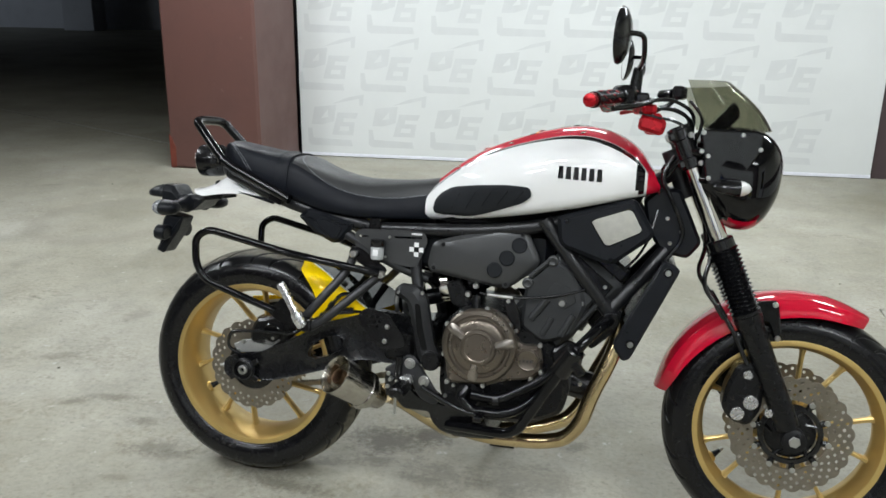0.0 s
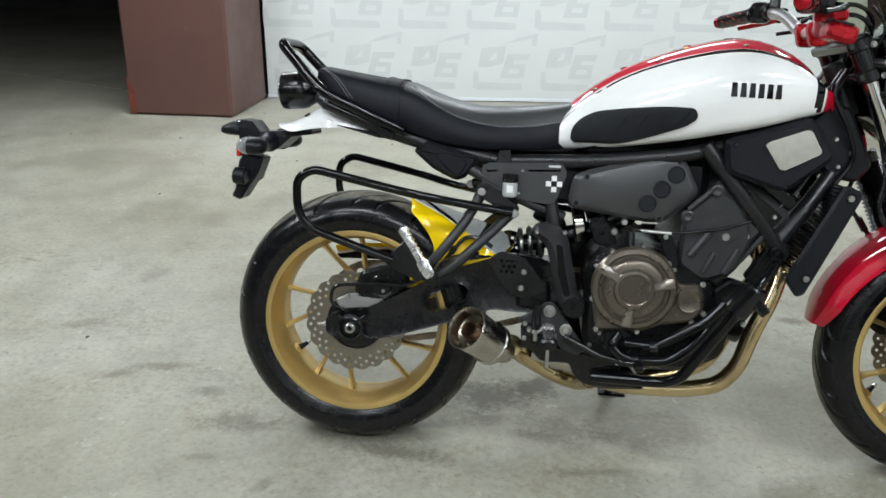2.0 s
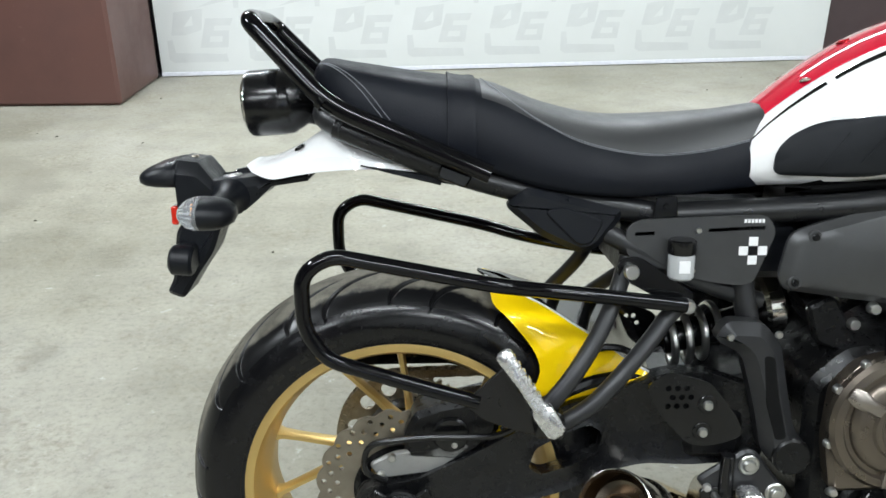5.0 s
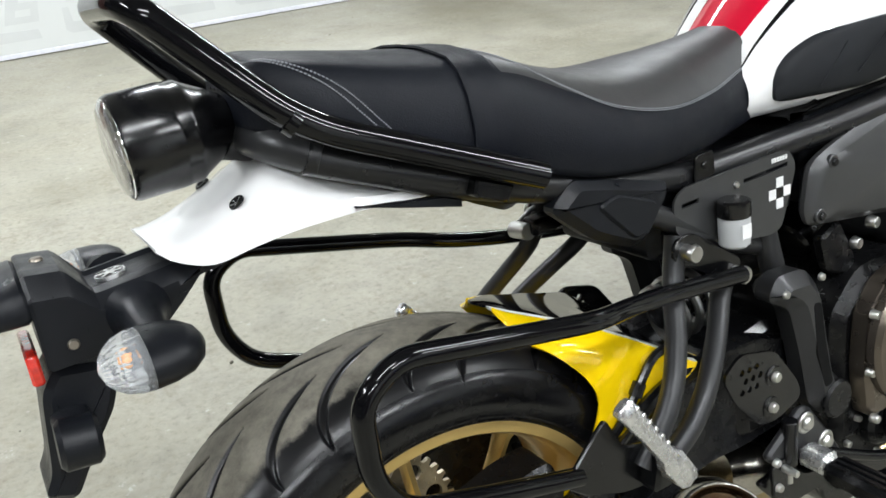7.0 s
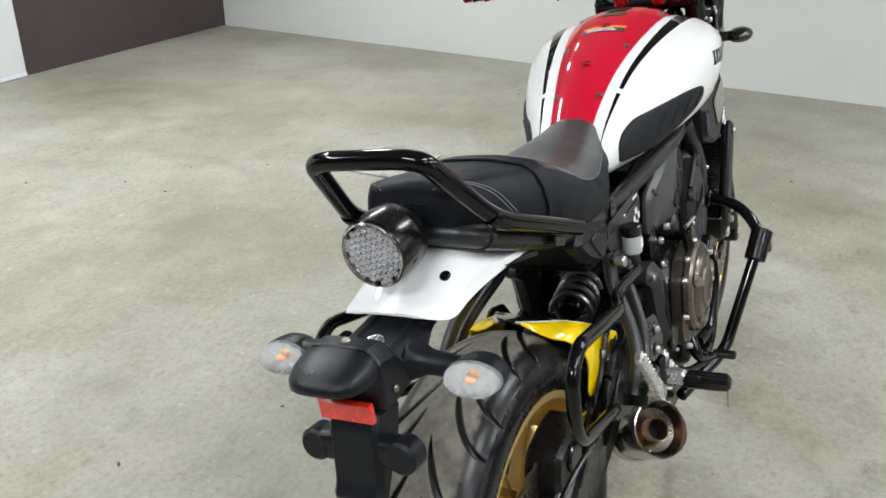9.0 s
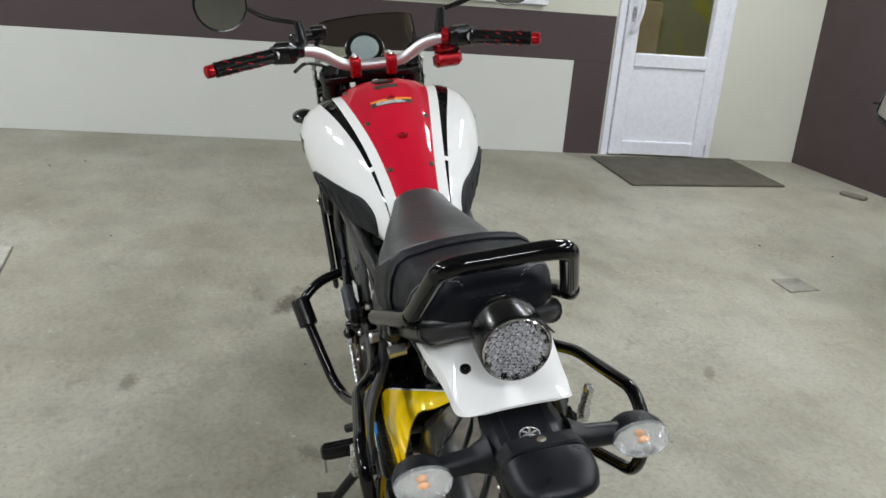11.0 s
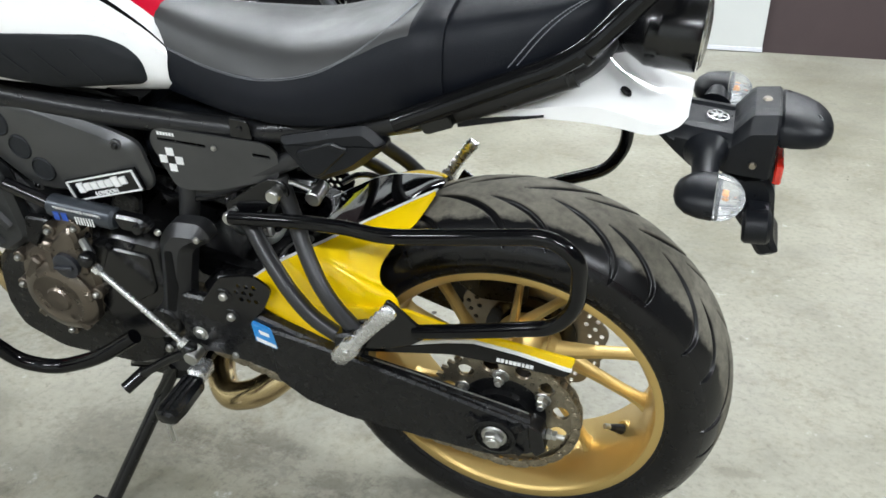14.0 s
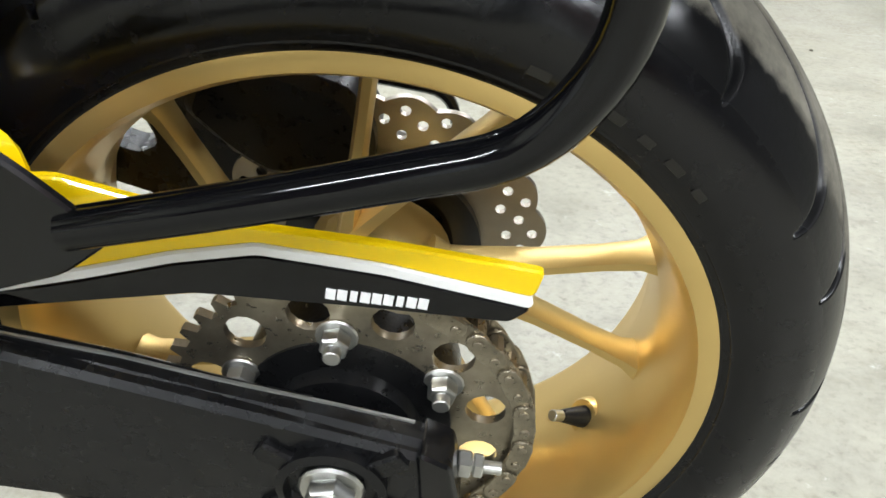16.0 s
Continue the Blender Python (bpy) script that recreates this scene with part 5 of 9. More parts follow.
def side_rail(s):
    pts = [(0.375, 0.140, 0.612), (0.26, 0.146, 0.628), (0.19, 0.160, 0.640), (0.13, 0.185, 0.654), (-0.075, 0.196, 0.698), (-0.111, 0.197, 0.674), (-0.111, 0.194, 0.604), (-0.085, 0.190, 0.562), (0.02, 0.180, 0.524), (0.105, 0.171, 0.495)]
    rail = part("pannier_rail", tube([(x, s * y, z) for x, y, z in pts], 0.0098, 14, 0.035), TUBE_BLACK, bike, "glossy black tubular pannier rail")
    # bracket plate at the front end
    bm = slab([(0.392, 0.622), (0.375, 0.598), (0.352, 0.612), (0.285, 0.650), (0.290, 0.672), (0.315, 0.675)], s * 0.122, s * 0.127, 0.010, 0.001)
    part("rail_bracket", bm, SATIN_BLACK, rail)
    for x, z in ((0.303, 0.657), (0.378, 0.610)):
        bm = rod((x, s * 0.126, z), (x, s * 0.138, z), 0.0085)
        rod((x, s * 0.138, z), (x, s * 0.144, z), 0.0105, 0.0095, bm=bm)
        part("bolt", bm, BOLT_STEEL, rail)
    # two bent stays carrying the passenger rest
    st = part("rest_stay", tube([(0.378, s * 0.118, 0.612), (0.358, s * 0.124, 0.594), (0.318, s * 0.152, 0.555), (0.280, s * 0.172, 0.520), (0.250, s * 0.178, 0.490), (0.205, s * 0.178, 0.462)], 0.0115, 12, 0.05), MATTE_GREY, bike, "bent dark grey tubular passenger-rest stay")
    part("stay_tube", tube([(0.303, s * 0.114, 0.672), (0.288, s * 0.122, 0.620), (0.262, s * 0.150, 0.578), (0.236, s * 0.170, 0.544), (0.214, s * 0.177, 0.515), (0.180, s * 0.178, 0.475)], 0.0115, 12, 0.05), MATTE_GREY, st)
    bm = slab([(0.112, 0.520), (0.140, 0.545), (0.160, 0.505), (0.205, 0.492), (0.225, 0.468), (0.205, 0.445), (0.160, 0.452), (0.112, 0.470), (0.085, 0.492)], s * 0.168, s * 0.174, 0.008, 0.0015)
    part("rest_plate", bm, SATIN_BLACK, st, "black passenger-rest plate")
    bm = bmesh.new()
    a, b = (Vector((0.208, 0.206, 0.452)), Vector((0.121, 0.204, 0.556))) if s > 0 else (Vector((0.202, -0.216, 0.470)), Vector((0.132, -0.206, 0.576)))
    d = (b - a).normalized()
    f = Matrix((d, Vector((0, s, 0)), d.cross(Vector((0, s, 0))))).transposed().to_4x4()
    rings = []
    for t, w, h in ((0, 0.007, 0.008), (0.04, 0.010, 0.012), (0.28, 0.0095, 0.0135), (0.36, 0.0085, 0.0085), (0.62, 0.0075, 0.0080), (0.88, 0.0075, 0.0095), (0.97, 0.0068, 0.0105), (1.0, 0.004, 0.007)):
        c = a.lerp(b, t)
        rings.append([c + (f.to_3x3() @ Vector((0, w * p, h * q))) for p, q in ((-1, -0.6), (-0.6, -1), (0.6, -1), (1, -0.6), (1, 0.6), (0.6, 1), (-0.6, 1), (-1, 0.6))])
    ring_faces(bm, rings)
    rest = part("passenger_rest", bm, ALU, st, "folded bare aluminium passenger footrest")
    for k in range(6):
        c = a.lerp(b, 0.45 + 0.09 * k)
        part("grip_tooth", block(Matrix.Translation(c) @ f @ pose(0, 0, -0.0085 if s > 0 else 0.0085), (0.0045, 0.014, 0.005), 0.001), ALU, rest)
    bm = slab([(0.175, 0.455), (0.215, 0.455), (0.212, 0.488), (0.185, 0.495)], s * 0.172, s * 0.200, 0.006, 0.004)
    part("rest_clevis", bm, SATIN_BLACK, st)
    part("pin", rod((0.188, s * 0.180, 0.476), (0.188, s * 0.219, 0.476), 0.0045), BOLT_STEEL, st)


both(side_rail)

# ---- seat ----
SX = [0.500, 0.44, 0.36, 0.28, 0.20, 0.13, 0.08, 0.02, -0.05, -0.095, -0.108]
S_TOP = [0.862, 0.853, 0.848, 0.848, 0.866, 0.893, 0.902, 0.910, 0.921, 0.926, 0.905]
S_EDGE = [0.822, 0.806, 0.800, 0.806, 0.835, 0.868, 0.879, 0.890, 0.905, 0.913, 0.898]
S_BOT = [0.756, 0.752, 0.750, 0.752, 0.762, 0.782, 0.797, 0.815, 0.842, 0.862, 0.868]
S_W = [0.062, 0.082, 0.108, 0.124, 0.128, 0.122, 0.116, 0.108, 0.094, 0.070, 0.045]
seat_rows = catmull_table(SX, list(zip(S_TOP, S_EDGE, S_BOT, S_W)), 6)


def seat_ring(x, v, grow=0.0):
    top, edge, bot, w = v
    half = [(0.0, top + grow), (0.30 * w, top - 0.001 + grow), (0.55 * w, top - 0.10 * (top - edge) - 0.003 + grow), (0.74 * w, top - 0.42 * (top - edge) + grow), (0.86 * w + grow, edge + 0.004), (0.95 * w + grow, edge - 0.20 * (edge - bot)), (w + grow, edge - 0.55 * (edge - bot)), (0.985 * w + grow, bot + 0.10 * (edge - bot)), (0.94 * w + grow, bot)]
    return [Vector((x, y, z)) for y, z in half] + [Vector((x, -y, z)) for y, z in reversed(half[1:])]


bm = bmesh.new()
rings = [seat_ring(x, v) for x, v in seat_rows]
vs = ring_faces(bm, rings)
top_from = 0.115
for f in bm.faces:
    c = f.calc_center_median()
    row = min(seat_rows, key=lambda r: abs(r[0] - c.x))[1]
    if len(f.verts) == 4 and c.x > top_from and abs(c.y) < 0.83 * row[3] and c.z > row[1] - 0.01:
        f.material_index = 1
seat = part("seat", bm, [VINYL_SEAT, VINYL_TOP], bike, "black stitched vinyl dual seat with a strap", angle=60)
# strap over the seat
ks = sorted(seat_rows, key=lambda r: r[0])
strap_rows = [(x, [float(np.interp(x, [k[0] for k in ks], [k[1][j] for k in ks])) for j in range(4)]) for x in np.linspace(0.069, 0.105, 7)]
bm = bmesh.new()
half_n = 9
rr = []
for x, v in strap_rows:
    ring = seat_ring(x, v, 0.0012 if 0.075 < x < 0.099 else 0.0028)
    order = ring[half_n - 1::-1] + ring[:half_n - 1:-1]
    rr.append(order)
ring_faces(bm, rr, close=False, caps=False)
thick(part("strap", bm, VINYL_SEAT, seat, "black seat strap"), 0.002, 0.0)


def seam(name, path, r=0.0013, mat=THREAD):
    """A stitched seam: short thread pieces along a line."""
    bm = bmesh.new()
    pts = smooth_curve(path, 10)
    acc, last = 0.0, None
    for p, q in zip(pts, pts[1:]):
        p, q = Vector(p), Vector(q)
        n = max(1, math.ceil((q - p).length / 0.0038))
        for k in range(n):
            a, b = p.lerp(q, k / n), p.lerp(q, (k + 0.62) / n)
            rod(a, b, r, n=5, bm=bm)
    return part(name, bm, mat, seat)


def seat_pt(x, i, grow=0.001, frac=0.0):
    ks = sorted(seat_rows, key=lambda r: r[0])
    v = [np.interp(x, [k[0] for k in ks], [k[1][j] for k in ks]) for j in range(4)]
    ring = seat_ring(x, v, grow)
    return ring[i].lerp(ring[i + 1], frac)


for s in (1, -1):
    for off in (0.05, 0.5):
        p = [seat_pt(x, 4, 0.0012, off * 0.25) for x in (0.47, 0.40, 0.32, 0.24)] + [seat_pt(0.18, 3, 0.0012, 0.7 + off * 0.2), seat_pt(0.135, 2, 0.0012, 0.5 + off * 0.3), seat_pt(0.120 - off * 0.006, 1, 0.0012)]
        seam("stitching", [(q.x, s * q.y, q.z) for q in p], 0.0006)
    for dx in (0.0, 0.010):
        p = [seat_pt(-0.004 - dx, 6, 0.0012, 0.2), seat_pt(-0.034 - dx, 5, 0.0012, 0.0), seat_pt(-0.060 - dx, 4, 0.0012, 0.1), seat_pt(-0.084 - dx * 0.8, 3, 0.0012, 0.3), seat_pt(-0.100 - dx * 0.3, 2, 0.0012, 0.5)]
        seam("stitching", [(q.x, s * q.y, q.z) for q in p], 0.0007)
# embossed mark at the back of the seat, as plain bars
bars = bmesh.new()
for k in range(6):
    block(pose(-0.1045, -0.0275 + 0.011 * k, 0.893, 0, -28, 0), (0.004, 0.007, 0.014), 0.0015, bars)
part("embossed_mark", bars, VINYL_SEAT, seat)

# ---- grab rail ----
grab = part("grab_rail", tube([(0.122, -0.138, 0.785), (-0.082, -0.108, 0.870), (-0.178, -0.078, 0.972), (-0.184, -0.05, 0.978), (-0.184, 0.05, 0.978), (-0.178, 0.078, 0.972), (-0.082, 0.108, 0.870), (0.122, 0.138, 0.785)], 0.0125, 16, 0.040, steps=8), TUBE_BLACK, bike, "glossy black tubular grab rail")
for s in (-1, 1):
    part("collar", tube([(-0.084, s * 0.1072, 0.872), (-0.090, s * 0.1055, 0.878)], 0.0133, 16, 0), TUBE_BLACK, grab)
    part("mount", slab([(0.10, 0.780), (0.06, 0.796), (0.055, 0.780), (0.09, 0.766)], s * 0.096, s * 0.126, 0.004, 0.002), SATIN_BLACK, grab)

# ---- tail: lamp, white panel, plate carrier ----
ax = Vector((-1, 0, -0.06)).normalized()
LC = Vector((-0.201, 0, 0.866))
lampb = part("tail_lamp", lathe([(0.0, -0.098), (0.018, -0.097), (0.024, -0.092), (0.031, -0.080), (0.0395, -0.064), (0.0430, -0.059), (0.0440, -0.056), (0.0442, -0.047), (0.0448, -0.046), (0.0450, -0.044), (0.0450, -0.004), (0.0435, 0.0), (0.0415, 0.001), (0.0408, -0.010), (0.0, -0.012)], LC, ax, 48), SATIN_BLACK, bike, "round black tail lamp")
part("lamp_rim", lathe([(0.0422, -0.006), (0.0422, 0.0015), (0.0405, 0.003), (0.0392, 0.0015), (0.0392, -0.006)], LC, ax, 48), CHROME, lampb, "bright ribbed lens rim")
cells = bmesh.new()
f = frame_of(ax)
for q in range(-7, 8):
    for r in range(-5, 6):
        u, v = (q + 0.5 * (r % 2)) * 0.0086, r * 0.0074
        if math.hypot(u, v) < 0.0375:
            c = LC + f @ Vector((u, v, -0.0105))
            lathe([(0.0, 0.0042), (0.0013, 0.0036), (0.0019, 0.0014), (0.0028, 0.0022), (0.0044, 0.0072)], c, ax, 6, bm=cells)
tagged(part("reflector_cells", cells, REFLECTOR, lampb, "silver honeycomb reflector"), "silver honeycomb reflector", kind="stuff")
lens = part("lens", lathe([(0.0412, -0.003), (0.0410, 0.0015), (0.035, 0.005), (0.02, 0.0072), (0.0, 0.0078)], LC, ax, 48), CLEAR, lampb, "clear lens")
thick(lens, 0.002)
lens.visible_shadow = False
part("lamp_arm", tube([(-0.125, 0, 0.862), (-0.06, 0, 0.845)], 0.022, 14, 0), SATIN_BLACK, lampb)

TX = [0.030, -0.02, -0.060, -0.097, -0.130, -0.163, -0.188, -0.200]
T_C = [0.815, 0.830, 0.842, 0.832, 0.812, 0.796, 0.789, 0.788]
T_E = [0.792, 0.797, 0.806, 0.808, 0.800, 0.789, 0.785, 0.787]
T_B = [0.783, 0.786, 0.785, 0.782, 0.777, 0.772, 0.779, 0.786]
T_W = [0.093, 0.092, 0.087, 0.081, 0.077, 0.075, 0.067, 0.048]
bm = bmesh.new()
rows = []
for x, (c, e, b, w) in catmull_table(TX, list(zip(T_C, T_E, T_B, T_W)), 5):
    half = [(0, c), (0.35 * w, c - 0.05 * (c - e)), (0.62 * w, c - 0.3 * (c - e)), (0.84 * w, e), (0.96 * w, e - 0.3 * (e - b)), (w, b)]
    rows.append([Vector((x, y, z)) for y, z in reversed(half)] + [Vector((x, -y, z)) for y, z in half[1:]])
ring_faces(bm, rows, close=False, caps=False)
tail = thick(part("tail_panel", bm, PAINT_WHITE, bike, "glossy white tail panel"), 0.003, 0.0)
for s in (-1, 1):
    part("screw", lathe([(0.0075, 0), (0.0075, 0.002), (0.006, 0.0035), (0.004, 0.0032), (0.0035, 0.0015), (0.0, 0.0015)], (-0.128, s * 0.051, 0.8100), (-0.55, 0, 0.83), 16), SATIN_BLACK, tail, "black screw")
    part("under_trim", slab([(0.06, 0.772), (0.042, 0.779), (-0.005, 0.787), (-0.045, 0.792), (-0.005, 0.781), (0.06, 0.765)], s * 0.0935, s * 0.0965, 0.002, 0.001), PLASTIC, tail)
under = bmesh.new()
for x0, x1, z, w in ((0.30, -0.03, 0.770, 0.076),):
    slab([(x0, 0.735), (0.15, 0.748), (0.03, 0.770), (x1, 0.785), (x1, 0.797), (0.03, 0.79), (0.15, 0.775), (x0, 0.76)], -w, w, 0.01, 0.006, under)
part("under_tray", under, PLASTIC, bike, "black tray under the seat")

# plate carrier
bm = bmesh.new()
rows = []
for x, t, b, w in ((-0.110, 0.784, 0.772, 0.046), (-0.160, 0.779, 0.765, 0.049), (-0.178, 0.777, 0.748, 0.050), (-0.196, 0.775, 0.733, 0.051), (-0.238, 0.771, 0.727, 0.051), (-0.241, 0.7715, 0.727, 0.051), (-0.257, 0.7965, 0.725, 0.052), (-0.261, 0.7995, 0.725, 0.052), (-0.286, 0.8025, 0.724, 0.052), (-0.289, 0.8010, 0.727, 0.0505)):
    k = min(1.0, max(0.0, (-0.241 - x) / 0.016))
    half = [(0, t), (0.46 * w, t), (0.54 * w, t + 0.0035 * (1 - k)), (0.74 * w, t + 0.0015 - 0.003 * k), (0.90 * w, t - 0.004 - 0.007 * k), (w, t - 0.010 - 0.009 * k), (1.01 * w, 0.5 * t + 0.5 * b), (0.93 * w, b), (0.4 * w, b)]
    rows.append([Vector((x, y, z)) for y, z in half] + [Vector((x, -y, z)) for y, z in reversed(half[1:])])
ring_faces(bm, rows)
carrier = part("plate_carrier", bm, PLASTIC, bike, "black plastic plate carrier", angle=22)
bm = bmesh.new()
rows = []
for x, t, b, w in ((-0.2885, 0.7995, 0.764, 0.0500), (-0.2905, 0.8005, 0.763, 0.0510), (-0.292, 0.8022, 0.7615, 0.0525), (-0.304, 0.8000, 0.7615, 0.0525), (-0.318, 0.7960, 0.7620, 0.0505), (-0.331, 0.7905, 0.7635, 0.0455), (-0.340, 0.7855, 0.7660, 0.0370), (-0.3455, 0.7810, 0.7690, 0.0255), (-0.348, 0.7770, 0.7730, 0.0100)):
    mid, hh = b + 0.35 * (t - b), 0
    ring = []
    for a in np.linspace(0, 2 * math.pi, 28, endpoint=False):
        ca, sa = math.cos(a), math.sin(a)
        e = 0.62
        ring.append(Vector((x, w * math.copysign(abs(ca) ** e, ca), mid + (t - mid if sa > 0 else mid - b) * math.copysign(abs(sa) ** (0.8 if sa > 0 else e), sa))))
    rows.append(ring)
ring_faces(bm, rows)
part("plate_lamp", bm, PLASTIC, carrier, "rounded black plate lamp housing", angle=50)
part("emblem", lathe([(0.0112, 0.0025), (0.0118, 0.0032), (0.0128, 0.0030), (0.0135, 0)], (-0.222, 0, 0.7725), (-0.11, 0, 0.994), 28), ALU, carrier, "silver emblem ring")
part("emblem_disc", lathe([(0, 0.0026), (0.0114, 0.0026)], (-0.222, 0, 0.7725), (-0.11, 0, 0.994), 28), SATIN_BLACK, carrier)
bm = bmesh.new()
for k in range(3):
    f = frame_of((-0.11, 0, 0.994)).to_4x4()
    block(Matrix.Translation((-0.2223, 0, 0.7757)) @ f @ pose(0, 0, 0, 0, 0, 60 * k), (0.020, 0.0030, 0.0006), 0.0002, bm)
part("emblem_mark", bm, ALU, carrier)
bolt((-0.273, 0, 0.8005), (0, 0, 1), 0.0065, 0.003, carrier, STEEL)
for s in (-1, 1):
    bolt((-0.267, s * 0.0515, 0.742), (0, s, 0), 0.0055, 0.003, carrier, STEEL)
part("reflector", slab([(-0.037, 0.711), (0.037, 0.711), (0.037, 0.737), (-0.037, 0.737)], -0.293, -0.3025, 0.003, 0.002, plane="yz"), RED_LENS, carrier, "red rear reflector")
bm = slab([(-0.235, 0.71), (-0.285, 0.72), (-0.299, 0.70), (-0.309, 0.63), (-0.320, 0.612), (-0.296, 0.602), (-0.272, 0.64), (-0.25, 0.67)], -0.034, 0.034, 0.008, 0.006)
part("plate_bracket", bm, PLASTIC, carrier, "empty black number plate bracket")
for s in (-1, 1):
    bm = rod((-0.300, s * 0.060, 0.668), (-0.268, s * 0.060, 0.665), 0.021, 0.021, 20, 0.004)
    block(Matrix.Translation((-0.284, s * 0.045, 0.667)), (0.030, 0.05, 0.038), 0.006, bm)
    part("plate_boss", bm, PLASTIC, carrier)
    rings = []
    # indicator
    part("stalk", lathe([(0.026, 0.0), (0.021, 0.008), (0.0155, 0.022), (0.0140, 0.062)], (-0.215, s * 0.050, 0.752), (-0.05, s, -0.05), 20, caps=True), PLASTIC, carrier)
    body = bmesh.new()
    c = Vector((-0.2260, s * 0.135, 0.746))
    prof = [(0.22, -0.038), (0.55, -0.034), (0.84, -0.024), (0.97, -0.010), (1.0, 0.004)]
    rings = [[c + Vector((-h, 0.0360 * r * math.cos(a), 0.0215 * r * math.sin(a))) for a in np.linspace(0, 2 * math.pi, 24, endpoint=False)] for r, h in prof]
    ring_faces(body, rings)
    ind = part("indicator", body, PLASTIC, carrier, "black indicator body")
    # pointed lens with moulded ribs
    rings = [[c + Vector((-h, 0.0360 * r * math.cos(a) * (1 - 0.02 * (k % 2)), 0.0215 * r * math.sin(a) * (1 - 0.05 * (k % 2)))) for k, a in enumerate(np.linspace(0, 2 * math.pi, 48, endpoint=False))] for r, h in ((1.0, 0.0042), (0.97, 0.013), (0.86, 0.022), (0.64, 0.029), (0.36, 0.034), (0.06, 0.036))]
    bm = bmesh.new()
    ring_faces(bm, rings)
    back = bmesh.new()
    rings = []
    for k2, (r, h) in enumerate(((1.0, 0.0090), (0.86, 0.0060), (0.70, 0.0072), (0.55, 0.0050), (0.38, 0.0062), (0.2, 0.0046))):
        rings.append([c + Vector((-h - (0.0014 if (k3 + k2) % 2 else 0), 0.0345 * r * math.cos(a), 0.0203 * r * math.sin(a))) for k3, a in enumerate(np.linspace(0, 2 * math.pi, 20, endpoint=False))])
    ring_faces(back, rings)
    part("indicator_reflector", back, SILVER_DISH, carrier, "silver indicator reflector", angle=4)
    ln = part("indicator_lens", bm, RIBBED, carrier, "clear ribbed indicator lens", angle=12)
    ln.visible_shadow = False
    bm = bmesh.new()
    bmesh.ops.create_uvsphere(bm, u_segments=14, v_segments=10, radius=0.0045, matrix=Matrix.Translation(c + Vector((-0.014, 0, 0))) @ Matrix.Diagonal((0.8, 1.5, 0.8, 1)))
    part("bulb", bm, AMBER, carrier, "amber bulb")
# the carrier and all on it, set a little back and down
for ob in [carrier, *carrier.children_recursive]:
    if ob.type == "MESH":
        ob.data.transform(Matrix.Translation((-0.010, 0, -0.007)))

# ---- fuel tank ----
KX = [0.470, 0.50, 0.55, 0.61, 0.68, 0.75, 0.82, 0.885, 0.950, 1.000, 1.034, 1.050]
K_TOP = [0.835, 0.866, 0.905, 0.942, 0.972, 0.995, 1.011, 1.013, 0.995, 0.962, 0.915, 0.880]
K_P = [0.040, 0.043, 0.050, 0.060, 0.072, 0.084, 0.094, 0.100, 0.106, 0.108, 0.104, 0.092]
K_W = [0.074, 0.088, 0.112, 0.140, 0.166, 0.187, 0.200, 0.202, 0.192, 0.172, 0.140, 0.110]
K_ZM = [0.780, 0.790, 0.812, 0.838, 0.862, 0.882, 0.900, 0.908, 0.910, 0.908, 0.900, 0.880]
K_BOT = [0.752, 0.754, 0.758, 0.768, 0.780, 0.793, 0.808, 0.822, 0.838, 0.850, 0.858, 0.862]
K_BL = [0.0015, 0.003, 0.006, 0.009, 0.013, 0.018, 0.024, 0.028, 0.030, 0.030, 0.028, 0.026]
tank_rows = catmull_table(KX, list(zip(K_TOP, K_P, K_W, K_ZM, K_BOT, K_BL)), 6)


def tank_half(x, v):
    """Half a section from the middle of the top to the bottom edge; the column marks where the colours change."""
    top, p, w, zm, bot, bl = v
    drop = 0.011 + 0.016 * p * p / 0.01
    pe = Vector((p, top - drop))
    fall = top - zm
    white = 0.020
    pts = [(0, top), (0.4 * p, top - 0.10 * drop), (0.75 * p, top - 0.42 * drop), (p, pe.y)]
    a0 = p + white
    # an arc from the panel's edge round the shoulder to the widest line
    def arc(q):
        y = p + (w - p) * math.sin(q * math.pi / 2)
        z = zm + (pe.y - zm) * math.cos(q * math.pi / 2) ** 1.0
        return (y, z)
    q1 = min(0.45, white / max(w - p, 0.02) / 1.5)
    q2 = min(0.7, q1 + bl / max(w - p, 0.02) / 1.35)
    pts += [arc(q1 / 2), arc(q1), arc((q1 + q2) / 2), arc(q2)]
    for q in (0.25, 0.5, 0.75, 1.0):
        pts.append(arc(q2 + (1 - q2) * q))
    for q in (0.2, 0.45, 0.7, 0.88, 1.0):
        pts.append((w - 0.020 * q ** 2.2 - (0.012 if q == 1.0 else 0), zm + (bot - zm) * q))
    pts.append((w * 0.55, bot + 0.006))
    return pts


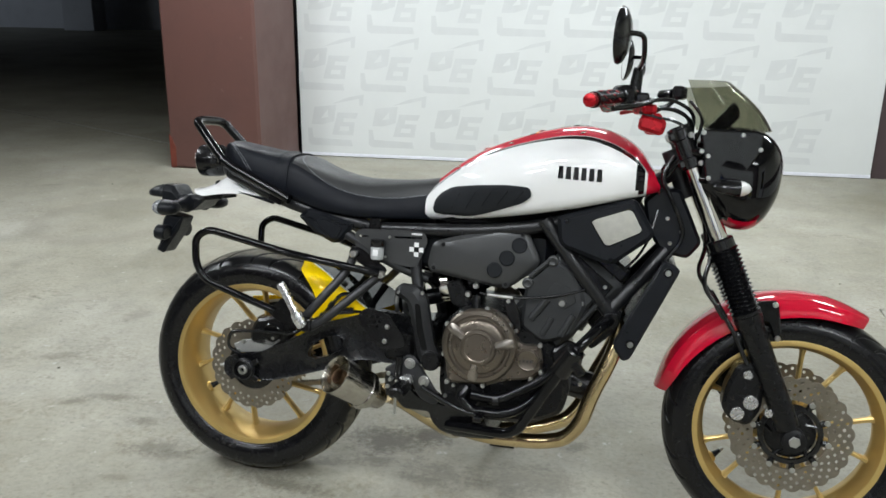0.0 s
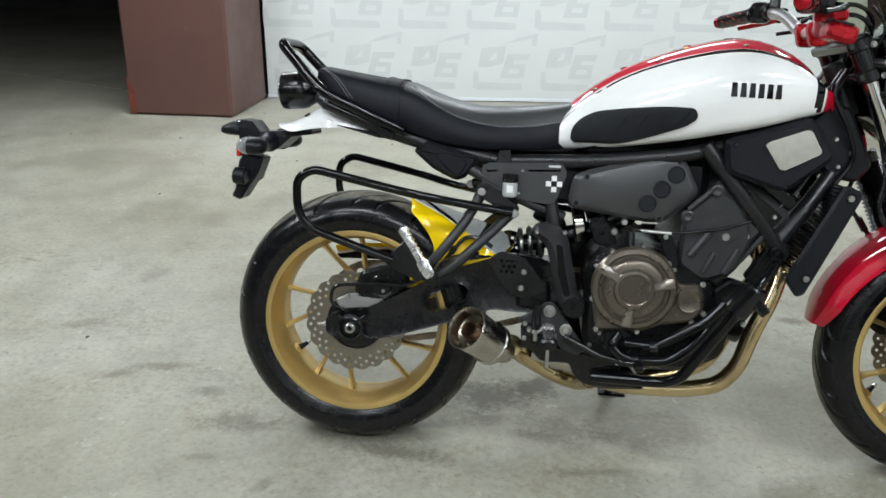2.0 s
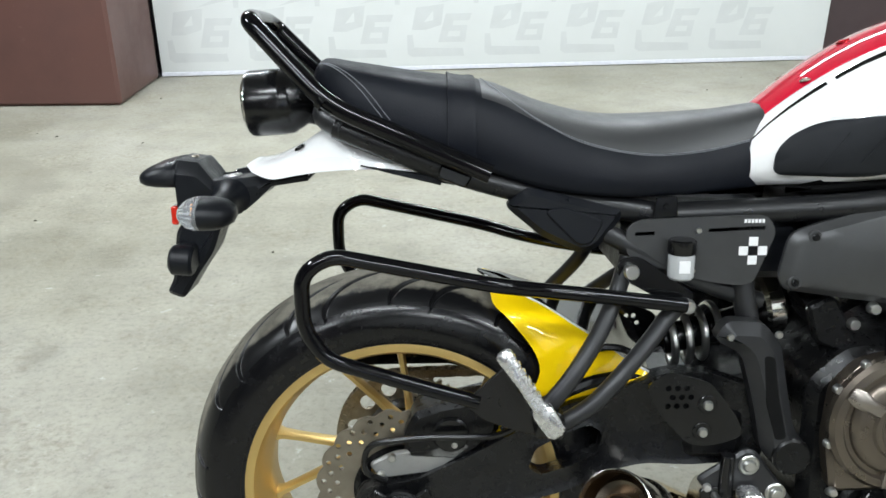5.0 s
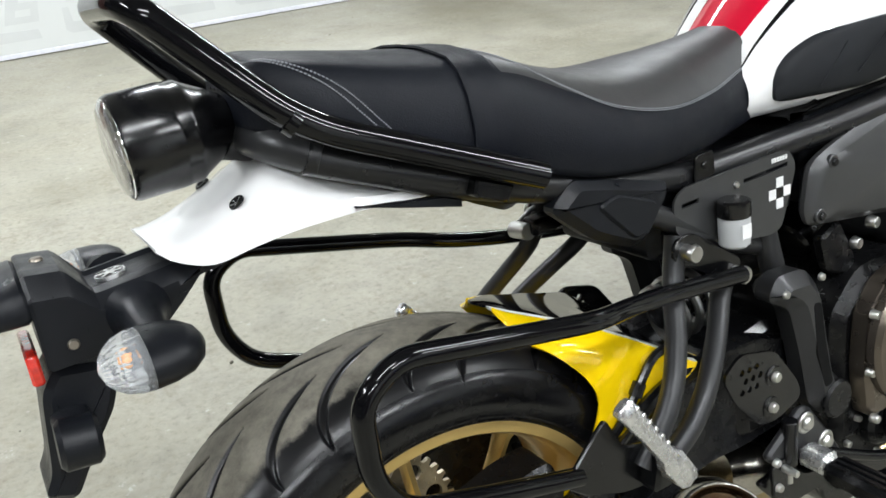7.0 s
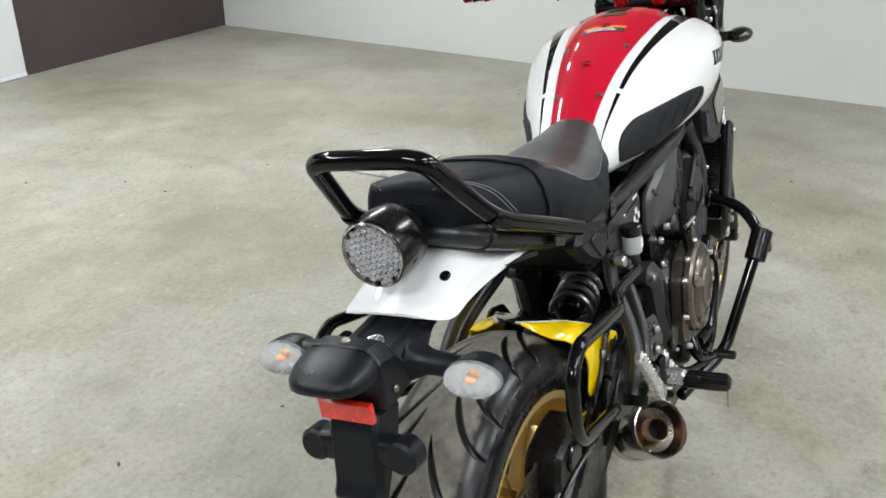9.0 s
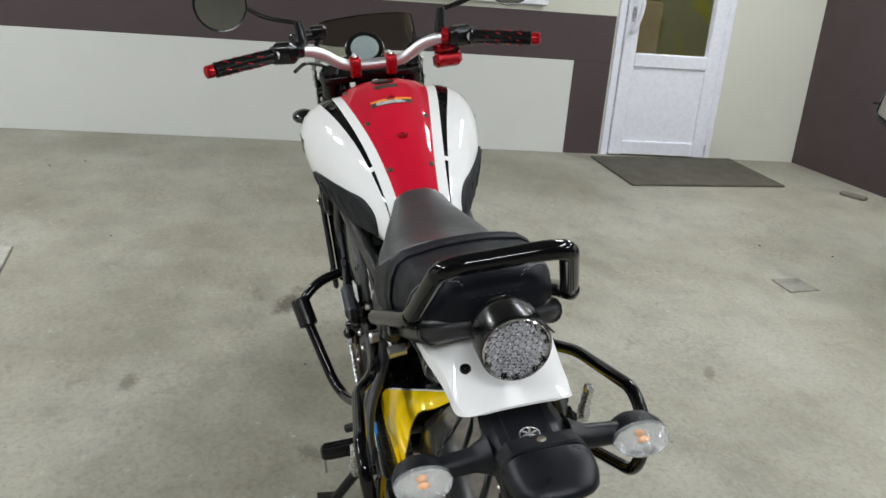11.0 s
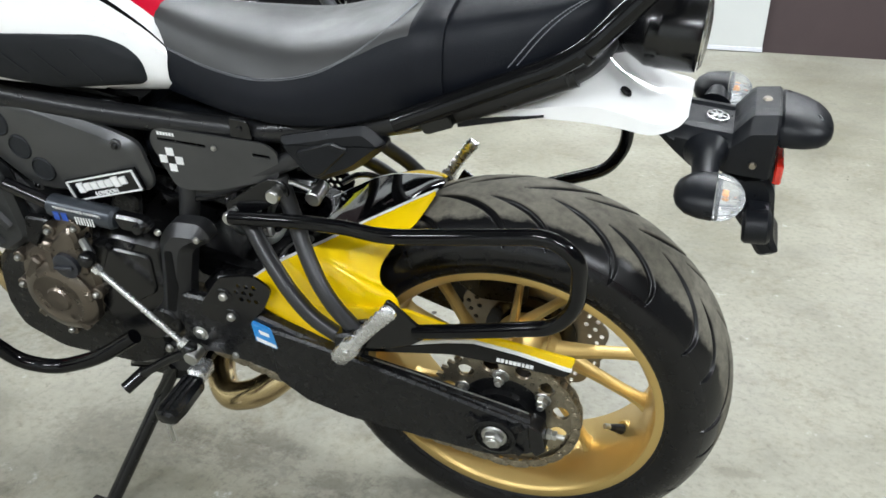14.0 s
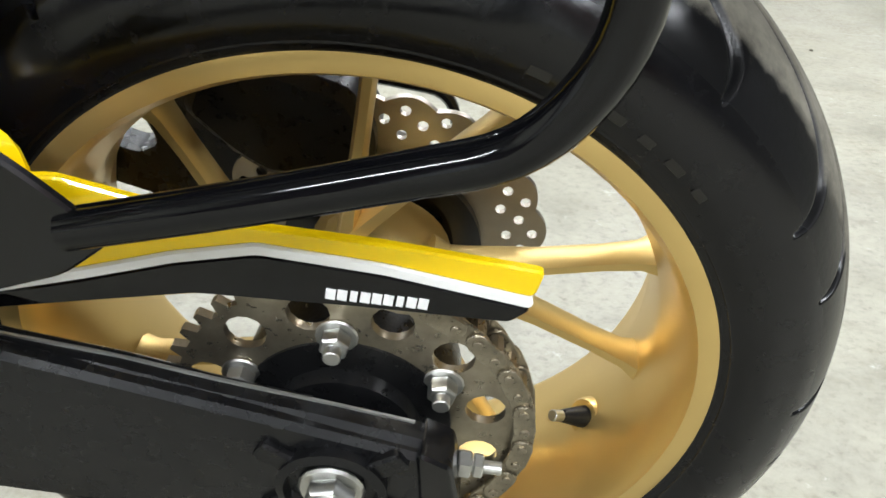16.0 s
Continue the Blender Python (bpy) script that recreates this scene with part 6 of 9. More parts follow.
C_RED, C_WHITE, C_BLACK = 3, 5, 7
sheets = {"white": bmesh.new(), "red": bmesh.new(), "black": bmesh.new()}
for s in (1, -1):
    cols = [[Vector((x, s * y, z)) for y, z in tank_half(x, v)] for x, v in tank_rows]
    for name, lo, hi in (("red", 0, C_RED), ("white", C_RED, C_WHITE), ("black", C_WHITE, C_BLACK), ("white", C_BLACK, len(cols[0]) - 1)):
        b = sheets[name]
        vs = [[b.verts.new(q) for q in row[lo:hi + 1]] for row in cols]
        for k, (r0, r1) in enumerate(zip(vs, vs[1:])):
            for i in range(hi - lo):
                tgt = (r0[i], r0[i + 1], r1[i + 1], r1[i])
                fc = b.faces.new(tgt if s > 0 else tgt[::-1])
                x, zc = tank_rows[k][0], fc.calc_center_median().z
                if name == "white":
                    fc.material_index = 1 if x > 1.018 else 2 if lo == C_BLACK and 0.986 < x < 1.008 and zc > 0.862 else 0
                if name == "black" and x > 1.008:
                    fc.material_index = 1 if x < 1.018 else 2
                if name == "black" and 0.552 < tank_rows[k][0] < 0.566:
                    fc.material_index = 1
for b in sheets.values():
    bmesh.ops.remove_doubles(b, verts=b.verts, dist=1e-5)
end = sheets["white"]
tank = part("fuel_tank", sheets["white"], [PAINT_WHITE, PAINT_RED, PAINT_BLACK], bike, "glossy white fuel tank with red panel and black stripes", angle=60)
part("top_panel", sheets["red"], PAINT_RED, tank, "glossy red top panel", angle=60)
part("stripe", sheets["black"], [PAINT_BLACK, PAINT_WHITE, PAINT_RED], tank, "tapered black stripes", angle=60)


def tank_point(x, k, frac=0.0):
    v = [np.interp(x, [r[0] for r in tank_rows], [r[1][j] for r in tank_rows]) for j in range(6)]
    h = tank_half(x, v)
    y, z = (Vector(h[k]).lerp(Vector(h[min(k + 1, len(h) - 1)]), frac))
    return y, z


def tank_side(x, z, s, out=0.0):
    """The point of the tank's side at x and z."""
    v = [np.interp(x, [r[0] for r in tank_rows], [r[1][j] for r in tank_rows]) for j in range(6)]
    h = tank_half(x, v)[C_RED:-1]
    zs = [q[1] for q in h][::-1]
    ys = [q[0] for q in h][::-1]
    return Vector((x, s * (np.interp(z, zs, ys) + out), z))


def on_side(name, outline, s, mat, t, label="", n=7, parent=None):
    """A thin pad that follows the tank's side: an outline in x and z filled by rings towards its middle."""
    pts = fillet([(p[0], 0, p[1]) for p in outline], 0.022, 5, closed=True)
    c = sum(pts, Vector()) / len(pts)
    bm = bmesh.new()
    rings = [[tank_side(p.x, p.z, s, -0.001) for p in pts], [tank_side(p.x, p.z, s, t * 0.8) for p in pts]]
    for k in range(1, n):
        q = 1 - k / n
        rings.append([tank_side(c.x + (p.x - c.x) * q, c.z + (p.z - c.z) * q, s, t) for p in pts])
    ring_faces(bm, rings)
    return part(name, bm, mat, parent or tank, label, angle=60)


PAD = [(0.494, 0.773), (0.497, 0.805), (0.514, 0.826), (0.545, 0.844), (0.604, 0.853), (0.692, 0.861), (0.750, 0.859), (0.757, 0.838), (0.735, 0.820), (0.660, 0.792), (0.600, 0.774)]


def tank_decor(s):
    pad = on_side("knee_pad", PAD, s, PLASTIC_PAD, 0.006, "ribbed black rubber knee pad")
    for k in range(5):
        x = 0.545 + 0.042 * k
        a, b = tank_side(x, 0.785 + 0.009 * k, s, 0.0072), tank_side(x + 0.026, 0.832 + 0.005 * k, s, 0.0072)
        part("pad_rib", tube([a, a.lerp(b, 0.5) + Vector((0, s * 0.0005, 0)), b], 0.0011, 6, 0.01), PLASTIC_PAD, pad)
    # maker's name as plain slanted bars
    for k in range(6):
        x0 = 0.822 + 0.0178 * k
        z0 = 0.900 - 0.0006 * k
        pts = [(x0 - 0.0062, z0 - 0.0145), (x0 + 0.0062, z0 - 0.0145), (x0 + 0.0052, z0 + 0.0145), (x0 - 0.0052, z0 + 0.0145)]
        bm = bmesh.new()
        ring_faces(bm, [[tank_side(x, z, s, o) for x, z in pts] for o in (-0.001, 0.0015)])
        part("name_bar", bm, PAINT_BLACK, tank)


both(tank_decor)
for x, y in ((0.612, 0), (0.749, 0), (0.681, 0.061), (0.681, -0.061), (0.546, 0.041), (0.546, -0.041), (0.86, 0.086), (0.86, -0.086)):
    yy, z = tank_point(x, 0, 0)
    p = np.interp(abs(y), [q[0] for q in tank_half(x, [np.interp(x, [r[0] for r in tank_rows], [r[1][j] for r in tank_rows]) for j in range(6)])[:6]], [q[1] for q in tank_half(x, [np.interp(x, [r[0] for r in tank_rows], [r[1][j] for r in tank_rows]) for j in range(6)])[:6]])
    big = 0.0075 if y == 0 else 0.005
    part("tank_bolt", lathe([(big * 1.5, -0.0010), (big * 1.45, 0.0006), (big, 0.0009), (big * 0.9, 0.0024), (big * 0.4, 0.0024), (big * 0.35, 0.001), (0, 0.001)], (x, y, p), (-0.25, 0, 0.97), 18), STEEL if y else RED_ANO, tank)


def on_top(name, x0, x1, y0, y1, mat, label="", lift=0.0008):
    bm = bmesh.new()
    xs, ys = np.linspace(x0, x1, 4), np.linspace(y0, y1, 5)

    def pt(x, y, o):
        v = [np.interp(x, [r[0] for r in tank_rows], [r[1][j] for r in tank_rows]) for j in range(6)]
        h = tank_half(x, v)[:6]
        return Vector((x, y, np.interp(abs(y), [q[0] for q in h], [q[1] for q in h]) + o))
    ring_faces(bm, [[pt(x, y, lift) for y in ys] for x in xs], close=False, caps=False)
    return thick(part(name, bm, mat, tank, label), 0.0006, 0.0)


on_top("warning_label", 0.722, 0.738, -0.045, 0.045, stuff("dark label", (0.05, 0.045, 0.04), 0.35), "black warning label with small print")
on_top("warning_band", 0.7385, 0.7465, -0.045, 0.045, ORANGE_PRINT, "orange label band")
for k in range(3):
    on_top("label_line", 0.7245 + 0.0045 * k, 0.7262 + 0.0045 * k, -0.030 + 0.004 * k, 0.034, WHITE_PRINT, "", 0.0014)
on_top("top_badge", 0.800, 0.822, -0.026, 0.026, STEEL, "small silver badge")
bm = lathe([(0.026, -0.004), (0.027, 0.0006), (0.024, 0.002), (0.016, 0.003), (0, 0.003)], (0.855, 0, 1.012), (0.03, 0, 1), 32)
part("fuel_cap", bm, SATIN_BLACK, tank, "black fuel cap")
# closes the open underside with a slab in the recess shade colour
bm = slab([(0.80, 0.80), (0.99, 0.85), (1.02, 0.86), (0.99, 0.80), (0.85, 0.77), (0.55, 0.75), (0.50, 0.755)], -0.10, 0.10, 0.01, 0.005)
part("tank_base", bm, RECESS_SHADE, tank)
bm = slab([(1.035, 0.872), (1.048, 0.880), (1.034, 0.91), (1.01, 0.93), (1.005, 0.90), (1.02, 0.872)], -0.085, 0.085, 0.01, 0.008)
part("tank_nose", bm, PAINT_RED, tank)

# ---- side covers ----


def side_covers(s):
    holes = [(0.729, 0.713, 0.0048), (0.700, 0.680, 0.0072), (0.671, 0.648, 0.0080)]
    out = [(0.497, 0.648), (0.508, 0.703), (0.540, 0.715), (0.715, 0.761), (0.744, 0.753), (0.783, 0.676), (0.765, 0.650), (0.712, 0.606), (0.680, 0.602), (0.505, 0.628)]
    y = 0.134
    cov = part("side_cover", slab(out, s * 0.112, s * y, 0.014, 0.008, crown=0.009), COVER_GREY, bike, "dark grey metal engine side cover with three dimples")
    # raised discs whose darker colour stands in for the hollows' shade
    for x, z, up in holes:
        part("dimple", lathe([(0.0, 0.0012), (0.0165, 0.0012), (0.0175, 0.003), (0.0195, 0.0012), (0.0198, -0.006)], (x, s * (y + up), z), (0, s, 0), 24), PLASTIC_PAD, cov)
    for x, z in ((0.537, 0.700), (0.515, 0.640), (0.735, 0.742), (0.700, 0.613)):
        part("washer", rod((x, s * (y - 0.003), z), (x, s * (y + 0.0030), z), 0.0090), COVER_GREY, cov)
        bolt((x, s * (y + 0.0035), z), (0, s, 0), 0.006, 0.003, cov, CAST_BLACK)
    # flat accessory panel with slots and a chequered cross
    pan_pts = [(0.298, 0.712), (0.315, 0.722), (0.480, 0.727), (0.494, 0.705), (0.468, 0.636), (0.450, 0.632), (0.405, 0.638), (0.300, 0.672)]
    sl = [[(0.310, 0.700), (0.335, 0.701), (0.335, 0.706), (0.310, 0.705)], [(0.405, 0.704), (0.478, 0.707), (0.478, 0.712), (0.405, 0.709)]]
    rounded = [(p.x, p.z) for p in fillet([(a, 0, b) for a, b in pan_pts], 0.012, 3, closed=True)]
    pan = part("side_panel", holed(rounded, sl, s * 0.116, s * 0.119), COVER_GREY, bike, "flat dark grey accessory panel with a chequered cross")
    for i, j in ((0, 1), (1, 0), (-1, 0), (0, -1)):
        m = Matrix.Translation((0.464, s * 0.1195, 0.679)) @ pose(0.0125 * i, 0, 0.0125 * j)
        part("cross_square", block(m, (0.0118, 0.0010, 0.0118), 0.0002), WHITE_PRINT, pan)
    part("cross_square", block(Matrix.Translation((0.464, s * 0.1195, 0.679)), (0.0118, 0.0008, 0.0118), 0.0002), SATIN_BLACK, pan)
    for k in range(6):
        part("name_bar", block(Matrix.Translation((0.452 + 0.0046 * k, s * 0.1194, 0.7185)), (0.0034, 0.0008, 0.005), 0.0002), WHITE_PRINT, pan)
    bolt((0.392, s * 0.119, 0.706), (0, s, 0), 0.0048, 0.003, pan)
    # air scoop with wire mesh
    sc = part("air_scoop", slab([(0.818, 0.792), (0.835, 0.800), (0.985, 0.846), (1.000, 0.843), (1.045, 0.772), (1.040, 0.757), (0.960, 0.692), (0.935, 0.690), (0.836, 0.722), (0.826, 0.735)], s * 0.135, s * 0.176, 0.014, 0.010), PLASTIC, bike, "black plastic air scoop")
    mesh_o = [(0.896, 0.788), (0.905, 0.796), (0.985, 0.826), (0.995, 0.822), (1.020, 0.778), (1.016, 0.770), (0.944, 0.731), (0.932, 0.733)]
    part("scoop_frame", slab([(x, z) for x, z in mesh_o], s * 0.175, s * 0.1785, 0.010, 0.002), SATIN_BLACK, sc)
    inner = [(0.958 + (x - 0.958) * 0.93, 0.779 + (z - 0.779) * 0.91) for x, z in mesh_o]
    wires = slab(inner, s * 0.178, s * 0.1795, 0.010, 0.0004)
    part("mesh_backing", wires, MESH_GREY, sc, "silver wire mesh")
    wires = bmesh.new()
    poly = [Vector((x, z)) for x, z in inner]

    def clip(a, b):
        ts = []
        for i in range(len(poly)):
            p, q = poly[i], poly[(i + 1) % len(poly)]
            den = (b.x - a.x) * (q.y - p.y) - (b.y - a.y) * (q.x - p.x)
            if abs(den) > 1e-9:
                t = ((p.x - a.x) * (q.y - p.y) - (p.y - a.y) * (q.x - p.x)) / den
                u = ((p.x - a.x) * (b.y - a.y) - (p.y - a.y) * (b.x - a.x)) / den
                if 0 <= u <= 1:
                    ts.append(t)
        return (min(ts), max(ts)) if len(ts) > 1 else None
    for k in range(34):
        for a, b in ((Vector((0.88 + 0.0046 * k, 0.70)), Vector((0.88 + 0.0046 * k, 0.86))), (Vector((0.86, 0.715 + 0.0040 * k)), Vector((1.06, 0.735 + 0.0040 * k)))):
            t = clip(a, b)
            if t:
                p, q = a.lerp(b, t[0]), a.lerp(b, t[1])
                rod((p.x, s * 0.1800, p.y), (q.x, s * 0.1800, q.y), 0.0008, n=4, bm=wires)
    part("wire_mesh", wires, MESH_GREY, sc)
    bolt((0.842, s * 0.176, 0.785), (0, s, 0), 0.006, 0.003, sc, SATIN_BLACK)
    bolt((0.95, s * 0.176, 0.702), (0, s, 0), 0.005, 0.003, sc, SATIN_BLACK)
    # radiator shroud
    rs = part("radiator_shroud", slab([(1.072, 0.712), (1.112, 0.692), (1.012, 0.468), (0.995, 0.462), (0.968, 0.500)], s * 0.168, s * 0.182, 0.012, 0.006), PLASTIC, bike, "black radiator side shroud")
    for x, z in ((1.083, 0.682), (1.011, 0.505)):
        part("washer", rod((x, s * 0.181, z), (x, s * 0.184, z), 0.0115), SATIN_BLACK, rs)
        bolt((x, s * 0.184, z), (0, s, 0), 0.0085, 0.005, rs)


both(side_covers)
bm = block(Matrix.Translation((1.043, 0, 0.592)) @ Matrix.Rotation(radians(24), 4, "Y"), (0.035, 0.33, 0.235), 0.006)
rad = part("radiator", bm, SATIN_BLACK, bike, "black finned radiator")
for k in range(26):
    fin = block(Matrix.Translation((1.043, 0, 0.592)) @ Matrix.Rotation(radians(24), 4, "Y") @ pose(0.0, 0, -0.108 + 0.0086 * k), (0.039, 0.30, 0.0022), 0.0004)
    part("fin", fin, CAST_BLACK, rad)
# brake fluid bottle by the right panel
bm = lathe([(0.0, 0), (0.014, 0), (0.0165, 0.003), (0.0170, 0.030), (0.0150, 0.034)], (0.366, -0.138, 0.648), (0, 0, 1), 24)
res = part("fluid_bottle", bm, FLUID, bike, "translucent fluid bottle with black cap")
part("cap", lathe([(0.0165, 0.033), (0.0180, 0.035), (0.0180, 0.050), (0.0155, 0.052), (0.0, 0.052)], (0.366, -0.138, 0.648), (0, 0, 1), 24), SATIN_BLACK, res)
bolt((0.385, -0.125, 0.655), (0, -1, 0), 0.004, 0.004, res)
part("level_mark", block(Matrix.Translation((0.366, -0.1546, 0.667)), (0.014, 0.0012, 0.016), 0.0003), WHITE_PRINT, res)

# ---- engine ----
bm = slab([(0.545, 0.33), (0.56, 0.29), (0.62, 0.262), (0.78, 0.262), (0.86, 0.30), (0.875, 0.36), (0.86, 0.44), (0.80, 0.50), (0.70, 0.545), (0.60, 0.55), (0.545, 0.50)], -0.142, 0.138, 0.02, 0.014)
eng = part("engine", bm, CAST_BLACK, bike, "black twin-cylinder engine with bronze-grey covers")
tilt = Matrix.Translation((0.835, 0, 0.575)) @ Matrix.Rotation(radians(38), 4, "Y")
part("cylinder_block", block(tilt @ pose(0, 0, -0.02), (0.155, 0.250, 0.15), 0.014), CYL_GREY, eng)
part("cylinder_head", block(tilt @ pose(0, 0, 0.095), (0.175, 0.275, 0.09), 0.016), CYL_GREY, eng)
part("head_cover", block(tilt @ pose(0, 0, 0.155), (0.150, 0.255, 0.04), 0.014), SATIN_BLACK, eng)
for s in (-1, 1):
    part("chain_case", block(tilt @ pose(0.012, s * 0.128, 0.02), (0.085, 0.03, 0.20), 0.010), CYL_GREY, eng)
    part("case_rib", block(tilt @ pose(-0.045, s * 0.128, -0.02), (0.012, 0.018, 0.13), 0.004), CYL_GREY, eng)
    part("case_rib", block(tilt @ pose(0.065, s * 0.132, 0.03), (0.010, 0.020, 0.14), 0.004), CYL_GREY, eng)
    part("head_plate", block(tilt @ pose(0.01, s * 0.1395, 0.095), (0.11, 0.012, 0.055), 0.006), SATIN_BLACK, eng)
    bolt(tilt @ Vector((0.035, s * 0.144, 0.04)), (0, s, 0), 0.010, 0.006, eng)
    bolt(tilt @ Vector((-0.02, s * 0.143, -0.055)), (0, s, 0), 0.007, 0.006, eng)
    bolt(tilt @ Vector((0.05, s * 0.146, 0.11)), (0, s, 0), 0.006, 0.005, eng)
    # engine mounts
    part("mount_plate", slab([(0.93, 0.545), (0.965, 0.59), (0.99, 0.565), (0.975, 0.52), (0.92, 0.47), (0.895, 0.49)], s * 0.105, s * 0.128, 0.008, 0.004), SATIN_BLACK, eng)
    part("mount_bolt", rod((0.960, s * 0.126, 0.556), (0.960, s * 0.140, 0.556), 0.014), CAST_BLACK, eng)
    part("hanger", slab([(0.545, 0.60), (0.58, 0.615), (0.615, 0.555), (0.60, 0.535), (0.56, 0.55)], s * 0.10, s * 0.118, 0.008, 0.004), CAST_BLACK, eng)
    bolt((0.605, s * 0.118, 0.578), (0, s, 0), 0.010, 0.010, eng)
    part("throttle_body", rod((0.565, s * 0.05, 0.575), (0.66, s * 0.05, 0.635), 0.034), SATIN_BLACK, eng)
    part("head_stay", slab([(0.692, 0.560), (0.738, 0.560), (0.752, 0.515), (0.735, 0.500), (0.715, 0.53)], s * 0.135, s * 0.150, 0.006, 0.003), CAST_BLACK, eng)
CYL_Y = 0.150
for s in (-1, 1):
    for a, b, r in (((0.808, 0.590), (0.770, 0.537), 0.0095), ((0.872, 0.556), (0.845, 0.502), 0.0085), ((0.760, 0.640), (0.812, 0.690), 0.0060), ((0.800, 0.500), (0.822, 0.545), 0.0070)):
        part("cast_rib", tube([(a[0], s * CYL_Y, a[1]), ((a[0] + b[0]) / 2, s * (CYL_Y + 0.001), (a[1] + b[1]) / 2), (b[0], s * CYL_Y, b[1])], r, 8, 0.01), CYL_GREY, eng)
    part("cylinder_flank", slab([(0.745, 0.515), (0.752, 0.630), (0.800, 0.676), (0.814, 0.694), (0.862, 0.664), (0.892, 0.615), (0.900, 0.575), (0.868, 0.500), (0.800, 0.478)], s * 0.120, s * 0.151, 0.014, 0.008), CYL_GREY, eng)
    for x, z in ((0.757, 0.625), (0.815, 0.684)):
        part("mount_boss", lathe([(0.0, 0.008), (0.006, 0.008), (0.009, 0.010), (0.013, 0.008), (0.014, 0.0)], (x, s * 0.150, z), (0, s, 0), 20), CYL_GREY, eng)
    bolt((0.843, s * 0.150, 0.583), (0, s, 0), 0.011, 0.007, eng)
    part("flank_pocket", slab([(0.800, 0.590), (0.818, 0.632), (0.862, 0.622), (0.878, 0.588), (0.845, 0.565)], s * 0.1495, s * 0.1525, 0.008, 0.001), CYL_GREY, eng)
part("stained_bracket", tube([(0.811, -0.140, 0.663), (0.850, -0.142, 0.650), (0.892, -0.135, 0.631)], 0.0065, 8, 0.02), BRONZE_PIPE, eng, "heat-stained metal edge")
part("cover_bracket", slab([(0.700, 0.575), (0.712, 0.588), (0.726, 0.582), (0.742, 0.548), (0.748, 0.504), (0.738, 0.496), (0.727, 0.504), (0.714, 0.538)], -0.150, -0.160, 0.006, 0.002), SATIN_BLACK, eng)
for x, z in ((0.714, 0.577), (0.738, 0.505)):
    bolt((x, -0.160, z), (0, -1, 0), 0.0065, 0.006, eng)
# right: clutch cover
case = slab([(0.568, 0.505), (0.600, 0.540), (0.670, 0.557), (0.722, 0.530), (0.740, 0.490), (0.752, 0.472), (0.798, 0.474), (0.808, 0.440), (0.806, 0.411), (0.780, 0.389), (0.716, 0.378), (0.675, 0.361), (0.574, 0.358), (0.562, 0.430)], -0.138, -0.172, 0.012, 0.007)
cc = part("clutch_cover", case, BRONZE, eng, "bronze-grey clutch cover")
CXZ = (0.651, 0.462)
bm = lathe([(0.094, 0.0), (0.094, 0.010), (0.089, 0.016), (0.079, 0.018), (0.076, 0.014), (0.070, 0.014), (0.067, 0.021), (0.060, 0.025), (0.046, 0.026), (0.043, 0.030), (0.036, 0.031), (0.033, 0.0285), (0.0, 0.0285)], (CXZ[0], -0.171, CXZ[1]), (0, -1, 0), 56)
part("clutch_dome", bm, BRONZE, cc)
for a in (148, 12, 262):
    d = Vector((math.cos(radians(a)), 0, math.sin(radians(a))))
    m = Matrix.Translation(Vector((CXZ[0], -0.191, CXZ[1])) + d * 0.058) @ Matrix.Rotation(-radians(a), 4, "Y")
    rings = []
    for u, w, h in ((-0.026, 0.007, 0.009), (-0.010, 0.010, 0.0105), (0.018, 0.012, 0.007), (0.030, 0.009, 0.0)):
        rings.append([m @ Vector((u, -h * b, w * c)) for c, b in ((-1, -1.2), (-1, 0.4), (-0.6, 1), (0.6, 1), (1, 0.4), (1, -1.2))])
    bm = bmesh.new()
    ring_faces(bm, rings)
    part("cover_lug", bm, stuff("worn bronze edge", (0.30, 0.27, 0.24), 0.3, metal=0.9), cc)
bm = lathe([(0.027, 0.0), (0.027, 0.008), (0.024, 0.011), (0.021, 0.0095), (0.0, 0.0095)], (0.772, -0.171, 0.439), (0, -1, 0), 32)
part("oil_cap", bm, BRONZE, cc)
bm = bmesh.new()
for k in range(3):
    block(Matrix.Translation((0.763 + 0.009 * k, -0.181, 0.437)), (0.006, 0.0015, 0.007), 0.0004, bm)
part("cap_mark", bm, stuff("dark cast mark", (0.06, 0.05, 0.045), 0.5), cc)
for x, z in ((0.567, 0.508), (0.600, 0.541), (0.665, 0.556), (0.723, 0.520), (0.800, 0.478), (0.806, 0.412), (0.782, 0.391), (0.665, 0.362), (0.574, 0.362), (0.562, 0.432)):
    bolt((x, -0.170, z), (0, -1, 0), 0.0075, 0.010, cc)
part("clutch_arm", tube([(0.636, -0.165, 0.585), (0.636, -0.172, 0.545), (0.640, -0.172, 0.515)], 0.011, 10, 0.02), SATIN_BLACK, cc, "black clutch release arm")
part("clutch_cable", tube([(0.640, -0.160, 0.590), (0.72, -0.162, 0.585), (0.84, -0.160, 0.600), (0.95, -0.13, 0.640), (1.03, -0.09, 0.72), (1.06, -0.06, 0.86)], 0.0035, 8, 0.06), SATIN_BLACK, cc)
bm = rod((0.660, -0.160, 0.589), (0.725, -0.162, 0.586), 0.0042)
part("cable_adjuster", bm, BOLT_STEEL, cc)
bolt((0.625, -0.125, 0.602), (0, -1, 0), 0.010, 0.012, cc)
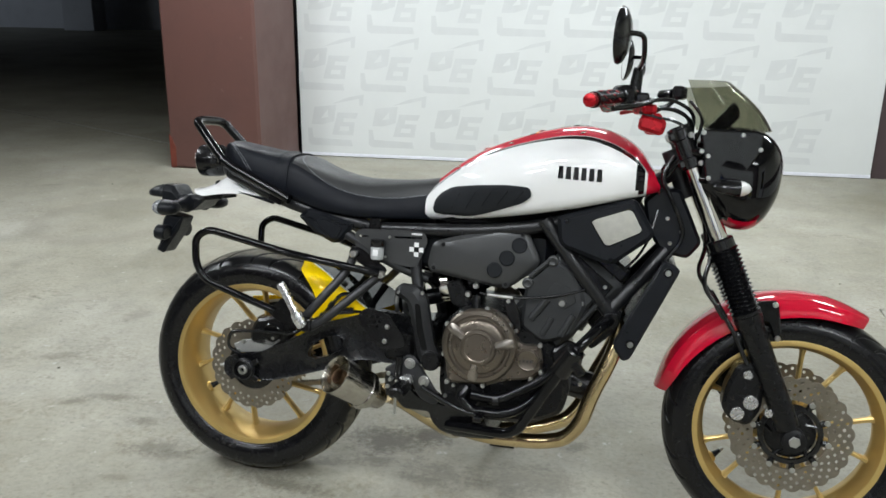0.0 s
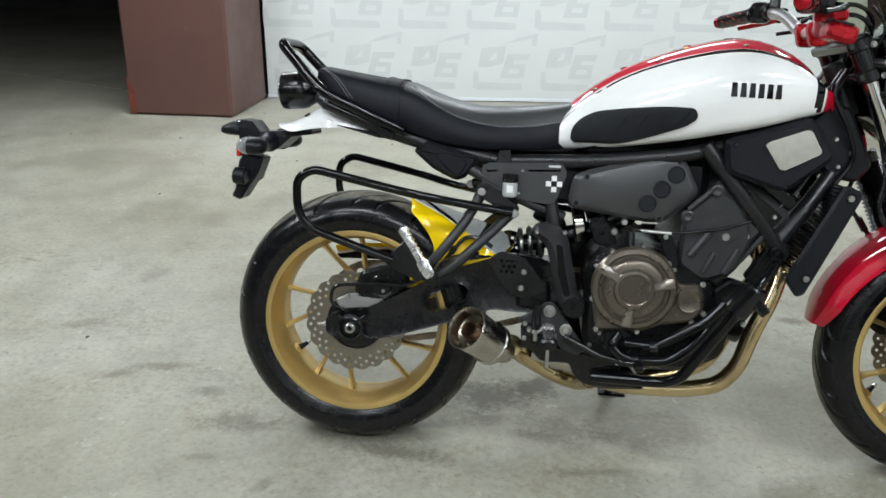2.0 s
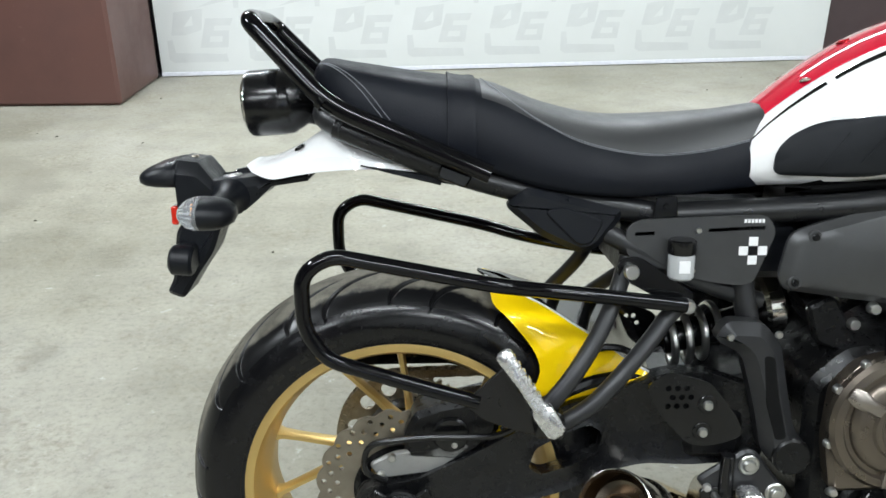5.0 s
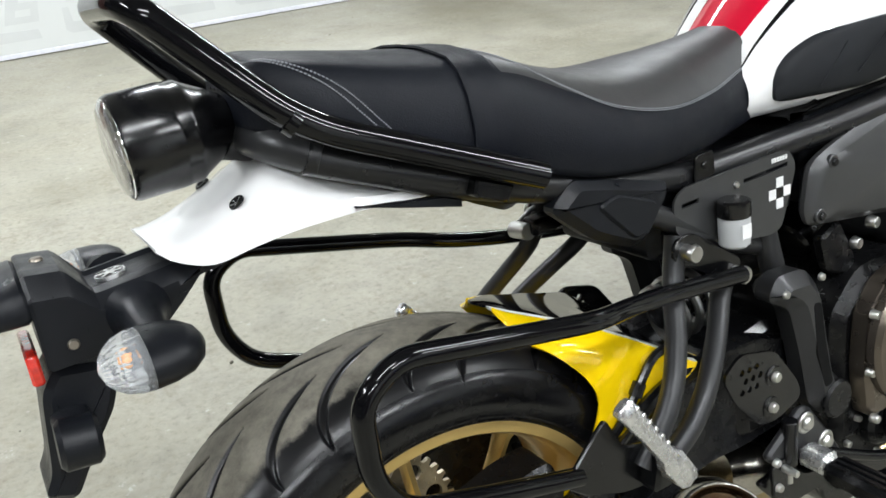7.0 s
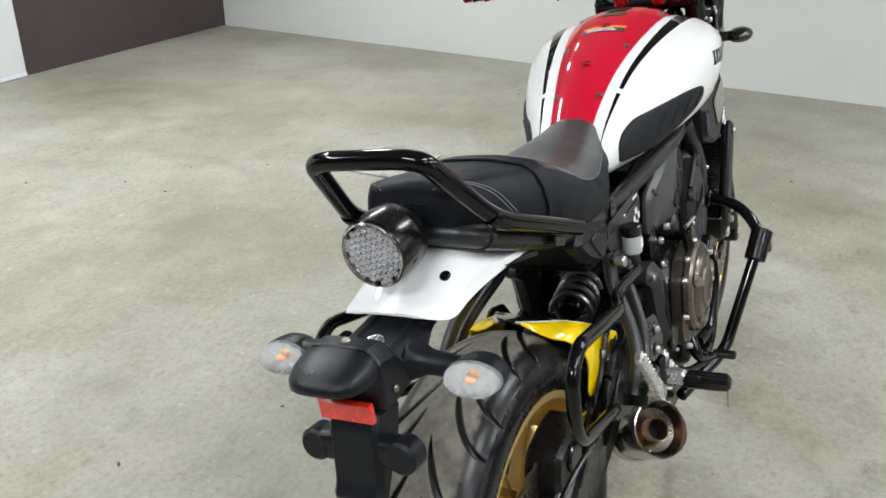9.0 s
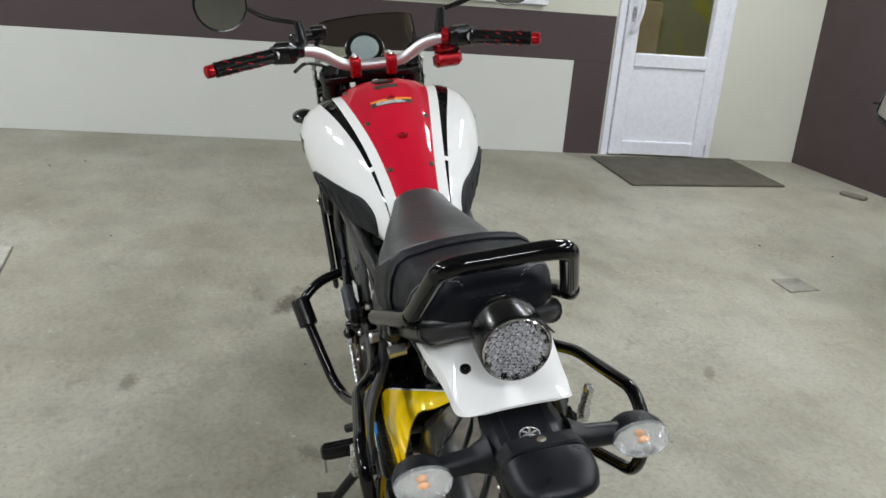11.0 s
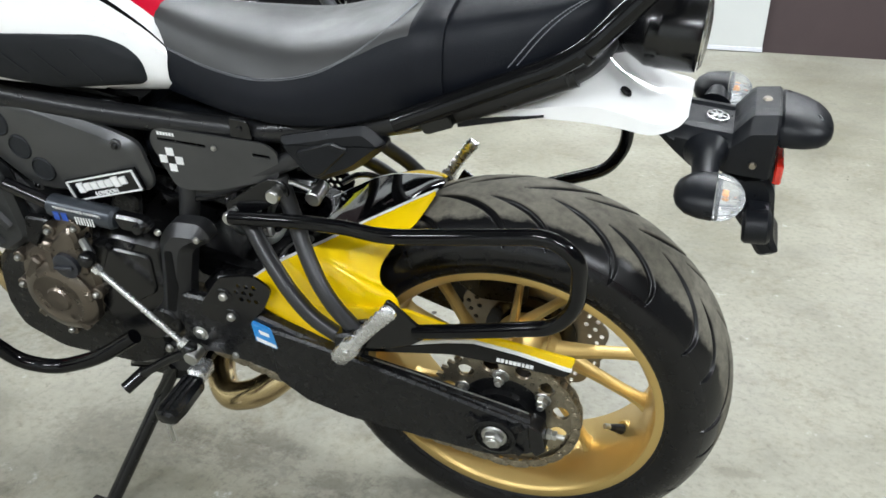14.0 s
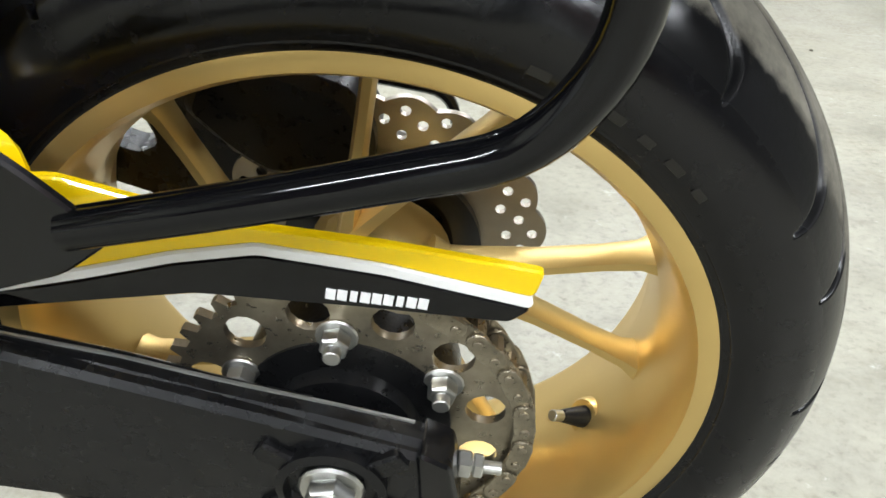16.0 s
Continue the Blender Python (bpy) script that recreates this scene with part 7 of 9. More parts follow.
# right lower hoses and water pump
pump = part("water_pump", lathe([(0.036, 0), (0.036, 0.014), (0.030, 0.020), (0.012, 0.022), (0.0, 0.022)], (0.628, -0.140, 0.330), (0, -1, 0), 28), CAST_BLACK, eng, "black water pump with hoses")
part("hose", tube([(0.628, -0.165, 0.350), (0.610, -0.178, 0.326), (0.640, -0.182, 0.298), (0.735, -0.180, 0.297), (0.797, -0.176, 0.342), (0.850, -0.165, 0.425), (0.90, -0.15, 0.47)], 0.0125, 12, 0.05), TUBE_BLACK, pump)
part("hose", tube([(0.640, -0.176, 0.336), (0.707, -0.184, 0.331), (0.817, -0.178, 0.398), (0.850, -0.168, 0.436)], 0.0125, 12, 0.05), TUBE_BLACK, pump)
for p, q in (((0.694, -0.183, 0.330), (0.712, -0.184, 0.331)), ((0.660, -0.182, 0.2975), (0.672, -0.182, 0.2972))):
    part("clamp", rod(p, q, 0.0142), SATIN_BLACK, pump)
part("horn_block", slab([(0.825, 0.462), (0.86, 0.49), (0.905, 0.478), (0.90, 0.43), (0.86, 0.405), (0.835, 0.43)], -0.125, -0.165, 0.008, 0.005), SATIN_BLACK, eng)
part("oil_filter", rod((0.845, -0.02, 0.36), (0.925, -0.02, 0.345), 0.038), SATIN_BLACK, eng)
for x, z in ((0.60, 0.330), (0.585, 0.345), (0.68, 0.280), (0.70, 0.278), (0.90, 0.385), (0.565, 0.315), (0.63, 0.275)):
    bolt((x, -0.141, z), (0, -1, 0), 0.006, 0.008, eng)
# left: generator cover, sprocket cover
GEN = [(0.780, 0.489), (0.728, 0.518), (0.690, 0.555), (0.652, 0.578), (0.630, 0.568), (0.632, 0.528), (0.636, 0.431), (0.663, 0.374), (0.722, 0.332), (0.766, 0.380), (0.798, 0.425)]
gen = part("generator_cover", slab(GEN, 0.122, 0.150, 0.018, 0.012, crown=0.010), BRONZE, eng, "bronze-grey cast generator cover")
part("cover_face", lathe([(0.066, 0.0), (0.066, 0.012), (0.060, 0.018), (0.046, 0.021), (0.042, 0.019), (0.022, 0.019), (0.019, 0.023), (0.0, 0.024)], (0.712, 0.148, 0.418), (0, 1, 0), 40), BRONZE, gen)
for x, z, a, ln in ((0.745, 0.470, 128, 0.050), (0.690, 0.375, 232, 0.040), (0.752, 0.385, 318, 0.036), (0.664, 0.430, 175, 0.034), (0.700, 0.500, 96, 0.060)):
    part("cover_rib", block(Matrix.Translation((x, 0.160, z)) @ Matrix.Rotation(-radians(a), 4, "Y"), (ln, 0.014, 0.017), 0.005), BRONZE, gen)
part("cover_step", slab([(0.700, 0.520), (0.652, 0.562), (0.640, 0.556), (0.642, 0.470), (0.690, 0.470)], 0.148, 0.164, 0.010, 0.006, crown=0.003), BRONZE, gen)
for x, z in ((0.774, 0.482), (0.692, 0.546), (0.640, 0.560), (0.643, 0.434), (0.668, 0.382), (0.722, 0.343), (0.760, 0.384), (0.788, 0.426)):
    part("cover_ear", rod((x, 0.140, z), (x, 0.157, z), 0.0105), BRONZE, gen)
    bolt((x, 0.157, z), (0, 1, 0), 0.006, 0.006, gen)
bm = lathe([(0.022, 0), (0.022, 0.010), (0.019, 0.012), (0.0, 0.012)], (0.667, 0.163, 0.495), (0, 1, 0), 28)
block(Matrix.Translation((0.667, 0.177, 0.495)) @ Matrix.Rotation(radians(8), 4, "Y"), (0.036, 0.006, 0.006), 0.002, bm)
part("filler_cap", bm, stuff("blue-black plastic", (0.02, 0.022, 0.028), 0.4), gen, "black slotted filler cap")
bm = slab([(0.505, 0.545), (0.60, 0.555), (0.655, 0.52), (0.665, 0.40), (0.63, 0.335), (0.55, 0.335), (0.51, 0.40)], 0.110, 0.142, 0.02, 0.012)
scv = part("sprocket_cover", bm, SATIN_BLACK, eng, "black front sprocket cover")
part("cover_facet", slab([(0.53, 0.52), (0.60, 0.525), (0.63, 0.47), (0.585, 0.42), (0.535, 0.45)], 0.140, 0.147, 0.012, 0.006), SATIN_BLACK, scv)
for x, z in ((0.560, 0.53), (0.600, 0.525), (0.632, 0.540)):
    bolt((x, 0.142, z), (0, 1, 0), 0.0055, 0.006, scv, CAST_BLACK)
# shift linkage
lev = part("shift_lever", tube([(0.478, 0.165, 0.362), (0.520, 0.172, 0.345), (0.575, 0.185, 0.308)], 0.0075, 10, 0.02), SATIN_BLACK, bike, "black gear lever with rubber toe piece")
part("toe_piece", tube([(0.577, 0.178, 0.306), (0.598, 0.210, 0.290)], 0.0105, 12, 0), SATIN_BLACK, lev)
part("shift_rod", tube([(0.612, 0.172, 0.505), (0.488, 0.172, 0.378)], 0.0048, 10, 0), ALU, lev, "silver shift rod")
for p in ((0.622, 0.170, 0.516), (0.482, 0.172, 0.371)):
    bm = bmesh.new()
    bmesh.ops.create_uvsphere(bm, u_segments=14, v_segments=10, radius=0.0135, matrix=Matrix.Translation(p))
    part("rod_end", bm, SATIN_BLACK, lev)
for a, b in (((0.612, 0.172, 0.505), (0.604, 0.172, 0.497)), ((0.488, 0.172, 0.378), (0.496, 0.172, 0.386))):
    part("lock_nut", rod(a, b, 0.0085, n=6), ALU, lev)
part("pivot_bolt", rod((0.475, 0.160, 0.363), (0.475, 0.186, 0.363), 0.012), BOLT_STEEL, lev)
part("shift_arm", tube([(0.622, 0.160, 0.516), (0.640, 0.150, 0.535)], 0.007, 8, 0), BOLT_STEEL, lev)
# right brake pedal
ped = part("brake_pedal", tube([(0.505, -0.158, 0.335), (0.585, -0.172, 0.300), (0.640, -0.185, 0.290), (0.665, -0.205, 0.295)], 0.0075, 10, 0.03), SATIN_BLACK, bike, "black rear brake pedal")
part("pedal_pad", block(Matrix.Translation((0.668, -0.222, 0.297)), (0.020, 0.05, 0.014), 0.004), SATIN_BLACK, ped)
part("master_cylinder", rod((0.442, -0.150, 0.405), (0.440, -0.150, 0.345), 0.010), SATIN_BLACK, ped)
part("push_rod", rod((0.440, -0.150, 0.345), (0.440, -0.150, 0.318), 0.005), BOLT_STEEL, ped)
# side stand
st = part("side_stand", tube([(0.560, 0.118, 0.290), (0.575, 0.145, 0.245), (0.655, 0.272, 0.058)], 0.012, 12, 0.03), SATIN_BLACK, bike, "black steel side stand, folded out")
part("stand_foot", block(Matrix.Translation((0.662, 0.285, 0.0525)) @ pose(0, 0, 0, LEAN, 0, 0), (0.075, 0.05, 0.008), 0.003), SATIN_BLACK, st)
part("stand_bracket", slab([(0.50, 0.335), (0.555, 0.335), (0.595, 0.285), (0.575, 0.245), (0.540, 0.250), (0.51, 0.29)], 0.118, 0.135, 0.012, 0.005), CAST_BLACK, st)
part("pivot_bolt", rod((0.556, 0.132, 0.292), (0.556, 0.150, 0.292), 0.012), SATIN_BLACK, st)
bolt((0.553, 0.136, 0.325), (0, 1, 0), 0.008, 0.006, st)
part("spring", tube([(0.545, 0.152, 0.30), (0.585, 0.165, 0.235)], 0.006, 8, 0), SATIN_BLACK, st)
# performance damper along the left
A, B = Vector((0.665, 0.158, 0.600)), Vector((0.552, 0.158, 0.592))
dmp = part("frame_damper", rod(A, B, 0.0165, bevel=0.004), stuff("grey-blue damper paint", (0.045, 0.052, 0.062), 0.35, metal=0.4), bike, "grey frame damper with blue and white print")
part("damper_rod", tube([A, (0.74, 0.150, 0.615), (0.845, 0.142, 0.640)], 0.010, 10, 0.03), SATIN_BLACK, dmp)
part("damper_eye", slab([(0.553, 0.605), (0.545, 0.579), (0.505, 0.577), (0.492, 0.590), (0.505, 0.603)], 0.148, 0.168, 0.008, 0.004), SATIN_BLACK, dmp)
bolt((0.510, 0.168, 0.590), (0, 1, 0), 0.010, 0.008, dmp, SATIN_BLACK)
bolt((0.845, 0.150, 0.641), (0, 1, 0), 0.009, 0.008, dmp, SATIN_BLACK)


def lettering(name, text, size, m, mat, parent, depth=0.0003):
    cu = bpy.data.curves.new(name, "FONT")
    cu.body, cu.size, cu.extrude, cu.align_x = text, size, depth, "CENTER"
    tmp = bpy.data.objects.new(name, cu)
    me = bpy.data.meshes.new_from_object(tmp)
    bpy.data.objects.remove(tmp)
    me.transform(m)
    me.materials.append(mat)
    ob = new(name, me)
    ob.parent = parent
    return ob


side_l = Matrix.Translation((0.606, 0.1740, 0.603)) @ Matrix(((-1, 0, -0.06, 0), (0, 0.25, 1, 0), (-0.06, 1, -0.25, 0), (0, 0, 0, 1)))
lettering("damper_print", "PERFORMANCE DAMPER", 0.0072, side_l, WHITE_PRINT, dmp)
for k in range(2):
    part("blue_mark", block(Matrix.Translation((0.644 - 0.014 * k, 0.1745, 0.593)), (0.010, 0.0012, 0.014), 0.0003), BLUE_PRINT, dmp)
for k in range(7):
    part("print_bar", block(Matrix.Translation((0.611 - 0.0048 * k, 0.1745, 0.590)), (0.0022, 0.0012, 0.013), 0.0002), WHITE_PRINT, dmp)
# badge on the left cover
bx = Matrix.Translation((0.571, 0.1412, 0.636)) @ Matrix.Rotation(radians(17), 4, "Y") @ Matrix.Diagonal((-1.16, 4, 1.04, 1))
badge = part("badge", block(bx, (0.116, 0.0012, 0.034), 0.0004), PAINT_BLACK, bike, "black badge with white frame and marks")
for m, sz in ((pose(0, 0.0008, 0.0145), (0.110, 0.001, 0.0018)), (pose(0, 0.0008, -0.0145), (0.110, 0.001, 0.0018)), (pose(0.0545, 0.0008, 0), (0.0018, 0.001, 0.0305)), (pose(-0.0545, 0.0008, 0), (0.0018, 0.001, 0.0305))):
    part("badge_frame", block(bx @ m, sz, 0.0002), WHITE_PRINT, badge)
for k in range(7):
    part("badge_bar", block(bx @ pose(-0.036 + 0.0118 * k, 0.0008, 0.003), (0.0092, 0.001, 0.015 if k in (0, 5) else 0.011), 0.0002), WHITE_PRINT, badge)
lettering("badge_word", "LONDON", 0.0085, bx @ Matrix(((1, 0, 0, 0), (0, 0, 1, 0.0008), (0, 1, 0, -0.0125), (0, 0, 0, 1))), WHITE_PRINT, badge)
# horn
hn = part("horn", lathe([(0.0, 0.02), (0.012, 0.022), (0.030, 0.016), (0.036, 0.008), (0.036, 0.0), (0.0, -0.004)], (0.875, 0.115, 0.525), (-0.2, 1, 0.1), 28), SATIN_BLACK, bike, "round black horn")

# ---- shock absorber ----
coil = [(0.385 + 0.075 * t, 0.038 * math.cos(t * 2 * math.pi * 3.5), 0.512 + 0.020 * t + 0.038 * math.sin(t * 2 * math.pi * 3.5)) for t in np.linspace(0, 1, 90)]
sh = part("shock_absorber", rod((0.385, 0, 0.514), (0.56, 0, 0.560), 0.022), SATIN_BLACK, bike, "rear shock with silver coil spring")
part("coil_spring", tube(coil, 0.0058, 8, 0), BOLT_STEEL, sh, "silver coil spring")
part("collar", rod((0.515, -0.02, 0.575), (0.545, -0.02, 0.58), 0.046), CHROME, sh, "polished collar")
part("inner_guard", slab([(0.27, 0.46), (0.33, 0.48), (0.40, 0.47), (0.52, 0.49), (0.52, 0.43), (0.40, 0.41)], -0.07, 0.07, 0.02, 0.01), SATIN_BLACK, bike, "black inner splash guard")
part("battery_box", block(Matrix.Translation((0.42, 0, 0.675)), (0.24, 0.17, 0.09), 0.012), PLASTIC, bike, "black battery box under the seat")
part("airbox", block(Matrix.Translation((0.68, 0, 0.69)), (0.26, 0.20, 0.12), 0.02), PLASTIC, bike, "black air box")
# wiring and latch seen under the seat on the left
lt = part("seat_lock", rod((0.258, 0.085, 0.648), (0.258, 0.118, 0.645), 0.011), BOLT_STEEL, bike, "steel helmet lock")
part("lock_body", block(Matrix.Translation((0.285, 0.09, 0.652)), (0.05, 0.03, 0.022), 0.005), SATIN_BLACK, lt)
part("lock_hook", tube([(0.262, 0.11, 0.655), (0.29, 0.115, 0.668), (0.315, 0.112, 0.655), (0.30, 0.11, 0.643)], 0.0035, 8, 0.01), BOLT_STEEL, lt)
for k, y in enumerate((-0.03, 0.02, 0.05)):
    part("cable", tube([(0.30, y, 0.70), (0.40, y + 0.06, 0.62), (0.50, y + 0.05, 0.60), (0.60, y, 0.62)], 0.005, 8, 0.05), SATIN_BLACK, lt)

# ---- exhaust ----
ex = part("exhaust_header", tube([(0.955, -0.062, 0.585), (0.985, -0.085, 0.50), (0.965, -0.100, 0.435), (0.930, -0.105, 0.355), (0.908, -0.105, 0.275), (0.870, -0.100, 0.225), (0.80, -0.088, 0.205), (0.66, -0.070, 0.195), (0.57, -0.050, 0.205)], 0.0195, 16, 0.07, steps=8), BRONZE_PIPE, bike, "heat-tinted steel exhaust header")
part("header_pipe", tube([(0.955, 0.062, 0.585), (0.985, 0.075, 0.50), (0.965, 0.080, 0.435), (0.925, 0.075, 0.355), (0.90, 0.065, 0.275), (0.86, 0.05, 0.225), (0.78, 0.02, 0.205), (0.66, -0.02, 0.195), (0.57, -0.035, 0.205)], 0.0195, 16, 0.07, steps=8), BRONZE_PIPE, ex)
part("weld_ring", rod((0.742, -0.080, 0.200), (0.750, -0.0805, 0.201), 0.0212), BRONZE_PIPE, ex)
part("collector", tube([(0.58, -0.045, 0.222), (0.50, -0.035, 0.255), (0.44, -0.03, 0.270)], 0.042, 20, 0.06, radii=[0.030, 0.040, 0.036]), CAN_STEEL, ex)
part("link_pipe", tube([(0.58, -0.04, 0.200), (0.560, 0.03, 0.166), (0.515, 0.075, 0.160), (0.445, 0.078, 0.192), (0.392, 0.045, 0.235), (0.372, -0.020, 0.262), (0.385, -0.080, 0.282)], 0.0260, 18, 0.05, steps=8), BRONZE_PIPE, ex, "heat-tinted link pipe")
mt = Vector((0.282, -0.188, 0.350))
SLIM = lambda prof: [(r * 0.93, h) for r, h in prof]
md = Vector((0.52, 0.67, -0.52)).normalized()
can = part("silencer", lathe(SLIM([(0.0505, 0.006), (0.0535, 0.0), (0.0555, 0.0006), (0.0562, 0.004), (0.0540, 0.055), (0.0505, 0.088), (0.0535, 0.094), (0.0535, 0.114), (0.049, 0.124), (0.036, 0.144), (0.030, 0.170)]), mt, md, 48), CAN_STEEL, bike, "short polished steel silencer")
part("inner_cone", lathe(SLIM([(0.0525, 0.002), (0.047, 0.014), (0.030, 0.052)]), mt, md, 48), stuff("browned polished steel", (0.28, 0.25, 0.205), 0.15, metal=1.0), can, "browned inner cone")
part("inner_baffle", lathe(SLIM([(0.020, 0.010), (0.0215, 0.009), (0.0225, 0.012), (0.0225, 0.05), (0.0190, 0.05), (0.0190, 0.012)]), mt, md, 28, closed=True), stuff("dark brown steel", (0.16, 0.10, 0.06), 0.35, metal=0.9), can, "dark brown baffle tube")
part("baffle_plate", lathe(SLIM([(0.046, 0.024), (0.0205, 0.034)]), mt, md, 28), stuff("straw-tinted steel", (0.26, 0.23, 0.18), 0.22, metal=1.0), can)
# near-black disc that paints the shade down the tube
part("bore", lathe(SLIM([(0.0195, 0.020), (0.0190, 0.046), (0.0, 0.047)]), mt, md, 28), stuff("painted bore shade", (0.006, 0.006, 0.006), 0.9), can, "near-black disc for the shaded bore")
part("can_clamp", lathe(SLIM([(0.0540, 0.095), (0.0565, 0.097), (0.0565, 0.111), (0.0540, 0.113)]), mt, md, 40), CAN_STEEL, can)
part("can_bracket", slab([(0.405, 0.355), (0.43, 0.36), (0.435, 0.30), (0.41, 0.30)], -0.148, -0.154, 0.005, 0.001), SATIN_BLACK, can)
bolt((0.415, -0.154, 0.325), (0, -1, 0), 0.0065, 0.006, can)
bolt((0.425, -0.154, 0.348), (0, -1, 0), 0.006, 0.02, can)
part("guard_bracket", slab([(0.401, 0.323), (0.454, 0.264), (0.523, 0.264), (0.529, 0.241), (0.549, 0.220), (0.581, 0.212), (0.640, 0.212), (0.640, 0.285), (0.558, 0.288), (0.490, 0.302), (0.460, 0.332)], -0.126, -0.136, 0.012, 0.003), SATIN_BLACK, bike, "black lower engine bracket")
part("belly_pan", slab([(0.52, 0.26), (0.55, 0.215), (0.60, 0.205), (0.70, 0.21), (0.66, 0.265)], -0.135, 0.10, 0.014, 0.008), SATIN_BLACK, bike, "black sump guard")

# ---- crash bars ----


def crash_bar(s):
    endz = 0.241
    mx, mz = (0.965, 0.552) if s < 0 else (0.940, 0.538)
    pts = [(mx, 0.125, mz), (mx - 0.027, 0.215, mz - 0.007), (0.885, 0.272, 0.492), (0.764, 0.210, 0.273), (0.730, 0.196, 0.254), (0.575, 0.150, endz)]
    if s > 0:
        pts = pts[:3] + [(0.782, 0.224, 0.316), (0.735, 0.204, 0.296), (0.655, 0.187, 0.322), (0.585, 0.168, 0.370)]
    cb = part("crash_bar", tube([(x, s * y, z) for x, y, z in pts], 0.0125, 14, 0.06, steps=8), TUBE_BLACK, bike, "glossy black tubular crash bar")
    a, b = Vector((0.892, s * 0.273, 0.500)), Vector((0.855, s * 0.259, 0.438))
    part("clamp_joint", rod(a, b, 0.0235, bevel=0.004), SATIN_BLACK, cb, "black clamp joint")
    part("clamp_lug", block(Matrix.Translation(a.lerp(b, 0.5) + Vector((0.018, s * 0.012, 0))) @ Matrix.Rotation(radians(-37), 4, "Y"), (0.022, 0.022, 0.060), 0.004), SATIN_BLACK, cb)
    part("top_mount", rod((mx - 0.003, s * 0.10, mz + 0.002), (mx - 0.003, s * 0.150, mz - 0.002), 0.021), SATIN_BLACK, cb)
    bolt((mx - 0.003, s * 0.150, mz - 0.002), (0, s, 0), 0.010, 0.006, cb, SATIN_BLACK)


both(crash_bar)

# ---- front wheel and fork ----
front = wheel("front_wheel", FA, 0.052, 10, 69, 0.0)
P_FRONT = [(0.2215, -0.046), (0.2265, -0.053), (0.245, -0.060), (0.262, -0.0595), (0.278, -0.052), (0.290, -0.038), (0.2975, -0.019), (0.300, 0.0), (0.2975, 0.019), (0.290, 0.038), (0.278, 0.052), (0.262, 0.0595), (0.245, 0.060), (0.2265, 0.053), (0.2215, 0.046)]
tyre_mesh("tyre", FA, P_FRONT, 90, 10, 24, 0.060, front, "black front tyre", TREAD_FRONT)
head, foot = Vector((1.083, 0, 1.012)), Vector((1.398, 0, 0.312))
fd = (foot - head).normalized()


def fork_at(t, y):
    p = head.lerp(foot, t)
    return Vector((p.x, y, p.z))


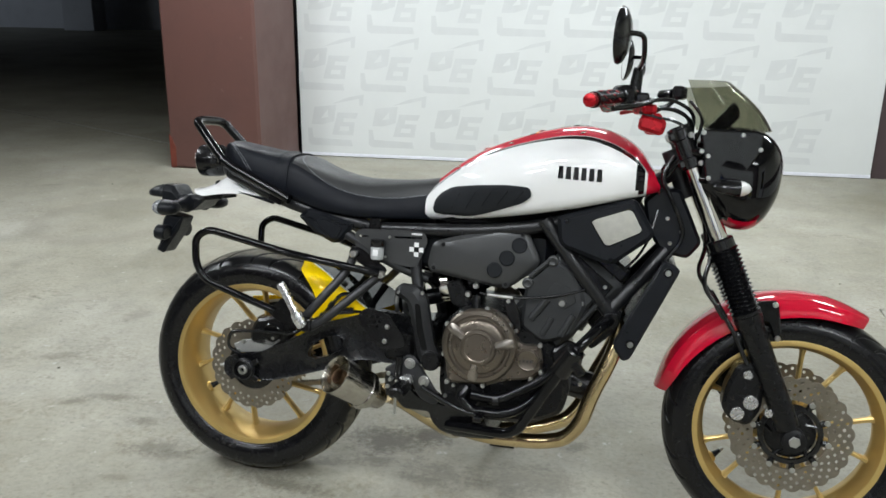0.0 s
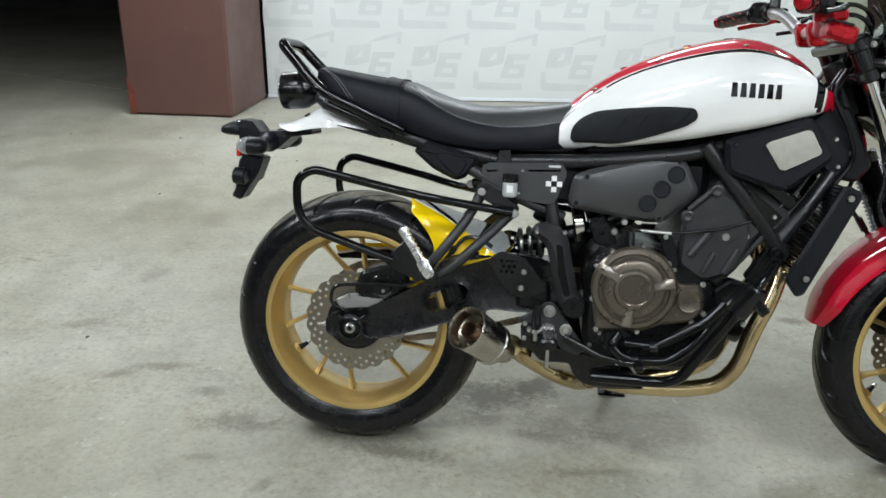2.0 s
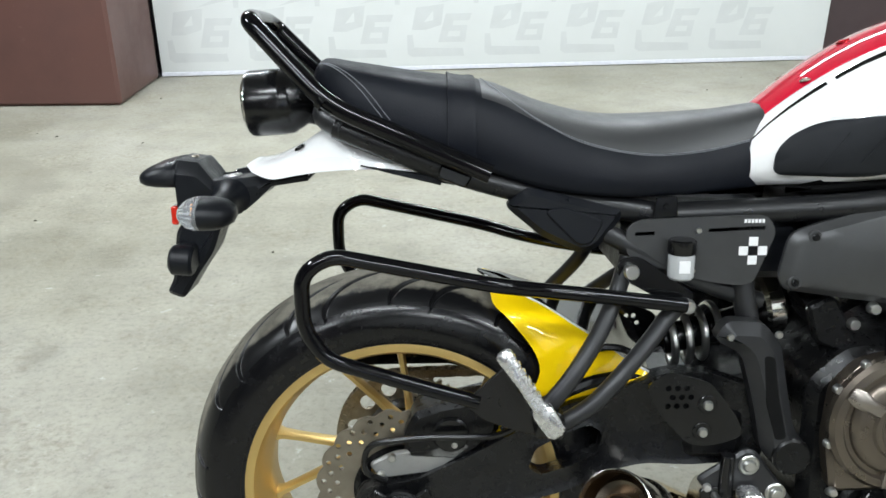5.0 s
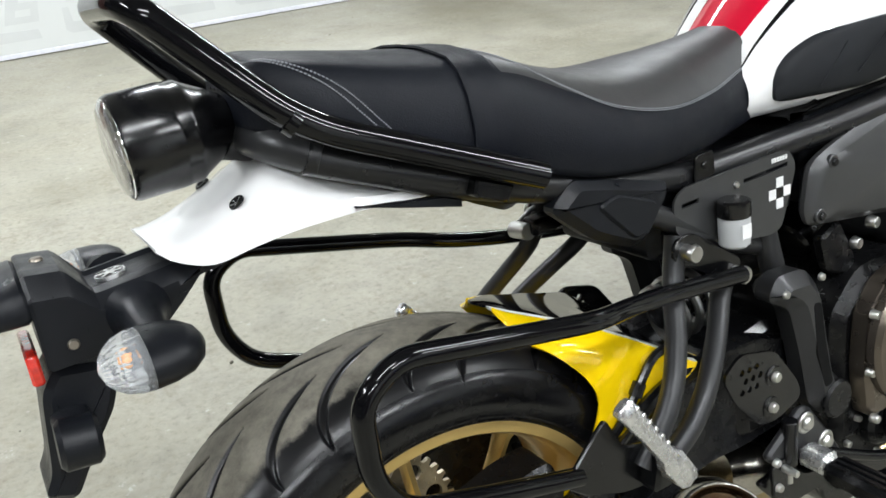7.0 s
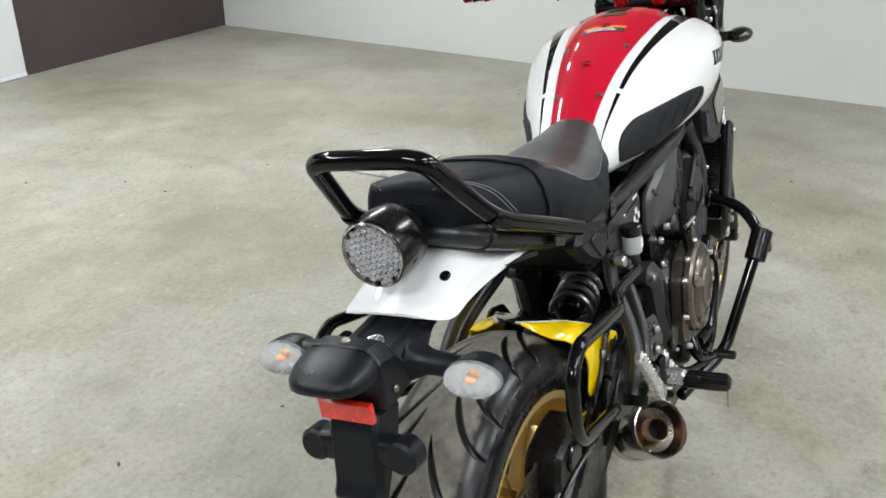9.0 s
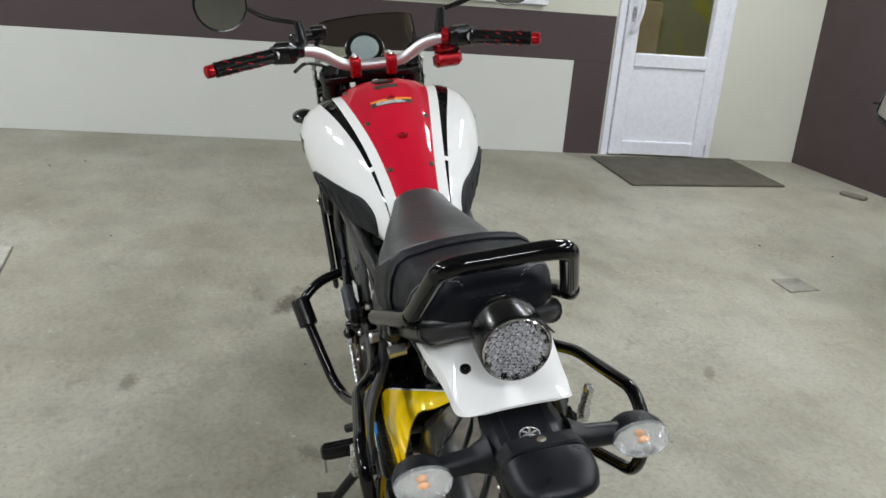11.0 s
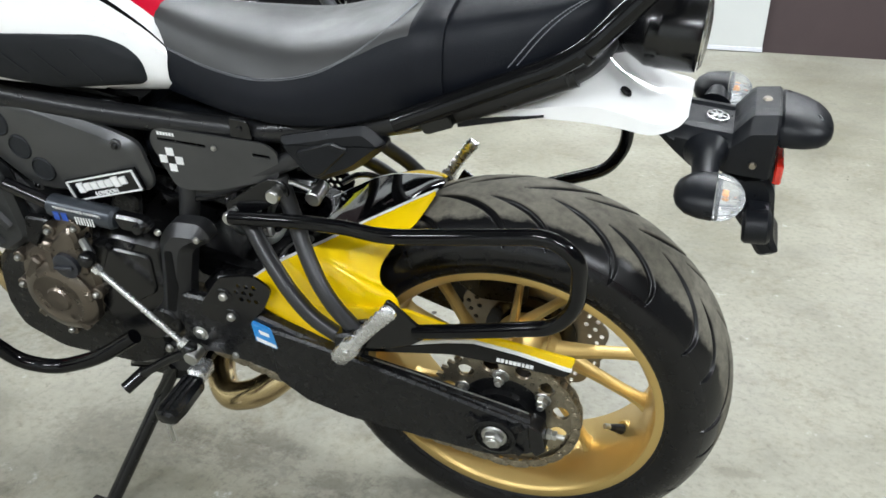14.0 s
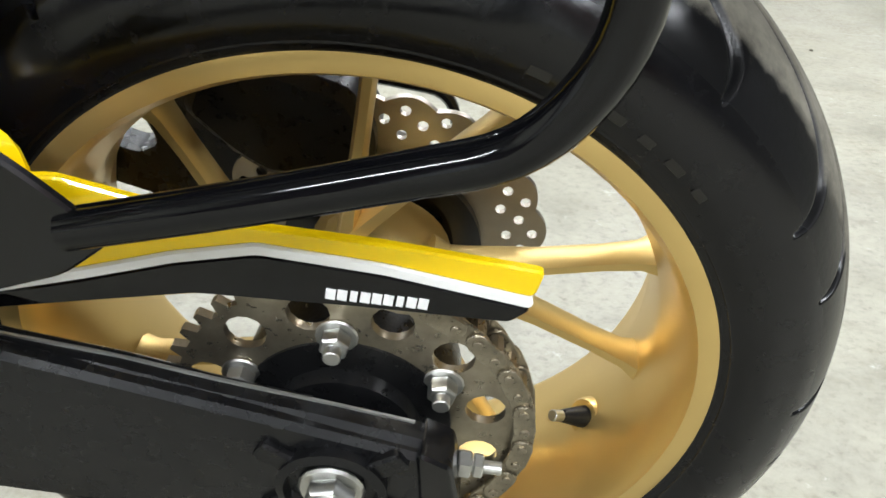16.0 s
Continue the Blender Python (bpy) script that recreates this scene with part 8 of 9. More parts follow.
def fork_leg(s):
    y = s * 0.105
    lg = part("fork_leg", rod(fork_at(0.0, y), fork_at(0.40, y), 0.0205), CHROME, bike, "telescopic fork leg with polished upper tube")
    part("fork_cap", rod(fork_at(-0.012, y), fork_at(0.012, y), 0.0225), SATIN_BLACK, lg)
    part("upper_cover", rod(fork_at(0.01, y), fork_at(0.095, y), 0.0235), SATIN_BLACK, lg)
    prof = []
    L = (fork_at(0.60, y) - fork_at(0.385, y)).length
    for k in range(17):
        h = L * k / 16
        prof += [(0.0285, h), (0.0355, h + L / 32)]
    part("gaiter", lathe(prof, fork_at(0.385, y), fd, 24), SATIN_BLACK, lg, "ribbed black rubber gaiter")
    part("gaiter_top", rod(fork_at(0.355, y), fork_at(0.400, y), 0.031), SATIN_BLACK, lg)
    part("lower_leg", lathe([(0.033, 0.0), (0.0335, 0.02), (0.029, 0.05), (0.028, 0.26), (0.026, 0.295), (0.0, 0.297)], fork_at(0.595, y), fd, 24), CAST_BLACK, lg, "black fork slider")
    part("axle_lug", lathe([(0.020, -0.022), (0.028, -0.018), (0.028, 0.018), (0.020, 0.022)], (1.405, y, 0.300), (0, 1, 0), 24, caps=True), CAST_BLACK, lg)
    bm = rod((1.405, s * 0.126, 0.300), (1.405, s * 0.131, 0.300), 0.014, n=6)
    part("axle_end", bm, BOLT_STEEL, lg)
    # brake disc and caliper
    dsc = wave_disc("brake_disc", FA, 0.141, 0.086, s * 0.070, STEEL, front, "wavy drilled steel brake disc", rows=((0.70, 0.0), (0.78, 0.5), (0.86, 0.0), (0.93, 0.5)), per=28, waves=24)
    part("hub_shell", lathe([(0.018, 0.066), (0.040, 0.0655), (0.060, 0.060), (0.063, 0.050)], FA, (0, s, 0), 32), CAST_BLACK, dsc)
    part("disc_carrier", lathe([(0.063, 0.062), (0.075, 0.063), (0.075, 0.070), (0.063, 0.071)], FA, (0, s, 0), 40, closed=True), SATIN_BLACK, dsc)
    for k in range(5):
        a = radians(20 + 72 * k)
        part("carrier_arm", tube([(FA.x + 0.042 * math.cos(a + 0.3), s * 0.060, FA.z + 0.042 * math.sin(a + 0.3)), (FA.x + 0.068 * math.cos(a), s * 0.066, FA.z + 0.068 * math.sin(a))], 0.0055, 8, 0), SATIN_BLACK, dsc)
    for k in range(10):
        a = radians(20 + 36 * k + 6)
        u = Vector((math.cos(a), 0, math.sin(a)))
        o = FA + Vector((0, s * 0.068, 0))
        part("carrier_lug", rod(o + u * 0.072, o + u * 0.090, 0.0075, 0.0085, n=10), SATIN_BLACK, dsc)
        p = o + u * 0.088 + Vector((0, s * 0.004, 0))
        part("rivet", rod(p, p + Vector((0, s * 0.005, 0)), 0.0068), BOLT_STEEL, dsc)
    cal = slab([(1.235, 0.360), (1.240, 0.410), (1.262, 0.468), (1.300, 0.478), (1.328, 0.430), (1.325, 0.365), (1.300, 0.322), (1.262, 0.330)], s * 0.052, s * 0.122, 0.014, 0.010)
    cp = part("front_caliper", cal, CAST_BLACK, lg, "black four-piston brake caliper")
    for x, z, r in ((1.300, 0.382, 0.0175), (1.272, 0.352, 0.0165), (1.288, 0.448, 0.011), (1.342, 0.362, 0.010)):
        part("piston_cap", rod((x, s * 0.120, z), (x, s * 0.127, z), r), ALU, cp)
    part("brake_hose", tube([(1.285, s * 0.115, 0.47), (1.24, s * 0.105, 0.56), (1.165, s * 0.10, 0.65), (1.185, s * 0.09, 0.72), (1.16, s * 0.06, 0.85)], 0.0055, 8, 0.05), SATIN_BLACK, cp)
    part("hose_union", rod((1.225, s * 0.105, 0.575), (1.205, s * 0.104, 0.605), 0.0085), SATIN_BLACK, cp)
    # mudguard stay
    part("guard_stay", slab([(1.262, 0.560), (1.285, 0.618), (1.345, 0.625), (1.360, 0.540), (1.345, 0.525), (1.325, 0.575), (1.300, 0.560)], s * 0.072, s * 0.086, 0.012, 0.004), SATIN_BLACK, lg)
    for x, z in ((1.350, 0.535), (1.272, 0.590), (1.338, 0.615)):
        bolt((x, s * 0.086, z), (0, s, 0), 0.008, 0.006, lg)


both(fork_leg)
# front mudguard
bm = bmesh.new()
rows = []
for ang in np.linspace(168, 62, 34):
    q = (ang - 62) / 106
    a = radians(ang)
    r0 = 0.332 + 0.009 * math.sin(q * math.pi)
    w = 0.070 * min(1, 0.45 + 3.0 * min(q, 1 - q) ** 0.7)
    drop = 0.030 + 0.028 * math.sin(q * math.pi)
    row = []
    for u, d in ((-1, 1), (-0.98, 0.55), (-0.86, 0.22), (-0.6, 0.06), (0, 0), (0.6, 0.06), (0.86, 0.22), (0.98, 0.55), (1, 1)):
        r = r0 - drop * d
        row.append(Vector((FA.x + r * math.cos(a), w * u, FA.z + r * math.sin(a))))
    rows.append(row)
ring_faces(bm, rows, close=False, caps=False)
thick(part("front_mudguard", bm, PAINT_RED, bike, "glossy red front mudguard"), 0.003)

# yokes
for t, w in ((0.015, 0.05), (0.105, 0.06)):
    c = head.lerp(foot, t)
    m = Matrix.Translation(c + Vector((-0.006, 0, 0))) @ Matrix.Rotation(radians(-24), 4, "Y")
    y = part("fork_yoke", block(m, (0.050, 0.250, 0.022), 0.008), SATIN_BLACK, bike, "black fork yoke")
    for s in (-1, 1):
        part("clamp", rod(fork_at(t - 0.018, s * 0.105), fork_at(t + 0.018, s * 0.105), 0.0265), SATIN_BLACK, y)
        bolt(fork_at(t, s * 0.105) + Vector((0.02, s * 0.024, 0)), (0.4, s, 0), 0.008, 0.006, y)

# made-up black slab filling the dark gap behind the fork, and wiring
hs = part("steering_shroud", slab([(1.015, 0.840), (1.050, 0.872), (1.100, 0.872), (1.135, 0.800), (1.160, 0.745), (1.130, 0.705), (1.065, 0.715), (1.030, 0.770)], -0.072, 0.072, 0.012, 0.008), PLASTIC, bike, "made-up black slab filling the dark gap behind the fork")
for y0 in (-0.078, 0.078, -0.05):
    part("cable", tube([(1.08, y0, 0.95), (1.05, y0 * 1.1, 0.90), (1.09, y0 * 1.2, 0.83), (1.12, y0, 0.76), (1.08, y0, 0.70)], 0.0055, 8, 0.05), SATIN_BLACK, hs)
for x, z in ((1.075, 0.80), (1.11, 0.77), (1.085, 0.74)):
    bolt((x, -0.072, z), (0, -1, 0), 0.006, 0.006, hs)

# ---- cockpit fairing and screen ----
FXS = [1.140, 1.170, 1.210, 1.255, 1.290, 1.315, 1.328]
F_T = [1.020, 1.024, 1.026, 1.024, 1.012, 0.985, 0.955]
F_B = [0.850, 0.828, 0.790, 0.782, 0.805, 0.852, 0.900]
F_W = [0.132, 0.140, 0.143, 0.139, 0.124, 0.094, 0.042]
bm = bmesh.new()
rows = []
for x, (t, b, w) in catmull_table(FXS, list(zip(F_T, F_B, F_W)), 4):
    mid = (t + b) / 2
    hh = (t - b) / 2
    rows.append([Vector((x, w * math.copysign(abs(math.cos(a)) ** 0.7, math.cos(a)), mid + hh * math.copysign(abs(math.sin(a)) ** 0.75, math.sin(a)))) for a in np.linspace(0, 2 * math.pi, 32, endpoint=False)])
ring_faces(bm, rows, caps=False)
for f in bm.faces:
    c = f.calc_center_median()
    if c.z < 0.812 and 1.20 < c.x < 1.29:
        f.material_index = 1
fair = thick(part("headlamp_fairing", bm, [PAINT_BLACK, PAINT_RED], bike, "gloss black headlamp fairing with red lower edge"), 0.003)
part("nose_cap", rod((1.320, 0, 0.932), (1.333, 0, 0.932), 0.026), PAINT_BLACK, fair)
for s in (-1, 1):
    part("side_plate", slab([(1.130, 1.015), (1.150, 0.895), (1.205, 0.865), (1.240, 0.93), (1.265, 0.975), (1.265, 1.015)], s * 0.134, s * 0.142, 0.012, 0.004), SATIN_BLACK, fair)
    for x, z in ((1.136, 1.008), (1.222, 1.006), (1.150, 0.955), (1.155, 0.905), (1.262, 0.975), (1.135, 0.965)):
        bolt((x, s * 0.141, z), (0, s, 0), 0.0065, 0.004, fair)
    part("bracket", tube([(1.105, s * 0.11, 0.965), (1.14, s * 0.13, 0.96)], 0.012, 10, 0), SATIN_BLACK, fair)
    part("bracket", tube([(1.135, s * 0.11, 0.90), (1.155, s * 0.13, 0.90)], 0.012, 10, 0), SATIN_BLACK, fair)
    # front indicator
    c = Vector((1.205, s * 0.185, 0.887))
    rings = [[c + Vector((h, 0.030 * r * math.cos(a), 0.0185 * r * math.sin(a))) for a in np.linspace(0, 2 * math.pi, 20, endpoint=False)] for r, h in ((0.25, -0.042), (0.62, -0.032), (0.9, -0.012), (1.0, 0.006), (0.97, 0.016))]
    bm = bmesh.new()
    ring_faces(bm, rings)
    fi = part("front_indicator", bm, SATIN_BLACK, fair, "black front indicator with clear lens")
    rings = [[c + Vector((h, 0.030 * r * math.cos(a), 0.0185 * r * math.sin(a))) for a in np.linspace(0, 2 * math.pi, 20, endpoint=False)] for r, h in ((0.97, 0.0163), (0.90, 0.024), (0.6, 0.035), (0.1, 0.041))]
    bm = bmesh.new()
    ring_faces(bm, rings)
    part("front_lens", bm, stuff("frosted clear plastic", (0.72, 0.72, 0.70), 0.15, coat=0.6), fair)
    part("indicator_stalk", rod((1.195, s * 0.135, 0.888), (1.200, s * 0.165, 0.888), 0.012), SATIN_BLACK, fair)
rows = []
for t in np.linspace(0, 1, 8):
    row = []
    for u in np.linspace(-1, 1, 25):
        a = u * math.pi / 2
        base = Vector((1.135 + 0.165 * math.cos(a) ** 0.8, 0.136 * math.sin(a), 1.020))
        top = Vector((1.092 + 0.105 * math.cos(a) ** 0.6, 0.118 * math.sin(a), 1.130 - 0.003 * abs(u)))
        p = base.lerp(top, t)
        p.x += 0.014 * math.sin(t * math.pi) * math.cos(a)
        row.append(p)
    rows.append(row)
bm = bmesh.new()
ring_faces(bm, rows, close=False, caps=False)
scr = thick(part("windscreen", bm, SMOKE, bike, "smoke-tinted fly screen"), 0.003)
scr.visible_shadow = False
dash = part("dash", lathe([(0.0, -0.030), (0.038, -0.028), (0.050, -0.012), (0.052, 0.004), (0.048, 0.008), (0.040, 0.006), (0.0, 0.006)], (1.180, 0, 1.045), (-0.75, 0, 0.66), 36), SATIN_BLACK, bike, "round black instrument with pale display")
part("display", lathe([(0.037, 0.0065), (0.036, 0.0085), (0.0, 0.0088)], (1.180, 0, 1.045), (-0.75, 0, 0.66), 32), DASH_GLASS, dash, "pale display")
part("dash_bracket", block(Matrix.Translation((1.165, 0, 1.0)), (0.06, 0.12, 0.03), 0.01), SATIN_BLACK, dash)

# ---- handlebar and controls ----
hb = [(0.9177, 0.300, 1.0760), (0.9607, 0.185, 1.0866), (0.992, 0.130, 1.075), (1.016, 0.072, 1.032), (1.018, 0.0, 1.029)]
line = hb + [(x, -y, z) for x, y, z in reversed(hb[:-1])]
bar = part("handlebar", tube(line, 0.0138, 16, 0.045, steps=8), ALU_BAR, bike, "satin silver handlebar in red clamps")
for s in (-1, 1):
    m = Matrix.Translation((1.018, s * 0.044, 1.030))
    part("bar_clamp", slab([(1.004, 1.000), (0.994, 1.038), (0.998, 1.052), (1.038, 1.052), (1.046, 1.040), (1.038, 1.000)], s * 0.031, s * 0.057, 0.010, 0.004), RED_ANO, bar, "red anodised bar clamp")
    for x in (1.000, 1.037):
        bolt((x, s * 0.044, 1.0515), (0, 0, 1), 0.0055, 0.005, bar)
    g0, g1 = Vector((0.942, s * 0.235, 1.082)), Vector((0.893, s * 0.366, 1.070))
    gd = (g1 - g0).normalized()
    prof = []
    Lg = (g1 - g0).length
    for k in range(13):
        prof += [(0.0165, Lg * k / 13), (0.0175, Lg * (k + 0.5) / 13)]
    gr = part("grip", lathe(prof + [(0.0175, Lg), (0.012, Lg)], g0, gd, 20), SATIN_BLACK, bar, "black rubber grip with red flecks")
    part("grip_flange", rod(g0 - gd * 0.004, g0 + gd * 0.003, 0.0215), SATIN_BLACK, bar)
    fl = bmesh.new()
    f = frame_of(gd)
    for k in range(4):
        for j in range(6):
            a = j * 1.05 + k * 0.5
            p = g0 + gd * (0.030 + 0.026 * k) + f @ Vector((math.cos(a), math.sin(a), 0)) * 0.0172
            q = p + gd * 0.012 + f @ Vector((-math.sin(a), math.cos(a), 0)) * 0.005
            rod(p, q, 0.0012, n=5, bm=fl)
    part("grip_fleck", fl, RED_ANO, bar)
    part("bar_end", lathe([(0.0, 0.022), (0.009, 0.022), (0.0145, 0.018), (0.0150, 0.003), (0.013, 0.0)], g1 + gd * 0.002, gd, 20), RED_ANO, bar, "red anodised bar end")
    # switch cluster and lever
    sw = g0 - gd * 0.030
    part("switch_box", block(Matrix.Translation(sw) @ Matrix.Rotation(s * radians(-21), 4, "Z"), (0.046, 0.058, 0.050), 0.012), SATIN_BLACK, bar)
    bm = bmesh.new()
    for dx, dz in ((-0.018, 0.010), (-0.020, -0.008)):
        block(Matrix.Translation(sw + Vector((dx, 0, dz))), (0.008, 0.014, 0.008), 0.002, bm)
    part("switch", bm, CAST_BLACK, bar)
    cl = g0 - gd * 0.062
    part("lever_clamp", rod(cl - gd * 0.010, cl + gd * 0.010, 0.0195), RED_ANO if s < 0 else SATIN_BLACK, bar)
    part("lever_perch", block(Matrix.Translation(cl + Vector((0.026, 0, -0.004))), (0.036, 0.030, 0.024), 0.006), SATIN_BLACK, bar)
    part("lever", tube([cl + Vector((0.045, s * 0.004, -0.008)), cl + Vector((0.052, s * 0.05, -0.012)), g0 + Vector((0.048, s * 0.05, -0.016)), g1 + Vector((0.042, s * -0.01, -0.016))], 0.0062, 10, 0.03), RED_ANO if s > 0 else SATIN_BLACK, bar, "red adjustable lever" if s > 0 else "black brake lever")
    mb = cl - gd * 0.014
    mr = part("mirror", rod(mb + Vector((0.004, 0, 0.006)), mb + Vector((0.010, s * 0.006, 0.062)), 0.014, 0.011), SATIN_BLACK, bar, "round black mirror on a stalk")
    cm = Vector((0.940, s * 0.335, 1.205))
    part("mirror_stalk", tube([mb + Vector((0.010, s * 0.006, 0.058)), cm + Vector((0.050, -s * 0.085, -0.040)), cm + Vector((0.046, -s * 0.030, 0.006)), cm + Vector((0.012, 0, 0.006))], 0.0058, 10, 0.03), SATIN_BLACK, bar)
    mn = Vector((-0.97, -s * 0.16, 0.06))
    part("mirror_head", lathe([(0.0, -0.018), (0.036, -0.015), (0.055, -0.006), (0.060, 0.002), (0.059, 0.005), (0.055, 0.004), (0.0, 0.004)], cm, mn, 36), SATIN_BLACK, bar, "round black mirror head")
    part("mirror_glass", lathe([(0.0545, 0.0045), (0.0, 0.005)], cm, mn, 36), stuff("mirror silver", (0.9, 0.9, 0.9), 0.02, metal=1.0, mottle=0.01, rough_var=0.01), bar, "mirror glass")
# the bar sits a touch lower on the right
tip = Matrix.Translation((1.018, 0, 1.03)) @ Matrix.Rotation(radians(1.7), 4, "X") @ Matrix.Translation((-1.018, 0, -1.03))
for ob in [bar, *bar.children]:
    ob.data.transform(tip)
# right master cylinder (red) and its tank
mc = part("brake_master", block(Matrix.Translation((1.000, -0.186, 1.052)) @ Matrix.Rotation(radians(20), 4, "Z"), (0.034, 0.070, 0.022), 0.007), RED_ANO, bike, "red anodised front brake master cylinder")
part("fluid_tank", block(Matrix.Translation((1.018, -0.186, 1.018)) @ Matrix.Rotation(radians(14), 4, "Y"), (0.060, 0.066, 0.036), 0.008), RED_ANO, mc, "red fluid tank")
part("tank_cap", block(Matrix.Translation((1.013, -0.186, 1.038)) @ Matrix.Rotation(radians(14), 4, "Y"), (0.052, 0.058, 0.006), 0.003), SATIN_BLACK, mc)
pc = part("phone_mount", block(Matrix.Translation((1.085, 0.118, 1.112)) @ Matrix.Rotation(radians(-15), 4, "Z"), (0.032, 0.045, 0.035), 0.012), SATIN_BLACK, bike, "black camera clamp on the bar")
part("clamp_arm", rod((1.07, 0.14, 1.110), (1.04, 0.185, 1.108), 0.014), SATIN_BLACK, pc)
part("clamp_post", tube([(1.03, 0.135, 1.065), (1.06, 0.13, 1.08), (1.08, 0.12, 1.10)], 0.006, 8, 0.01), SATIN_BLACK, pc)
for k, (s, z) in enumerate(((-1, 1.05), (1, 1.05), (-1, 1.03), (1, 1.02))):
    part("cable", tube([(0.99, s * 0.19, z + 0.02), (1.06, s * 0.16, z + 0.03), (1.12, s * 0.10, z), (1.10, s * 0.05, 0.95), (1.04, s * 0.05, 0.86)], 0.0045, 8, 0.06), SATIN_BLACK, bar)
part("fork_wiring", tube([(1.10, -0.12, 1.08), (1.135, -0.125, 1.04), (1.12, -0.10, 0.98), (1.09, -0.06, 0.93)], 0.004, 8, 0.03), SATIN_BLACK, bar)


# ---- the blue touring motorcycle by the banner; its own axes as above ----
BLUE_M = pose(1.880, -2.500, 0.0015, 0, 0, 188.2) @ pose(0, 0, 0, -8, 0, 0) @ Matrix.Scale(0.972, 4)
blue = thing("motorcycle", "blue and black adventure touring motorcycle with panniers on its stand", "motorcycle", BLUE_M)
B_PAINT = stuff("metallic blue paint", (0.012, 0.045, 0.50), 0.2, metal=0.35, coat=1.0, mottle=0.05)
B_ORANGE = stuff("orange rim tape", (0.85, 0.16, 0.02), 0.35)
B_ALU = stuff("brushed pannier aluminium", (0.42, 0.40, 0.37), 0.35, metal=0.8, mottle=0.08)
B_CASE = stuff("silver engine paint", (0.42, 0.41, 0.40), 0.38, metal=0.6)
B_CLEAR = stuff("pale lens", (0.6, 0.6, 0.58), 0.1, coat=1)
BR, BF = Vector((0.0, 0, 0.315)), Vector((1.475, 0, 0.325))


def laced_wheel(name, c, R, half, rim_r):
    w = part(name, lathe([(rim_r, -half * 0.62), (rim_r - 0.008, -half * 0.70), (rim_r - 0.022, -half * 0.45), (rim_r - 0.026, 0), (rim_r - 0.022, half * 0.45), (rim_r - 0.008, half * 0.70), (rim_r, half * 0.62), (rim_r - 0.012, 0)], c, (0, 1, 0), 72, closed=True), SATIN_BLACK, blue, "black laced wheel with an orange rim stripe")
    for s in (-1, 1):
        part("rim_stripe", lathe([(rim_r + 0.002, s * half * 0.70), (rim_r - 0.016, s * half * 0.715), (rim_r - 0.017, s * half * 0.66), (rim_r + 0.001, s * half * 0.64)], c, (0, 1, 0), 72, closed=True), B_ORANGE, w, "orange rim stripe")
    part("hub", lathe([(0.02, -half * 0.8), (0.045, -half * 0.75), (0.04, -half * 0.4), (0.028, 0), (0.04, half * 0.4), (0.045, half * 0.75), (0.02, half * 0.8)], c, (0, 1, 0), 24), CAST_BLACK, w)
    for k in range(32):
        a = 2 * math.pi * k / 32
        b = a + (0.55 if k % 4 < 2 else -0.55)
        s = -1 if k % 2 else 1
        p = c + Vector((0.042 * math.cos(b), s * half * 0.55, 0.042 * math.sin(b)))
        q = c + Vector(((rim_r - 0.022) * math.cos(a), s * half * 0.2, (rim_r - 0.022) * math.sin(a)))
        part("spoke", tube([p, q], 0.0019, 5, 0), BOLT_STEEL, w)
    mid = (R + rim_r) / 2
    prof = [(rim_r - 0.002, -half * 0.70), (rim_r + 0.018, -half * 0.95), (mid, -half), (R - 0.03, -half * 0.86), (R - 0.010, -half * 0.5), (R, 0.0), (R - 0.010, half * 0.5), (R - 0.03, half * 0.86), (mid, half), (rim_r + 0.018, half * 0.95), (rim_r - 0.002, half * 0.70)]
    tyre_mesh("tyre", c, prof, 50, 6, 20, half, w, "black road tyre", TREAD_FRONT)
    return w


rw = laced_wheel("rear_wheel", BR, 0.315, 0.075, 0.224)
fw = laced_wheel("front_wheel", BF, 0.325, 0.058, 0.252)
wave_disc("brake_disc", BR, 0.125, 0.075, -0.065, STEEL, rw, "drilled steel brake disc", amp=0.0)
for s in (-1, 1):
    d = wave_disc("brake_disc", BF, 0.128, 0.076, s * 0.068, STEEL, fw, "drilled steel brake disc", amp=0.0, per=26)
    part("disc_carrier", lathe([(0.074, 0.066), (0.080, 0.066), (0.080, 0.071), (0.050, 0.071), (0.045, 0.066)], BF, (0, s, 0), 28, closed=True), SATIN_BLACK, d)
    part("tone_ring", lathe([(0.045, 0.072), (0.062, 0.072), (0.062, 0.075), (0.045, 0.075)], BF, (0, s, 0), 28, closed=True), ALU, d)
# swingarm, shock, frame
sa = part("swingarm", slab([(-0.07, 0.345), (-0.07, 0.285), (0.10, 0.275), (0.38, 0.295), (0.42, 0.34), (0.38, 0.385), (0.10, 0.365)], -0.115, -0.150, 0.015, 0.008), SATIN_BLACK, blue, "black swingarm")
part("left_arm", slab([(-0.07, 0.345), (-0.07, 0.285), (0.10, 0.275), (0.38, 0.295), (0.42, 0.34), (0.38, 0.385), (0.10, 0.365)], 0.115, 0.150, 0.015, 0.008), SATIN_BLACK, sa)
part("axle_block", block(pose(-0.035, -0.152, 0.315), (0.055, 0.014, 0.05), 0.006), ALU, sa, "silver axle block")
part("axle_nut", rod((0.0, -0.15, 0.312), (0.0, -0.175, 0.312), 0.017, n=6), BOLT_STEEL, sa)
part("caliper", block(pose(0.10, -0.09, 0.40, 0, -25, 0), (0.10, 0.05, 0.05), 0.012), CAST_BLACK, sa)
